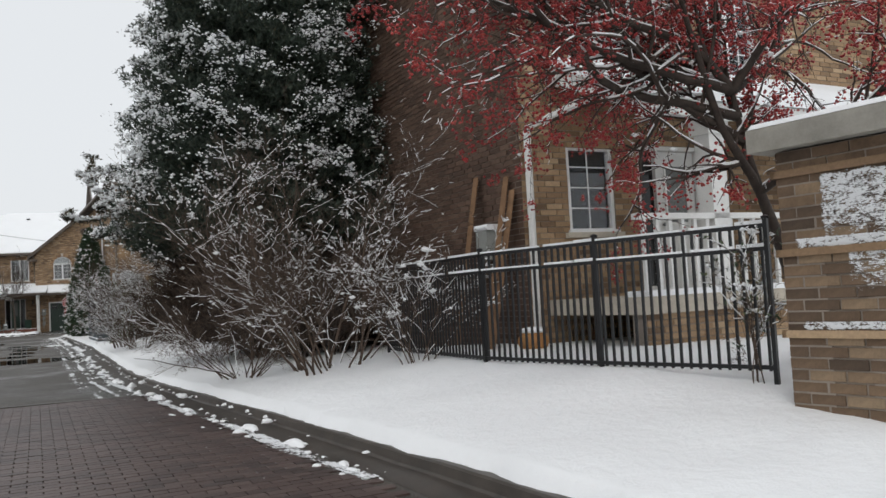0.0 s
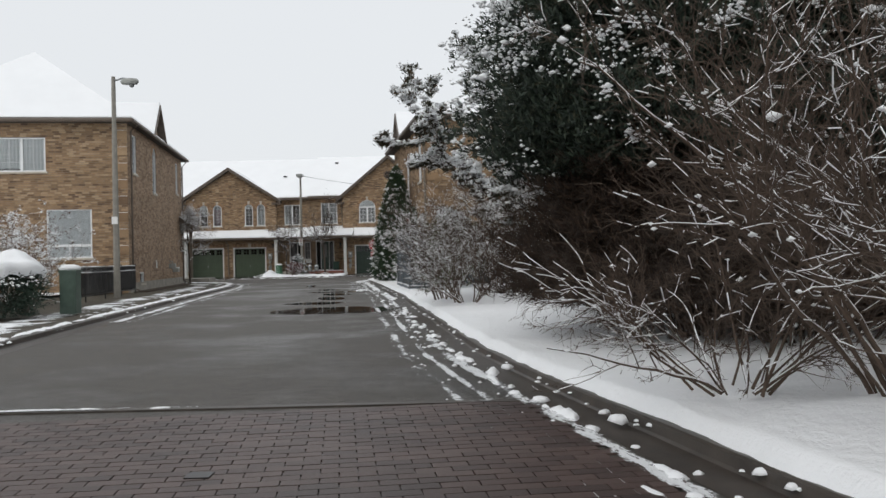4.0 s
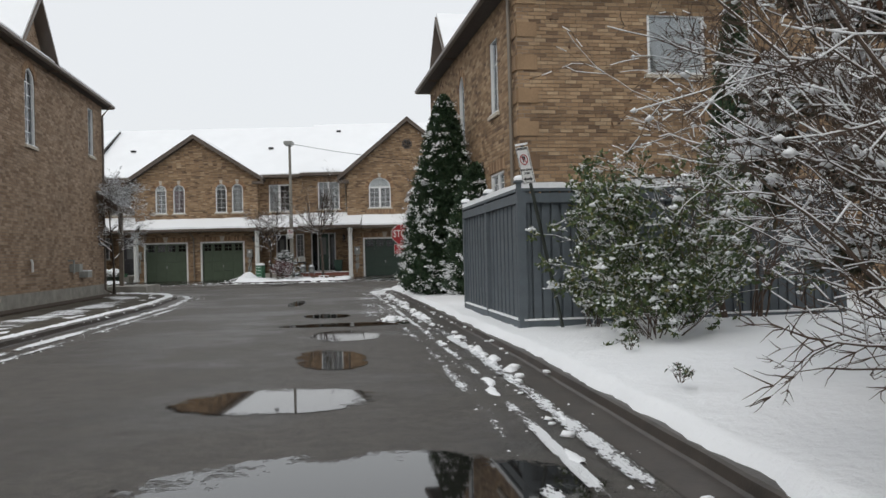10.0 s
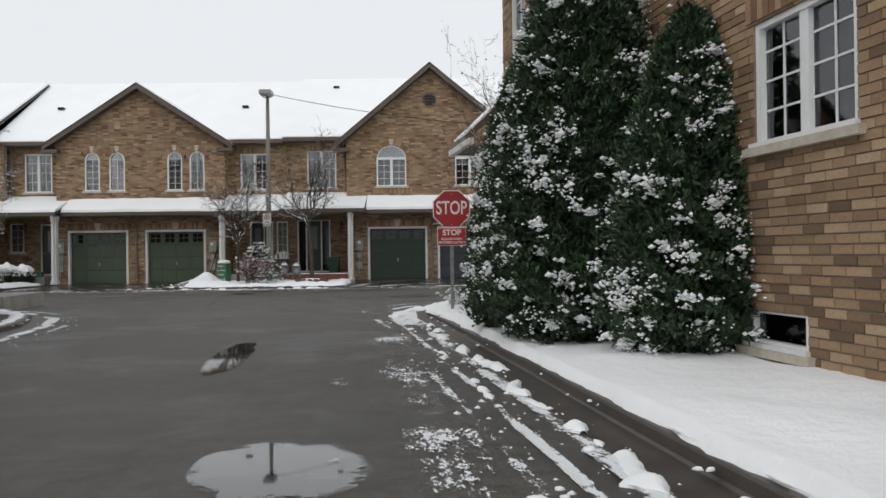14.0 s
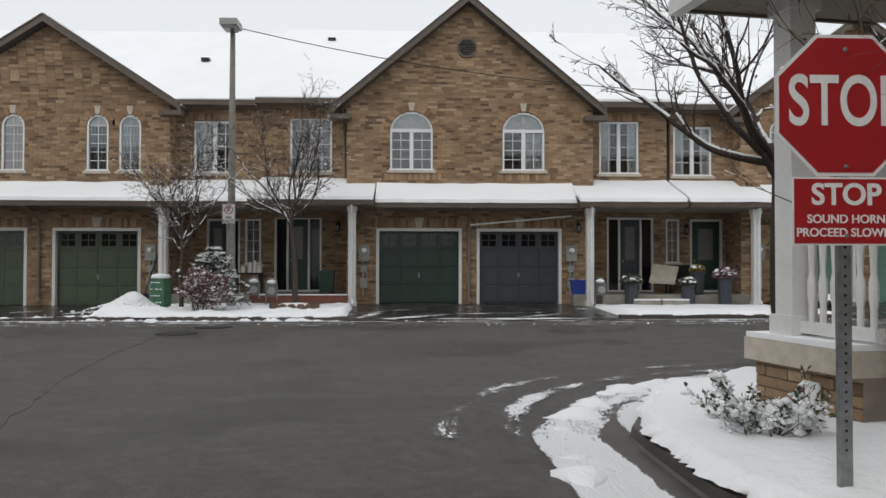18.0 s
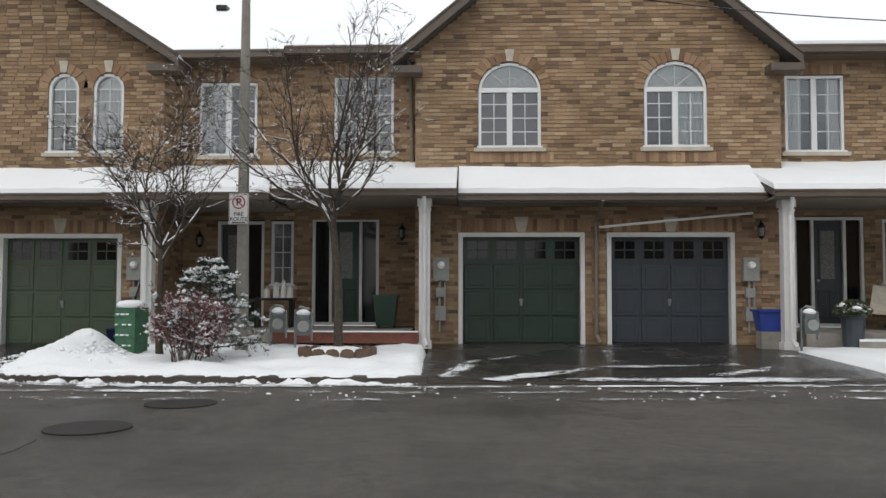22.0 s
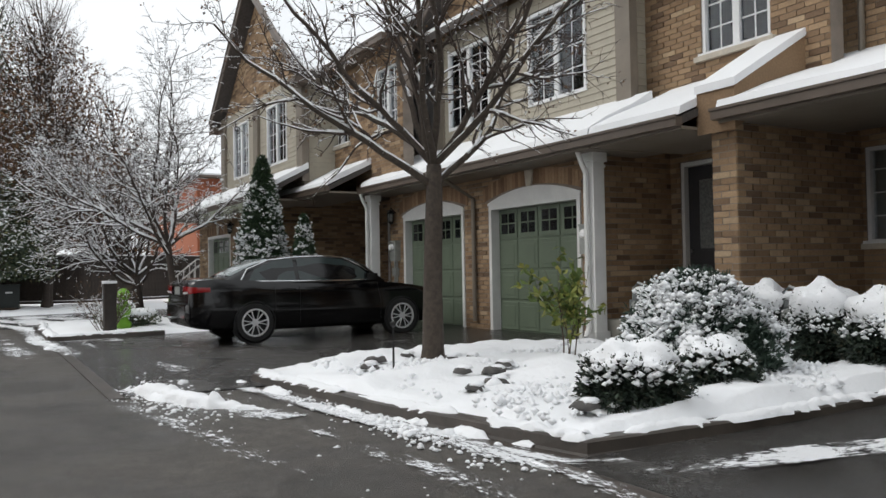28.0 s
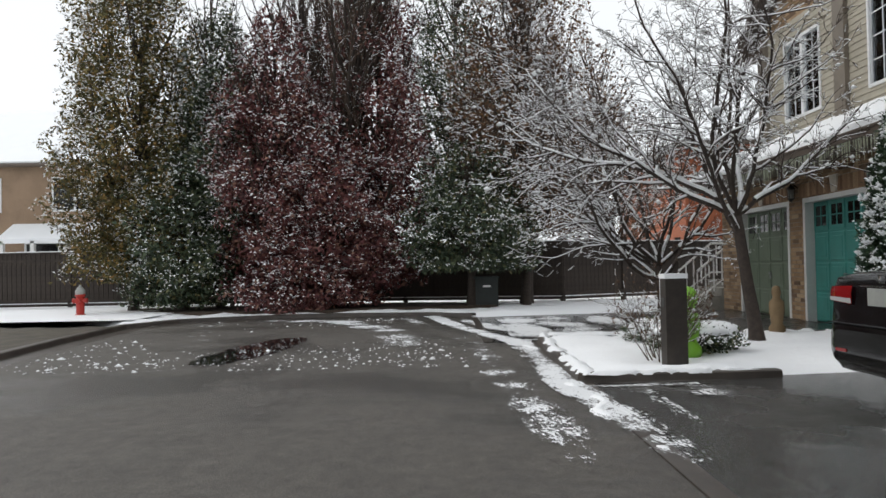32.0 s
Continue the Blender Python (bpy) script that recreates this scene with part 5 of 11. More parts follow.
downspout(pair, [(-29.28, 68.65, 2.84), (-29.28, 68.9, 2.7), (-29.28, YD - 0.06, 2.45), (-29.28, YD - 0.06, 0.2)])
wall_lamp(pair, -25.95, YD, 2.35)
wall_lamp(pair, -32.6, YD, 2.3)
wall_lamp(pair, -22.3, 71.5, 2.45)
brick_wall(pair, lo2, -36.9, -32.9, 0, 3.0, [(-35.9, -34.9, 0.42, 2.7, 0)], seed=47)
entry_door(pair, lo2, -35.9, -34.9, 0.42, 2.7, DOOR_GREY, "", screen=True)
front_porch_floor(pair, -36.8, -32.95, 69.2, 70.8, 0.45)
side_return(pair, -32.9, YD, 70.8, 0, 3.2, False)
pent_roof(pair, -37.0, -32.9, 68.0, 3.0, 69.1, 3.55)
s = Shape()
s.box(-36.7, -33.1, 69.05, 69.1, 1.18, 1.23)
rail = part("porch_railing", s, WHITE, pair)
s = Shape()
s.box(-36.7, -33.1, 69.05, 69.1, 0.52, 0.56)
part("bottom_rail", s, WHITE, rail)
for k in range(28):
    x = -36.65 + 3.5 * k / 27
    s = Shape()
    s.box(x - 0.014, x + 0.014, 69.06, 69.09, 0.45, 1.2)
    part("baluster", s, WHITE, rail)
main_roof(pair, -31.5, -23.3, 69.6, 6.05, 75.8, 9.5, 82)
main_roof(pair, -38.3, -31.5, 68.75, 6.05, 75.8, 10.0, 82)
s = Shape()
s.box(-38.3, -23.3, 81.7, 81.9, 0, 6)
part("rear_wall", s, BRICK, pair)

# The end house of the row.
YH = 67.8
FH = wall_frame((0, YH, 0), (1, 0))
pair = thing("townhouse", (-40.3, YH, 0), "end brick townhouse with beige siding, sage and teal garages", "house", "row of townhouses")
ga = [(-42.75, -40.1, -0.3, 2.3, 0), (-39.5, -36.95, -0.3, 2.3, 0)]
brick_wall(pair, FH, -43.9, -36.7, 0, 3.3, ga, seed=51)
for (a, b, c, d, r), p in zip(ga, (SAGE, TEAL)):
    garage_door(pair, FH, a + 0.09, b - 0.09, 0.06, d - 0.09, p)
    soldier_course(pair, FH, a - 0.12, b + 0.12, 2.32, 0.24)
    s = Shape(FH)
    m = (a + b) / 2
    s.slab([(m - 0.08, 2.31), (m + 0.08, 2.31), (m + 0.14, 2.6), (m - 0.14, 2.6)], -0.045, 0.02)
    part("keystone", s, STONE, pair)
UH = wall_frame((0, 68.2, 0), (1, 0))
wh = [(-41.1, -39.5, 3.95, 5.55, 0), (-37.8, -36.2, 3.95, 5.55, 0)]
lap_siding(pair, UH, -42.2, -35.0, 3.2, 5.95, wh)
for w, cu in zip(wh, (FULL, SOFT)):
    window(pair, UH, *w, "double", 0.03, cu, sill=False)
for x in (-42.1, -38.65, -35.1):
    s = Shape(UH)
    s.box(x - 0.2, x + 0.2, -0.08, 0.1, 3.3, 5.95)
    part("corner_board", s, TAUPE, pair)
brick_wall(pair, wall_frame((0, 68.26, 0), (1, 0)), -42.2, -35.0, 5.9, 6.05, (), (-38.6, 9.0, 3.6), seed=52)
gable_roof(pair, -38.6, 3.65, 6.0, 9.0, 68.2, 75)
side_return(pair, -43.9, YH, 80, 0, 3.3, False)
side_return(pair, -42.2, 68.2, 80, 3.2, 5.95, False)
lap_siding(pair, wall_frame((-35.0, 68.2, 0), (0, 1)), 0, 0.9, 3.2, 5.95, [])
side_return(pair, -36.7, YH, 70.9, 0, 3.2, True)
pent_roof(pair, -44.3, -34.8, 67.1, 2.98, 68.25, 3.6)
wall_lamp(pair, -39.7, YH, 2.4)
wall_lamp(pair, -36.85, YH, 2.4)
main_roof(pair, -42.6, -38.3, 69.8, 6.05, 75.8, 9.5, 82)
s = Shape()
s.box(-43.9, -38.3, 80, 80.2, 0, 6)
part("rear_wall", s, BRICK, pair)
rnd = random.Random(5)
ic = Shape()
for k in range(70):
    x = -40.5 + 5.6 * k / 70 + rnd.uniform(-0.02, 0.02)
    l = rnd.uniform(0.12, 0.42)
    ic.lathe([(0.016, 0.0), (0.010, -l * 0.5), (0.002, -l)], (x, 67.01, 2.89), 5)
part("icicle_string", ic, FROST := plain("frosted_icicle_string", (0.55, 0.58, 0.45), 0.25, vary=0.2, scale=20, bump=0), pair, "string of icicle-shaped lights hanging from the gutter")

# ---- the houses on either side of the drive ----
DRV = (-0.141, 0.990)
BACK = (0.141, -0.990)


def along(p, a, b=0.0):
    """A point a metres along the drive from p and b metres to its right."""
    return (p[0] + DRV[0] * a + DRV[1] * b, p[1] + DRV[1] * a - DRV[0] * b)


def hip_roof(parent, corners, z, rise, over=0.4, ridge=0.45):
    """A hip roof over four corners, in order."""
    P = [Vector((*c, 0)) for c in corners]
    mid = sum(P, Vector()) / 4
    out = [p + (p - mid).normalized() * over * 1.35 for p in P]
    ends = [(out[0] + out[1]) / 2, (out[2] + out[3]) / 2]
    r0, r1 = ends[0].lerp(ends[1], 0.5 - ridge / 2), ends[0].lerp(ends[1], 0.5 + ridge / 2)
    vs = [(*o.xy, z) for o in out] + [(*r0.xy, z + rise), (*r1.xy, z + rise)]
    fs = [(0, 1, 4), (1, 2, 5, 4), (2, 3, 5), (3, 0, 4, 5)]
    lowr = [(x, y, zz - 0.12) for x, y, zz in vs[:4]]
    ob = part("roof", (vs + lowr, fs + [(0, 6, 7, 1), (1, 7, 8, 2), (2, 8, 9, 3), (3, 9, 6, 0), (9, 8, 7, 6)]), SHINGLE, parent)
    sn = [(x, y, zz + 0.12) for x, y, zz in vs]
    inn = [(*(o - (o - mid).normalized() * 0.06).xy, z + 0.09) for o in out]
    part("roof_snow", (inn + sn[4:] + [(*o[:2], z + 0.0) for o in inn], fs + [(0, 6, 7, 1), (1, 7, 8, 2), (2, 8, 9, 3), (3, 9, 6, 0)]), SNOW_ROOF, ob, "even fresh snow on the hip roof")
    g = Shape()
    for a, b in zip(out, out[1:] + out[:1]):
        g.pipe([(*a.xy, z - 0.07), (*b.xy, z - 0.07)], 0.075, 6)
    part("gutter", g, BROWN_METAL, parent)
    return ob


# House on the far side of the drive.
PL = (-13.65, 41.0)
house = thing("house", (-17, 47, 0), "two-storey buff-brick house end with narrow windows and snowy roof", "house")
FE = wall_frame(PL, DRV)
ws = [(0.85, 1.6, 4.95, 6.58, 0), (4.95, 5.75, 4.45, 6.6, 0.4), (11.0, 11.65, 4.9, 6.58, 0)]
cut = [(1.95, 2.75, 0.38, 0.85, 0)]
brick_wall(house, FE, 0, 12.8, 0, 6.9, ws + cut, None, BRICK_PINK, seed=61)
window(house, FE, *ws[0], "single", rows=3, curtain=FULL)
window(house, FE, *ws[1], "narrow", rows=5, arch=True, curtain=HALF)
window(house, FE, *ws[2], "single", rows=3, curtain=FULL)
window(house, FE, *cut[0], "plain", sill=True)
FS = wall_frame(along(PL, 0, -9), (DRV[1], -DRV[0]))
sw1, sw2 = (5.9, 7.6, 1.5, 3.45, 0), (4.1, 5.9, 4.95, 6.3, 0)
brick_wall(house, FS, 0, 9, 0, 6.9, [sw1, sw2], None, BRICK, seed=62)
window(house, FS, *sw1, "plain", curtain=FULL)
s = Shape(FS)
s.box(5.95, 7.55, 0.02, 0.12, 1.95, 2.05)
s.box(6.72, 6.78, 0.03, 0.11, 1.55, 1.95)
part("window_transom", s, VINYL, house)
for k in range(10):
    z = 0.3 + k * 0.66
    q = Shape(FS)
    q.box(8.45, 9.0, -0.03, 0.02, z, z + 0.34)
    qn = part("quoin", q, BRICK, house)
    q = Shape(FS)
    q.box(8.46, 8.99, -0.028, -0.001, z + 0.341, z + 0.352)
    part("ledge_snow", q, SNOW, qn)
window(house, FS, *sw2, "double", curtain=(CURTAIN, [(0.03, 0.47, 0.1), (0.53, 0.97, 0.0)]))
FN = wall_frame(along(PL, 12.8), (-DRV[1], DRV[0]))
brick_wall(house, FN, 0, 9, 0, 6.9, [], None, BRICK, seed=63)
FW = wall_frame(along(PL, 12.8, -9), BACK)
s = Shape(FW)
s.box(0, 12.8, 0, 0.2, 0, 6.9)
part("wall", s, MORTAR, house)
hip_roof(house, [along(PL, 0, -9), along(PL, 0), along(PL, 12.8), along(PL, 12.8, -9)], 7.0, 3.4)
# Small gable over the middle of the end wall.
g = Shape(FE)
gw2 = brick_wall(house, wall_frame(along(PL, 0, 0.0), DRV), 4.2, 6.6, 6.9, 7.0, (), (5.4, 8.4, 1.2), BRICK_PINK, seed=64)
g.sheet((5.4, -0.35, 8.62), (3.9, -0.35, 6.95), (3.9, 3.0, 6.95), (5.4, 3.0, 8.62), 0.12)
g.sheet((5.4, -0.35, 8.62), (6.9, -0.35, 6.95), (6.9, 3.0, 6.95), (5.4, 3.0, 8.62), 0.12)
dm = part("gable_roof", g, BROWN_METAL, house)
g = Shape(FE)
g.sheet((5.4, -0.3, 8.74), (3.95, -0.3, 7.07), (3.95, 3.0, 7.07), (5.4, 3.0, 8.74), 0.1)
g.sheet((5.4, -0.3, 8.74), (6.85, -0.3, 7.07), (6.85, 3.0, 7.07), (5.4, 3.0, 8.74), 0.1)
part("roof_snow", g, SNOW_ROOF, dm)
s = Shape(FE)
s.box(-0.1, 12.9, -0.06, 0.0, 0, 0.45)
part("plinth", s, CONCRETE, house)
downspout(house, [tuple(FE @ Vector(p)) for p in ((0.25, -0.4, 6.85), (0.25, -0.1, 6.6), (0.25, -0.09, 0.25), (0.3, -0.35, 0.12))], BROWN_METAL)
downspout(house, [tuple(FE @ Vector(p)) for p in ((12.5, -0.4, 6.85), (12.5, -0.1, 6.5), (12.5, -0.09, 0.25), (12.5, -0.35, 0.12))], BROWN_METAL)
s = Shape(FE)
s.box(8.6, 8.95, -0.3, 0.0, 0.95, 1.2)
part("gas_regulator", s, GREY_BOX, house, "grey gas regulator box on the wall")
s = Shape(FE)
s.pipe([(8.2, -0.08, 1.3), (8.2, -0.25, 1.3), (8.2, -0.25, 0.9)], 0.03, 6)
part("gas_pipe", s, GREY_BOX, house)
s = Shape(FE)
s.box(9.6, 10.1, -0.28, 0.0, 0.75, 0.95)
part("utility_box", s, GREY_BOX, house, "grey utility box on the wall")
s = Shape(FE)
s.box(9.6, 10.1, -0.28, -0.01, 0.952, 0.99)
part("box_snow", s, SNOW, house)
s = Shape(FE)
s.box(0.4, 12.4, -0.62, -0.061, 0.02, 0.09)
tagged(part("bare_strip", s, SOIL), "dark bare gravel strip along the house wall", "gravel", kind="structure")
s = Shape(FE)
s.pipe([(5.0, -0.07, 1.35), (5.0, -0.1, 1.25), (5.0, -0.1, 1.0)], 0.03, 6)
part("vent_pipe", s, WHITE, house)
# The small porch at its far end.
s = Shape(FE)
s.sheet((11.9, -0.7, 3.25), (14.6, -0.7, 3.25), (14.6, 0.3, 3.95), (11.9, 0.3, 3.95), 0.25)
pr = part("porch_roof", s, BROWN_METAL, house)
s = Shape(FE)
s.sheet((11.95, -0.66, 3.29), (14.6, -0.66, 3.29), (14.6, 0.3, 3.99), (11.95, 0.3, 3.99), 0.045)
part("roof_snow", s, SNOW_ROOF, pr)
s = Shape(FE)
s.box(14.3, 14.45, -0.3, -0.15, 0.3, 3.1)
part("porch_post", s, TAUPE, house)
s = Shape(FE)
s.box(12.9, 15.5, -1.4, 0.4, 0.0, 0.32)
part("porch_floor", s, CONCRETE, house)

# House on the near side of the drive, past the grey fence.
PR = (-1.6, 40.6)
DRV_R = (-0.1677, 0.9858)
BACK_R = (0.1677, -0.9858)


def along_r(p, a, b=0.0):
    """A point a metres along the near house's wall from p and b metres to its right."""
    return (p[0] + DRV_R[0] * a + DRV_R[1] * b, p[1] + DRV_R[1] * a - DRV_R[0] * b)


house = thing("house", (3, 46, 0), "two-storey buff-brick house with quoined corner beside the drive", "house")
LEN = 11.1
FWW = wall_frame(along_r(PR, LEN), BACK_R)
tr = lambda a: LEN - a
ws = [(tr(2.4), tr(1.65), 4.38, 6.12, 0), (tr(6.2), tr(5.45), 3.9, 6.08, 0.38), (tr(10.5), tr(9.6), 4.4, 6.1, 0)]
ws2 = [(tr(2.6), tr(1.3), 2.0, 3.05, 0), (tr(2.75), tr(1.9), 0.32, 0.66, 0), (tr(5.6), tr(4.6), 1.5, 3.0, 0)]
brick_wall(house, FWW, 0, LEN, 0, 6.75, ws + ws2, None, BRICK, seed=71, single=(tr(4.6), tr(0.0), 0.1, 2.2))
window(house, FWW, *ws[0], "single", rows=3, curtain=FULL)
window(house, FWW, *ws[1], "narrow", rows=5, arch=True)
window(house, FWW, *ws[2], "single", rows=3)
window(house, FWW, *ws2[0], "double", curtain=FULL)
soldier_course(house, FWW, ws2[0][0] - 0.1, ws2[0][1] + 0.1, 3.07, 0.24)
window(house, FWW, *ws2[1], "plain")
window(house, FWW, *ws2[2], "double", curtain=SOFT)
FSS = wall_frame(PR, (DRV_R[1], -DRV_R[0]))
sw = [(2.85, 4.15, 4.9, 6.2, 0), (9.6, 11.2, 4.85, 6.15, 0), (2.4, 4.6, 2.0, 2.7, 0)]
brick_wall(house, FSS, 0, 14, 0, 6.75, sw, None, BRICK, seed=72)
for q in sw:
    window(house, FSS, *q, "double" if q[0] > 5 else "plain", curtain=FULL)
for k in range(10):
    z = 0.2 + k * 0.68
    for fm, a in ((FSS, 0.0), (FWW, LEN)):
        q = Shape(fm)
        q.box(min(a, a + (0.42 if a == 0 else -0.42)), max(a, a + (0.42 if a == 0 else -0.42)), -0.035, 0.02, z, z + 0.3)
        part("quoin", q, BRICK, house)
FNN = wall_frame(along_r(PR, LEN, 14), (-DRV_R[1], DRV_R[0]))
brick_wall(house, FNN, 0, 14, 0, 6.75, [], None, BRICK, seed=73)
s = Shape(wall_frame(along_r(PR, 0, 14), DRV_R))
s.box(0, LEN, 0, 0.2, 0, 6.75)
part("wall", s, MORTAR, house)
hip_roof(house, [along_r(PR, 0), along_r(PR, 0, 14), along_r(PR, LEN, 14), along_r(PR, LEN)], 6.85, 3.2)
g = Shape(FWW)
ca = tr(7.8)
brick_wall(house, FWW, ca - 1.1, ca + 1.1, 6.75, 6.85, (), (ca, 8.1, 1.1), BRICK, seed=74)
for sg in (-1, 1):
    g.sheet((ca, -0.35, 8.3), (ca + sg * 1.45, -0.35, 6.8), (ca + sg * 1.45, 3, 6.8), (ca, 3, 8.3), 0.12)
dm = part("gable_roof", g, BROWN_METAL, house)
g = Shape(FWW)
for sg in (-1, 1):
    g.sheet((ca, -0.3, 8.42), (ca + sg * 1.4, -0.3, 6.92), (ca + sg * 1.4, 3, 6.92), (ca, 3, 8.42), 0.1)
part("roof_snow", g, SNOW_ROOF, dm)
downspout(house, [tuple(FWW @ Vector(p)) for p in ((LEN - 0.25, -0.4, 6.7), (LEN - 0.25, -0.1, 6.45), (LEN - 0.25, -0.09, 0.2))], TAUPE)
s = Shape(FWW)
s.box(tr(3.6), tr(3.3), -0.02, 0.02, 3.05, 3.45)
part("wall_vent", s, BROWN_METAL, house)
# Its front porch at the corner of the street.
FP = wall_frame(along_r(PR, LEN + 1.14, -0.24), BACK_R)
brick_wall(house, FP, 0, 1.13, 0, 0.5, (), None, BRICK, seed=75, name="porch_wall")
brick_wall(house, wall_frame(along_r(PR, LEN + 1.14, 3.2), (-DRV_R[1], DRV_R[0])), 0, 3.4, 0, 0.5, (), None, BRICK, seed=76, name="porch_wall")
s = Shape(FP)
s.box(-0.06, 1.12, -0.06, 0.3, 0.5, 0.66)
s.box(-0.06, 0.3, 0.3, 3.2, 0.5, 0.66)
part("porch_coping", s, STONE, house)
s = Shape(FP)
s.box(-0.02, 1.12, -0.09, 0.01, 0.02, 0.2)
part("porch_footing", s, CONCRETE, house, "rough concrete footing under the porch wall")
s = Shape(FP)
s.box(-0.05, 1.1, -0.05, 0.28, 0.662, 0.70)
part("porch_snow", s, SNOW, house)
s = Shape(FP)
s.box(0.17, 0.37, 0.05, 0.25, 0.7, 3.14)
s.box(0.14, 0.4, 0.02, 0.28, 0.66, 0.84)
s.box(0.14, 0.4, 0.02, 0.28, 3.0, 3.14)
part("porch_column", s, WHITE, house)
s = Shape(FP)
s.box(0.32, 1.13, 0.08, 0.17, 1.5, 1.58)
rail = part("porch_railing", s, WHITE, house)
for k in range(6):
    s = Shape(FP)
    s.lathe([(0.022, 0.8), (0.022, 0.92), (0.03, 0.98), (0.03, 1.08), (0.018, 1.14), (0.026, 1.32), (0.022, 1.4), (0.022, 1.51)], (0.48 + k * 0.12, 0.125, 0.0), 8)
    part("baluster", s, WHITE, rail)
s = Shape(FP)
s.box(0.3, 1.13, 0.09, 0.16, 0.72, 0.8)
part("bottom_rail", s, WHITE, rail)
s = Shape(FP)
s.box(-0.2, 1.13, -0.42, 3.4, 3.14, 3.2)
part("porch_soffit", s, TAUPE, house)
s = Shape(FP)
s.sheet((-0.24, -0.5, 3.34), (1.13, -0.5, 3.34), (1.13, 1.2, 4.9), (-0.24, 1.2, 4.9), 0.14)
pr = part("porch_roof", s, BROWN_METAL, house)
s = Shape(FP)
s.sheet((-0.2, -0.46, 3.42), (1.12, -0.46, 3.42), (1.12, 1.2, 4.96), (-0.2, 1.2, 4.96), 0.06)
part("roof_snow", s, SNOW_ROOF, pr)
s = Shape(FP)
s.box(-0.23, -0.19, -0.46, 1.2, 3.12, 3.36)
part("fascia", s, BROWN_METAL, pr)
s = Shape(FP)
s.box(-0.26, 1.7, -0.56, -0.46, 3.1, 3.21)
part("gutter", s, WHITE, pr)
downspout(house, [tuple(FWW @ Vector(p)) for p in ((0.52, -0.3, 3.1), (0.52, -0.1, 2.85), (0.52, -0.09, 0.3), (0.52, -0.25, 0.15))], WHITE)
downspout(house, [tuple(FWW @ Vector(p)) for p in ((0.1, -0.07, 1.5), (0.1, -0.07, 0.12))], GREY_BOX)
downspout(house, [tuple(FWW @ Vector(p)) for p in ((0.33, -0.07, 1.5), (0.33, -0.07, 0.12))], GREY_BOX)
s = Shape(FWW)
s.box(0.04, 0.38, -0.2, 0.0, 1.5, 2.1)
mb = part("meter_cabinet", s, GREY_BOX, house, "grey steel electric meter cabinet on the wall")
s = Shape(FWW)
s.box(0.07, 0.35, -0.212, -0.2, 1.55, 2.05)
part("cabinet_door", s, GREY_BOX, mb)
s = Shape(FWW)
s.box(0.03, 0.39, -0.21, 0.0, 2.102, 2.13)
part("cabinet_snow", s, SNOW, mb)
s = Shape(FWW)
s.box(0.72, 0.98, -0.16, 0.0, 0.55, 1.0)
part("utility_box", s, GREY_BOX, house, "grey utility box low on the wall")
s = Shape(FP)
s.box(0.6, 0.74, -0.02, 0.0, 0.26, 0.42)
part("outlet_box", s, WHITE, house)

# The brick house by the entrance: west and north walls darker than its front.
P1 = (4.28, 11.95)
house = thing("house", (8, 18, 0), "brick house with darker brown side walls and a white-posted porch by the entrance", "house")
F1W = wall_frame(along(P1, 14.5), BACK)
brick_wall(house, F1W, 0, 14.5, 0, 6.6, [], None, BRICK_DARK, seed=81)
F1S = wall_frame(P1, (DRV[1], -DRV[0]))
hw = [(0.75, 1.55, 1.95, 3.15, 0), (2.0, 3.6, 1.1, 3.2, 0), (0.9, 2.1, 4.3, 5.9, 0), (3.4, 4.6, 4.3, 5.9, 0), (5.5, 6.6, 1.9, 3.1, 0)]
brick_wall(house, F1S, 0, 9.5, 0, 6.6, hw, None, BRICK, seed=82)
window(house, F1S, *hw[0], "single", curtain=HALF)
entry_door(house, F1S, *hw[1][:4], WHITE, "lr", screen=True)
for q in hw[2:]:
    window(house, F1S, *q, "double", curtain=FULL)
F1N = wall_frame(along(P1, 14.5, 9.5), (-DRV[1], DRV[0]))
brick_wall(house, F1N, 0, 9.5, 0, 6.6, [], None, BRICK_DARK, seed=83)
s = Shape(wall_frame(along(P1, 0, 9.5), DRV))
s.box(0, 14.5, 0, 0.2, 0, 6.6)
part("wall", s, MORTAR, house)
hip_roof(house, [along(P1, 0), along(P1, 0, 9.5), along(P1, 14.5, 9.5), along(P1, 14.5)], 6.7, 3.0)
downspout(house, [tuple(F1S @ Vector(p)) for p in ((0.9, -0.75, 3.75), (0.3, -0.3, 3.45), (0.05, -0.12, 3.3), (0.05, -0.1, 0.3))], WHITE, 0.05)
s = Shape(F1S)
s.sheet((0.5, -1.9, 3.35), (7, -1.9, 3.35), (7, 0.1, 4.3), (0.5, 0.1, 4.3), 0.22)
pr = part("porch_roof", s, WHITE, house)
s = Shape(F1S)
s.sheet((0.45, -1.95, 3.47), (7, -1.95, 3.47), (7, 0.1, 4.42), (0.45, 0.1, 4.42), 0.12)
part("roof_snow", s, SNOW_ROOF, pr)
for x in (1.75, 4.6):
    s = Shape(F1S)
    s.box(x - 0.13, x + 0.13, -1.75, -1.5, 1.05, 3.2)
    s.box(x - 0.17, x + 0.17, -1.79, -1.46, 1.05, 1.3)
    s.box(x - 0.17, x + 0.17, -1.79, -1.46, 3.0, 3.2)
    part("porch_column", s, WHITE, house)
s = Shape(F1S)
s.box(0.3, 7, -1.9, 0.0, 0.85, 1.05)
part("porch_floor", s, STONE, house)
brick_wall(house, wall_frame(along(P1, -1.85, 0.35), (DRV[1], -DRV[0])), 0, 6.6, 0.0, 0.86, (), None, BRICK, seed=84, name="porch_wall")
s = Shape(F1S)
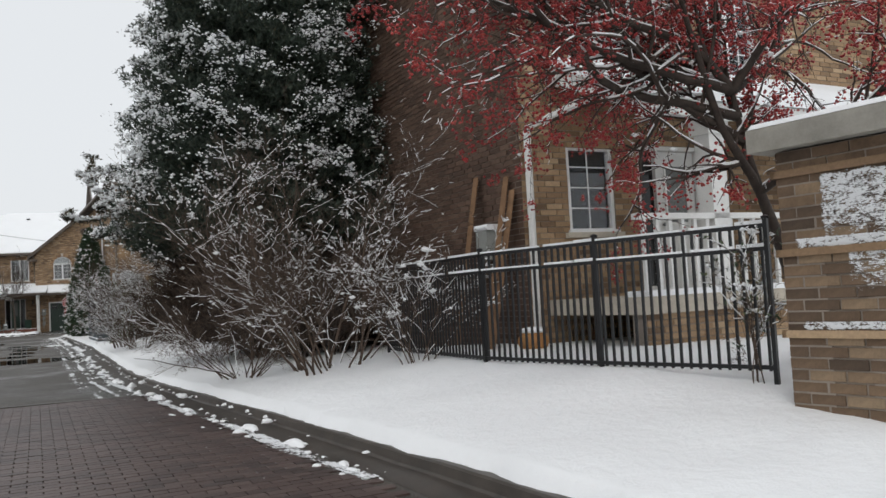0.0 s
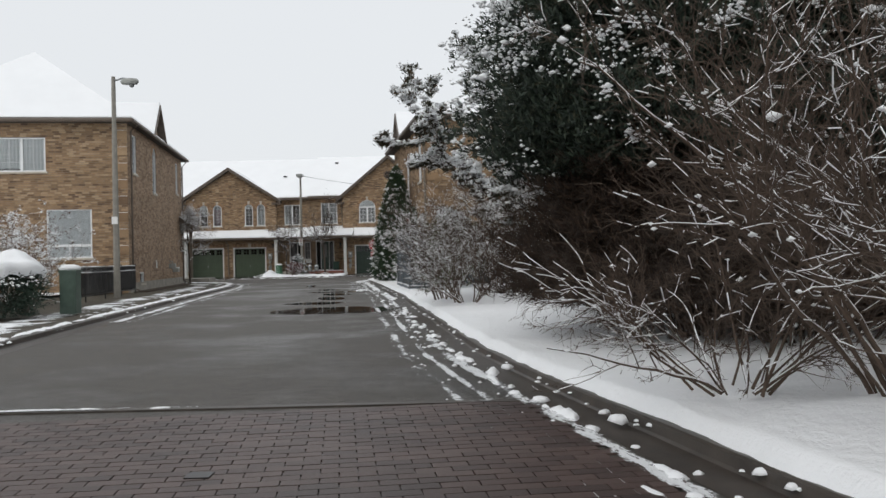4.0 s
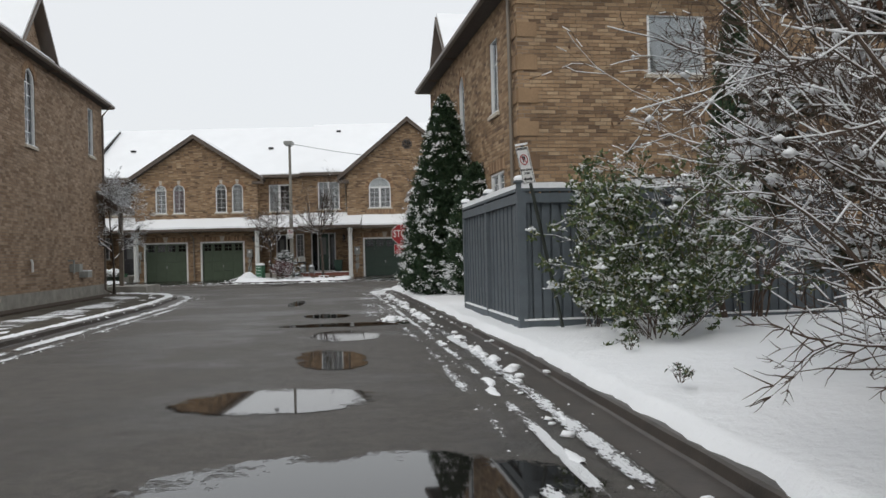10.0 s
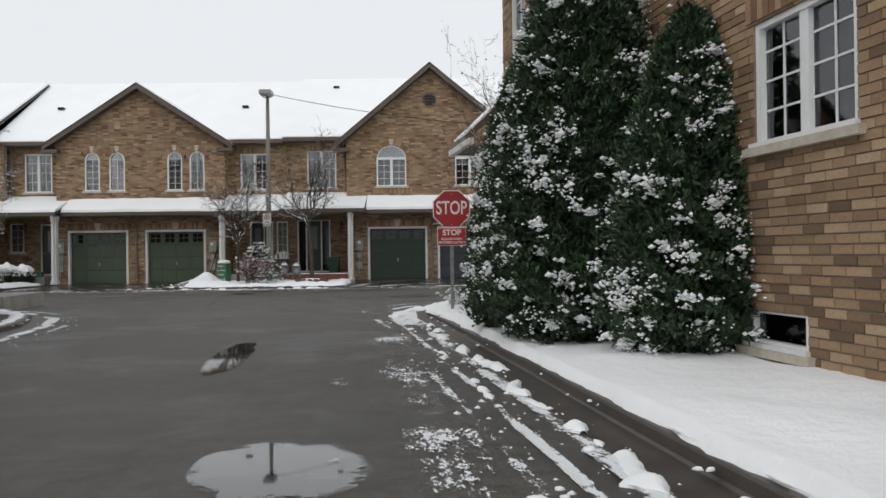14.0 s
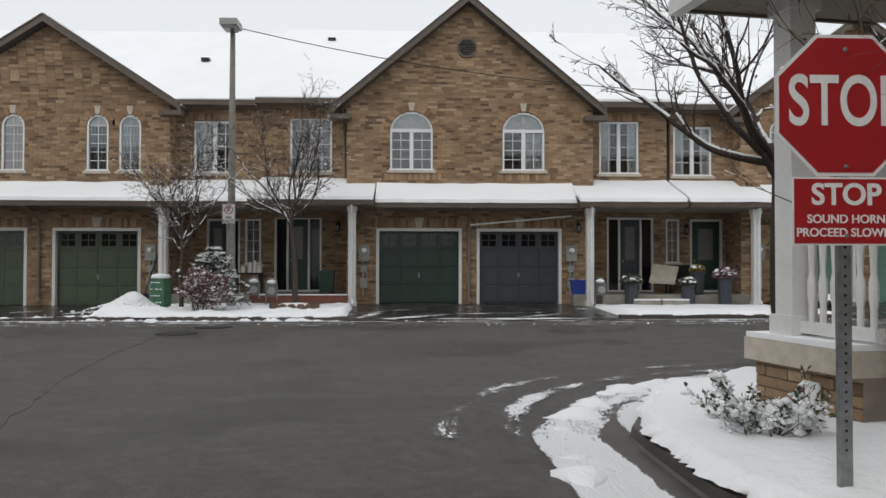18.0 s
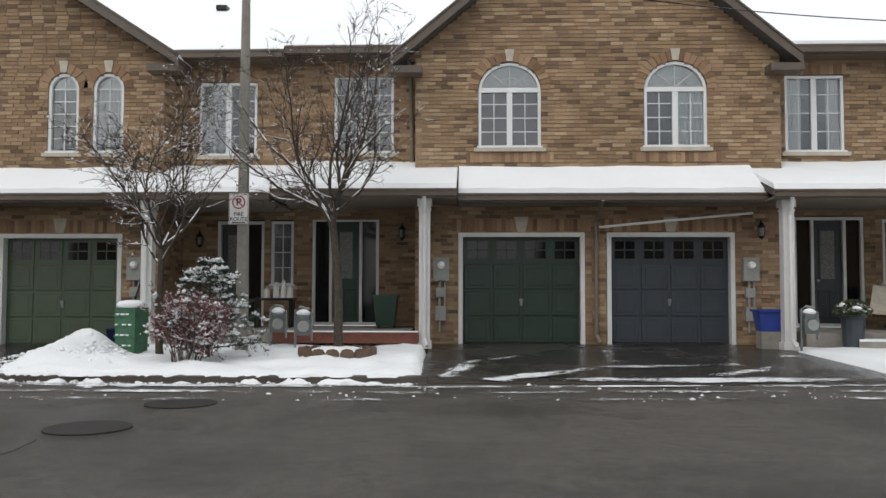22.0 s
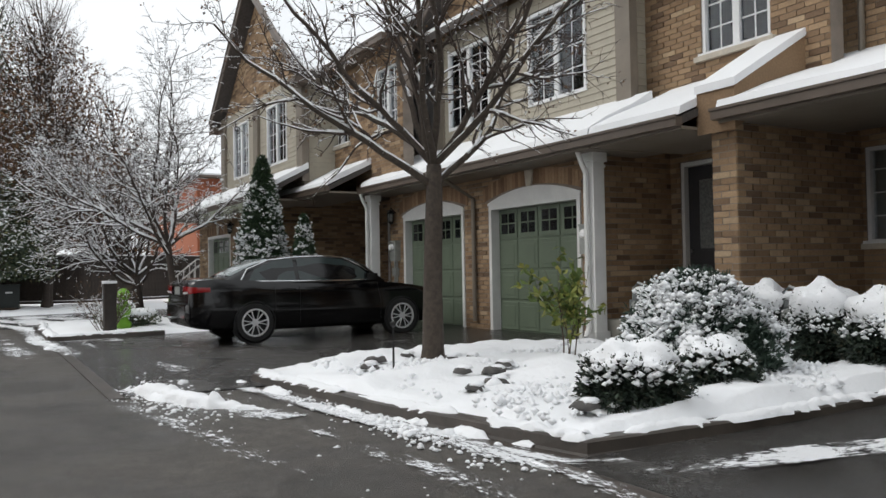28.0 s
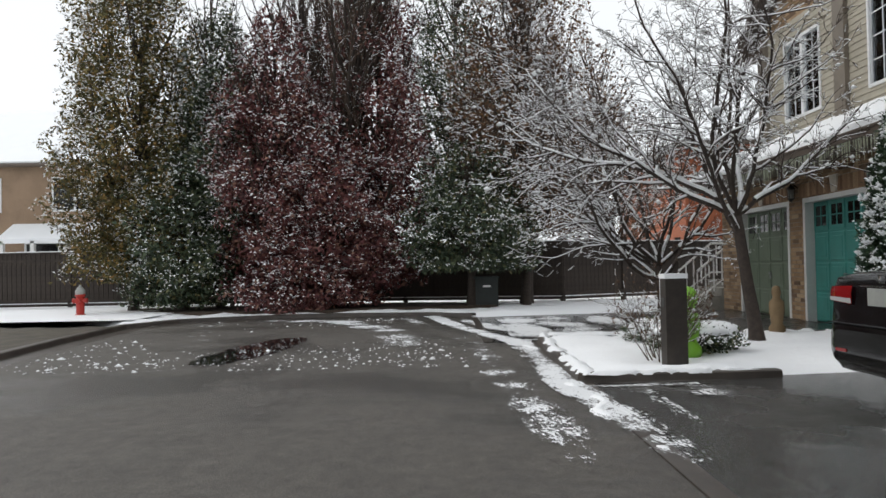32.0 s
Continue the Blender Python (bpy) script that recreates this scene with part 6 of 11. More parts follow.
s.box(0.35, 6.9, -1.92, -1.55, 1.052, 1.12)
part("porch_snow", s, SNOW, house)
s = Shape(F1S)
s.box(0.4, 6.9, -1.75, -1.64, 1.95, 2.02)
rail = part("porch_railing", s, WHITE, house)
for k in range(30):
    s = Shape(F1S)
    s.box(0.5 + k * 0.2, 0.55 + k * 0.2, -1.72, -1.67, 1.1, 1.95)
    part("baluster", s, WHITE, rail)
s = Shape(F1W)
s.box(13.65, 13.95, -0.25, 0, 1.65, 2.05)
ubox = part("utility_box", s, GREY_BOX, house, "grey utility box on the wall under a cap of snow")
s = Shape(F1W)
s.chamfered(13.62, 13.98, -0.28, 0.0, 2.052, 2.13, 0.03)
part("box_snow", s, SNOW, ubox)
for a, tilt, top in ((13.35, 0.28, 2.85), (14.15, 0.22, 2.75), (14.28, 0.3, 2.55)):
    s = Shape(F1W)
    s.sheet((a, -0.06, top), (a + 0.13, -0.06, top), (a + 0.13 + tilt * 0.2, -0.55, 0.45), (a + tilt * 0.2, -0.55, 0.45), 0.05)
    plank = part("leaning_board", s, FENCE_TAN)
    tagged(plank, "brown wooden board leaning against the brick wall", "board", "leaning boards")

# ---- plants ----


def fast_part(name, V, F, material, parent=None, label="", smooth=False, kind=""):
    """A mesh from arrays whose faces all have the same number of corners."""
    V, F = np.asarray(V, dtype=np.float32), np.asarray(F, dtype=np.int32)
    me = bpy.data.meshes.new(name)
    k = F.shape[1]
    me.vertices.add(len(V))
    me.vertices.foreach_set("co", V.ravel())
    me.loops.add(F.size)
    me.loops.foreach_set("vertex_index", F.ravel())
    me.polygons.add(len(F))
    me.polygons.foreach_set("loop_start", np.arange(0, F.size, k, dtype=np.int32))
    if smooth:
        me.polygons.foreach_set("use_smooth", np.ones(len(F), dtype=bool))
    me.materials.append(material)
    me.update(calc_edges=True)
    ob = new(name, me)
    if parent is not None:
        ob.parent = parent
        ob.matrix_parent_inverse = parent.matrix_world.inverted()
    if label or kind:
        tagged(ob, label=label, kind=kind)
    return ob


def unit(a):
    return a / np.maximum(1e-9, np.linalg.norm(a, axis=-1, keepdims=True))


def tubes(segs, sides):
    """Tapered tubes for rows of (p0, p1, r0, r1)."""
    P0 = np.array([s[0] for s in segs])
    P1 = np.array([s[1] for s in segs])
    R0 = np.array([s[2] for s in segs])[:, None]
    R1 = np.array([s[3] for s in segs])[:, None]
    D = unit(P1 - P0)
    ref = np.where(np.abs(D[:, 2:3]) > 0.9, np.array([[1.0, 0.1, 0]]), np.array([[0.1, 0.2, 1.0]]))
    U = unit(np.cross(D, ref))
    W = np.cross(D, U)
    n, ring0, ring1 = len(segs), [], []
    for k in range(sides):
        a = 2 * math.pi * k / sides
        o = math.cos(a) * U + math.sin(a) * W
        ring0.append(P0 + o * R0)
        ring1.append(P1 + o * R1)
    V = np.stack(ring0 + ring1, 1).reshape(-1, 3)
    base = (np.arange(n) * 2 * sides)[:, None]
    F = np.concatenate([base + np.array([[k, (k + 1) % sides, sides + (k + 1) % sides, sides + k]]) for k in range(sides)], 0)
    return V, F


def leaves(rng, P, D, long, wide):
    """Small pointed blades at P along D."""
    n = len(P)
    D = unit(D)
    S = unit(np.cross(D, rng.normal(size=(n, 3))))
    L = (long * rng.uniform(0.6, 1.3, n))[:, None]
    W = (wide * rng.uniform(0.6, 1.3, n))[:, None]
    N = np.cross(D, S) * W * 0.25
    V = np.stack([P, P + D * L * 0.5 + S * W * 0.5 + N, P + D * L, P + D * L * 0.5 - S * W * 0.5 + N], 1).reshape(-1, 3)
    return V, np.arange(n * 4).reshape(n, 4)


def lumps(rng, P, size, flat=0.55):
    """Small rounded clots of snow."""
    n = len(P)
    size = np.asarray(size) * np.ones(n)
    a = rng.uniform(0, 6.28, n)
    low, high = [], []
    for k in range(6):
        t = a + k * math.pi / 3
        r = size * rng.uniform(0.75, 1.2, n)
        low.append(P + np.stack([np.cos(t) * r, np.sin(t) * r, rng.uniform(-0.2, 0.05, n) * size], 1))
        r = r * rng.uniform(0.6, 0.8, n)
        high.append(P + np.stack([np.cos(t) * r, np.sin(t) * r, size * flat * rng.uniform(0.6, 0.85, n)], 1))
    top = P + np.stack([rng.uniform(-0.2, 0.2, n) * size, rng.uniform(-0.2, 0.2, n) * size, size * flat], 1)
    bot = P - np.array([0, 0, 1.0]) * (size * flat * 0.5)[:, None]
    V = np.stack(low + high + [top, bot], 1).reshape(-1, 3)
    base = (np.arange(n) * 14)[:, None]
    tri = []
    for k in range(6):
        j = (k + 1) % 6
        tri += [(k, j, 6 + j), (k, 6 + j, 6 + k), (6 + k, 6 + j, 12), (j, k, 13)]
    F = np.concatenate([base + np.array([q]) for q in tri], 0)
    return V, F


def beads(rng, P, size, flat=0.7):
    """Tiny clots: five sides, a top and a foot."""
    n = len(P)
    size = np.asarray(size) * np.ones(n)
    a = rng.uniform(0, 6.28, n)
    out = []
    for k in range(5):
        t = a + k * 2 * math.pi / 5
        r = size * rng.uniform(0.7, 1.25, n)
        out.append(P + np.stack([np.cos(t) * r, np.sin(t) * r, rng.uniform(-0.15, 0.15, n) * size], 1))
    top = P + np.stack([rng.uniform(-0.2, 0.2, n) * size, rng.uniform(-0.2, 0.2, n) * size, size * flat], 1)
    bot = P - np.array([0, 0, 1.0]) * (size * flat * 0.8)[:, None]
    V = np.stack(out + [top, bot], 1).reshape(-1, 3)
    base = (np.arange(n) * 7)[:, None]
    F = np.concatenate([base + np.array([[k, (k + 1) % 5, 5]]) for k in range(5)] + [base + np.array([[(k + 1) % 5, k, 6]]) for k in range(5)], 0)
    return V, F


def snow_clots(rng, C, O, reach, per, size, parent, label=""):
    """Patches of snow, each a cluster of tiny clots hung about a centre on the foliage."""
    n = len(C)
    many_per = np.maximum(2, rng.poisson(per * rng.gamma(2.0, 0.5, n)))
    idx = np.repeat(np.arange(n), many_per)
    k = len(idx)
    span = (reach * rng.uniform(0.5, 1.3, n))[idx][:, None]
    off = rng.normal(size=(k, 3)) * np.array([1, 1, 0.55]) * span
    inward = np.minimum(0, np.sum(off * O[idx], 1, keepdims=True))
    P = C[idx] + off - inward * O[idx] * 0.7
    V, F = beads(rng, P, size * rng.gamma(3.0, 0.33, k) + 0.004)
    return fast_part("snow", V, F, SNOW, parent, label, smooth=True, kind="stuff")


def grow(rng, segs, p, d, length, radius, level, conf):
    """One limb and all that springs from it."""
    n = max(3, int(length / conf["step"][min(level, len(conf["step"]) - 1)]))
    step = length / n
    p, d = np.array(p, float), unit(np.array(d, float))
    pts = [p]
    for i in range(n):
        d = unit(d + rng.normal(size=3) * conf["wander"][min(level, len(conf["wander"]) - 1)] + np.array([0, 0, conf["lift"][min(level, len(conf["lift"]) - 1)]]))
        q = p + d * step
        r0, r1 = radius * (1 - 0.75 * i / n), radius * (1 - 0.75 * (i + 1) / n)
        segs.append((p, q, r0, r1, level))
        f = (i + 1) / n
        if level < conf["levels"] and f > conf["bare"][min(level, len(conf["bare"]) - 1)]:
            for _ in range(rng.poisson(conf["kids"][min(level, len(conf["kids"]) - 1)] / n / max(0.1, 1 - conf["bare"][min(level, len(conf["bare"]) - 1)]))):
                side = unit(np.cross(d, rng.normal(size=3)))
                an = radians(rng.uniform(*conf["angle"]))
                dd = d * math.cos(an) + side * math.sin(an)
                grow(rng, segs, q, dd, length * conf["ratio"] * rng.uniform(0.6, 1.1) * (1.25 - 0.6 * f), max(conf["thin"], r1 * 0.62), level + 1, conf)
        p = q
    return segs


def trunk_skin(segs, sides=10):
    """One closed skin along the trunk's pieces."""
    pts = [segs[0][0]] + [q[1] for q in segs]
    rad = [segs[0][2] * 1.25] + [q[3] for q in segs]
    sh = Shape()
    vs, fs = [], []
    for i, p in enumerate(pts):
        d = unit(pts[min(i + 1, len(pts) - 1)] - pts[max(i - 1, 0)])
        u = unit(np.cross(d, np.array([0.9, 0.3, 0.1])))
        w = np.cross(d, u)
        for k in range(sides):
            a = 2 * math.pi * k / sides
            vs.append(tuple(p + rad[i] * (1 + 0.06 * math.sin(k * 2.1 + i)) * (math.cos(a) * u + math.sin(a) * w)))
    for i in range(len(pts) - 1):
        for k in range(sides):
            j = (k + 1) % sides
            fs.append((i * sides + k, i * sides + j, (i + 1) * sides + j, (i + 1) * sides + k))
    fs.append(tuple(range((len(pts) - 1) * sides, len(pts) * sides)))
    sh.add(vs, fs)
    return sh


def wood(parent, segs, bark, twig, rng, snow=0.6, thick=1.0, single=False):
    """Trunk, branches and twigs as meshes of their own, with snow on their upper sides."""
    if single:
        part("trunk", trunk_skin([s for s in segs if s[4] == 0]), bark, parent, smooth=True)
        rows = (("branch", lambda l: l == 1, 5, bark), ("twig", lambda l: l > 1, 3, twig))
    else:
        rows = (("stem", lambda l: l == 0, 6, bark), ("branch", lambda l: l == 1, 4, twig), ("twig", lambda l: l > 1, 3, twig))
    for nm, test, sides, mat in rows:
        some = [s for s in segs if test(s[4])]
        if some:
            V, F = tubes(some, sides)
            fast_part(nm, V, F, mat, parent, smooth=sides > 3, kind="stuff")
    if snow:
        M = np.array([(s[0] + s[1]) / 2 for s in segs])
        patch = noise_field(M, 1.3) * 0.35 + noise_field(M, 5.0) * 0.25 + rng.normal(size=len(M)) * 0.6 - np.array([0.9 * min(s[4], 3) for s in segs])
        limit = np.quantile(patch, 1 - snow)
        up, spots = [], []
        for (p0, p1, r0, r1, l), v in zip(segs, patch):
            d = p1 - p0
            flatness = 1 - abs(d[2]) / max(1e-6, np.linalg.norm(d))
            if v > limit and flatness > 0.12 and rng.random() < 0.35 + 1.2 * flatness:
                a, b = max(0.0034, min(r0 * 0.8, 0.026)) * thick, max(0.003, min(r1 * 0.8, 0.022)) * thick
                up.append((p0 + np.array([0, 0, r0 * 0.5 + a * 0.5]), p1 + np.array([0, 0, r1 * 0.5 + b * 0.5]), a, b))
                if rng.random() < 0.1:
                    spots.append(p1 + np.array([0, 0, r1]))
        if up:
            V, F = tubes(up, 4)
            fast_part("snow", V, F, SNOW, parent, "fresh snow lying along the branches", smooth=True, kind="stuff")
        if spots:
            V, F = beads(rng, np.array(spots), 0.014 * thick * rng.gamma(3, 0.33, len(spots)) + 0.004)
            fast_part("snow_clot", V, F, SNOW, parent, smooth=True, kind="stuff")


def leaf_material(name, stops, rough=0.6):
    return many(name, stops, rough, "island", 0.0, 25.0, 0.2, 0.8)


CEDAR = leaf_material("cedar_foliage", [(0.0, (0.014, 0.030, 0.015)), (0.5, (0.034, 0.075, 0.034)), (0.85, (0.06, 0.115, 0.05)), (1.0, (0.11, 0.14, 0.06))])
JUNIPER = leaf_material("juniper_foliage", [(0.0, (0.012, 0.020, 0.014)), (0.5, (0.03, 0.05, 0.034)), (0.9, (0.06, 0.085, 0.055)), (1.0, (0.095, 0.085, 0.05))])
SPRUCE = leaf_material("spruce_foliage", [(0.0, (0.016, 0.035, 0.024)), (0.6, (0.041, 0.074, 0.051)), (1.0, (0.081, 0.121, 0.088))])
PINE_LEAF = leaf_material("rusty_conifer_foliage", [(0.0, (0.024, 0.031, 0.019)), (0.5, (0.048, 0.054, 0.031)), (0.8, (0.096, 0.072, 0.036)), (1.0, (0.156, 0.090, 0.048))])
RED_LEAF = leaf_material("wine_red_leaf", [(0.0, (0.05, 0.012, 0.014)), (0.4, (0.15, 0.04, 0.042)), (0.75, (0.24, 0.085, 0.075)), (1.0, (0.36, 0.2, 0.14))])
GREEN_LEAF = leaf_material("dull_green_leaf", [(0.0, (0.024, 0.042, 0.024)), (0.5, (0.065, 0.098, 0.05)), (0.85, (0.12, 0.15, 0.07)), (1.0, (0.23, 0.2, 0.08))])
BUSH_RED = leaf_material("dusky_red_leaf", [(0.0, (0.07, 0.018, 0.022)), (0.5, (0.17, 0.045, 0.05)), (1.0, (0.3, 0.11, 0.11))])
YELLOW_LEAF = leaf_material("olive_yellow_leaf", [(0.0, (0.05, 0.06, 0.02)), (0.5, (0.11, 0.12, 0.035)), (1.0, (0.22, 0.17, 0.06))])
OLIVE_LEAF = leaf_material("warm_olive_leaf", [(0.0, (0.035, 0.04, 0.012)), (0.45, (0.12, 0.105, 0.024)), (0.8, (0.22, 0.155, 0.036)), (1.0, (0.34, 0.19, 0.05))])
FRESH_LEAF = leaf_material("yellow_green_leaf", [(0.0, (0.08, 0.13, 0.03)), (0.5, (0.17, 0.24, 0.05)), (1.0, (0.36, 0.34, 0.08))])
BROWN_LEAF = leaf_material("russet_dry_leaf", [(0.0, (0.075, 0.037, 0.022)), (0.6, (0.163, 0.081, 0.037)), (1.0, (0.275, 0.150, 0.062))])
BERRY = leaf_material("red_berry", [(0.0, (0.24, 0.014, 0.016)), (0.6, (0.42, 0.03, 0.03)), (1.0, (0.55, 0.09, 0.07))], 0.35)


def cedar(at, height, radius, seed, label, fronds=26000, snow=420, material=CEDAR, lean=(0, 0), power=0.75, blunt=0.05, name="cedar_tree", category="tree", group="", long=0.10, wide=0.034, lump=0.017, base_lift=0.05, reach=0.055, per=13, foot=0.62, bare_below=-1.0, even=False):
    """A dense cone of upright sprays with snow caught on it."""
    rng = np.random.default_rng(seed)
    t = thing(name, at, label, category, group)
    A = np.array(at)

    def shell(n, lo, hi):
        h = rng.beta(1.05, 1.45, n)
        a = rng.uniform(0, 2 * math.pi, n)
        prof = radius * (np.power(1 - h, power) * (1 - blunt) + blunt * np.sqrt(np.maximum(0, 1 - h))) * np.minimum(1, foot + h * 5)
        bumpy = 1 + 0.13 * np.sin(a * 5 + h * 23 + seed) * np.sin(h * 31 + a * 2) + 0.10 * np.sin(a * 11 + h * 57) + 0.07 * np.sin(a * 17 - h * 83)
        r = prof * bumpy * rng.uniform(lo, hi, n)
        z = base_lift + h * (height - base_lift)
        P = np.stack([np.cos(a) * r + lean[0] * h, np.sin(a) * r + lean[1] * h, z], 1) + A
        O = np.stack([np.cos(a), np.sin(a), np.zeros(n)], 1)
        return P, O, h
    # Sprays: each a tuft of narrow blades fanned out from one point.
    tufts = fronds // 7
    P, O, h = shell(tufts, 0.62, 1.0)
    C = np.repeat(P, 9, 0)
    OO = np.repeat(O, 9, 0)
    n = len(C)
    D = OO * rng.uniform(0.2, 0.9, (n, 1)) + np.array([0, 0, 1.0]) * rng.uniform(0.1, 1.0, (n, 1)) + rng.normal(size=(n, 3)) * 0.45
    V, F = leaves(rng, C + rng.normal(size=C.shape) * 0.02, D, long, wide)
    fast_part("crown", V, F, material, t, kind="stuff")
    # Denser inner sprays close the crown.
    P, O, h = shell(fronds // 2, 0.3, 0.88)
    D = O * 0.6 + np.array([0, 0, 0.6]) + rng.normal(size=(len(P), 3)) * 0.7
    V, F = leaves(rng, P, D, long * 1.15, wide * 1.9)
    fast_part("inner_sprays", V, F, material, t, kind="stuff")
    low, mid, tip = A + np.array([0, 0, -0.1]), A + np.array([lean[0] * 0.5, lean[1] * 0.5, height * 0.5]), A + np.array([lean[0], lean[1], height * 0.95])
    part("trunk", trunk_skin([(low, mid, radius * 0.09, radius * 0.06), (mid, tip, radius * 0.06, 0.01)]), BARK_DARK, t, smooth=True)
    if snow:
        P, O, h = shell(snow, 0.95, 1.04)
        keep = (noise_field(P, 2.2) + rng.normal(size=len(P)) * 0.4) > -0.3
        if even:
            keep = noise_field(P, 2.6) + rng.normal(size=len(P)) * 0.6 > -0.4
        keep &= (P[:, 2] > bare_below) | (rng.random(len(P)) < 0.22)
        snow_clots(rng, P[keep], O[keep], reach, per, lump, t, "clots of snow caught in the foliage")
    return t


def noise_field(P, s):
    return np.sin(P[:, 0] * s * 1.7 + np.cos(P[:, 1] * s)) * np.sin(P[:, 1] * s * 1.3 + 1.1) + np.sin(P[:, 2] * s * 2.1 + P[:, 0] * s) * 0.6


SHRUB = dict(levels=3, step=(0.14, 0.10, 0.07, 0.05), wander=(0.10, 0.15, 0.2, 0.25), lift=(0.03, 0.03, 0.03, 0.0), bare=(0.22, 0.15, 0.1), kids=(6.5, 4.0, 2.2), angle=(20, 55), ratio=0.5, thin=0.0026)


def bare_shrub(at, height, spread, stems, seed, label, conf=SHRUB, snow=0.4, radius=0.015, patch=0.5, leafy=None, name="bare_shrub", twig=TWIG, tilt=(0, 0), leaf_n=0, leaf_long=0.05, thick=1.0, clots=0):
    rng = np.random.default_rng(seed)
    t = thing(name, at, label, "shrub")
    segs = []
    for k in range(stems):
        a = rng.uniform(0, 2 * math.pi)
        o = patch * math.sqrt(rng.uniform(0, 1)) * 0.6
        p = np.array(at) + np.array([math.cos(a) * o, math.sin(a) * o, -0.05])
        out = spread * math.sqrt(rng.uniform(0.02, 1.0))
        a2 = a + rng.normal() * 0.5
        d = np.array([math.cos(a2) * out + tilt[0], math.sin(a2) * out + tilt[1], 1.0])
        grow(rng, segs, p, d, height * rng.uniform(0.65, 1.1), radius * rng.uniform(0.6, 1.3), 0, conf)
    wood(t, segs, twig, twig, rng, snow, thick)
    ends = np.array([s[1] for s in segs if s[4] >= 1])
    if leafy is not None:
        pick = ends[rng.integers(0, len(ends), leaf_n)]
        V, F = leaves(rng, pick, rng.normal(size=(leaf_n, 3)), leaf_long, leaf_long * 0.5)
        fast_part("foliage", V, F, leafy, t, kind="stuff")
    if clots:
        C = ends[rng.integers(0, len(ends), clots)]
        snow_clots(rng, C, np.tile(np.array([0, 0, 1.0]), (clots, 1)), 0.03, 6, 0.014, t, "clots of snow on the twigs")
    return t, segs, rng


TREE = dict(levels=4, step=(0.22, 0.18, 0.13, 0.1, 0.07), wander=(0.03, 0.09, 0.14, 0.2, 0.25), lift=(0.03, 0.06, 0.05, 0.03, 0.02), bare=(0.42, 0.22, 0.12, 0.1), kids=(9, 6, 4, 2.2), angle=(28, 58), ratio=0.55, thin=0.0032)


def bare_tree(at, height, seed, label, conf=TREE, radius=0.06, snow=0.45, bark=BARK, twig=TWIG_DARK, lean=(0, 0), name="bare_tree", group="", thick=1.0):
    rng = np.random.default_rng(seed)
    t = thing(name, at, label, "tree", group)
    segs = grow(rng, [], np.array(at) - np.array([0, 0, 0.08]), np.array([lean[0], lean[1], 1.0]), height, radius, 0, conf)
    wood(t, segs, bark, twig, rng, snow, thick, True)
    return t, segs, rng


def crowned_tree(at, height, radius, seed, label, leaf, count, snow=1500, name="tree", shape=(0.5, 0.9), low=0.12, long=0.085, wide=0.05, group="", conf=None, snow_size=0.035):
    """A leafy tree: trunk, limbs and many leaves in clumps about the limbs' ends, with snow on them."""
    rng = np.random.default_rng(seed)
    t = thing(name, at, label, "tree", group)
    c = dict(levels=2, step=(0.4, 0.3, 0.2), wander=(0.02, 0.09, 0.15), lift=(0.05, 0.16, 0.12), bare=(0.1, 0.2, 0.1), kids=(34, 5), angle=(28, 52), ratio=0.36, thin=0.006) if conf is None else conf
    segs = grow(rng, [], np.array(at), np.array([rng.normal() * 0.03, rng.normal() * 0.03, 1.0]), height, radius * 0.055 + 0.03, 0, c)
    wood(t, segs, BARK_DARK, TWIG_DARK, rng, 0.12, 1.0, True)
    A = np.array(at)
    n = count
    h = rng.beta(shape[0] * 2.6, shape[1] * 2.4, n)
    a = rng.uniform(0, 2 * math.pi, n)
    lobes = 1 + 0.22 * np.sin(a * 3 + h * 9 + seed) + 0.17 * np.sin(a * 7 - h * 21 + seed * 2) + 0.12 * np.sin(h * 47 + a * 5)
    prof = np.power(np.maximum(0, 1 - np.abs(h - 0.33) / 0.70), 0.5)
    depth = np.sqrt(rng.uniform(0.12, 1.0, n))
    r = radius * prof * lobes * depth
    P = A + np.stack([np.cos(a) * r, np.sin(a) * r, low * height + h * height * (1.04 - low)], 1)
    keep = (noise_field(P, 1.6 + 0.1 * (seed % 5)) + rng.normal(size=n) * 0.5) > -0.55
    P, outer = P[keep], P[keep & (depth > 0.78)]
    V, F = leaves(rng, P, rng.normal(size=P.shape) + np.array([0, 0, -0.35]), long, wide)
    fast_part("crown", V, F, leaf, t, kind="stuff")
    if snow:
        Q = outer[rng.integers(0, len(outer), snow * 2)]
        Q = Q + np.array([0, 0, 0.03]) + unit((Q - A) * np.array([1, 1, 0.0])) * 0.05
        Q = Q[(Q[:, 2] - A[2]) / height + rng.normal(size=len(Q)) * 0.3 + 0.35 * noise_field(Q, 2.3) > 0.28]
        V, F = leaves(rng, Q, rng.normal(size=Q.shape) * np.array([1, 1, 0.35]), snow_size * 2.6, snow_size * 1.15)
        fast_part("snow", V, F, SNOW, t, "patches of snow on the leaves", kind="stuff")
    return t


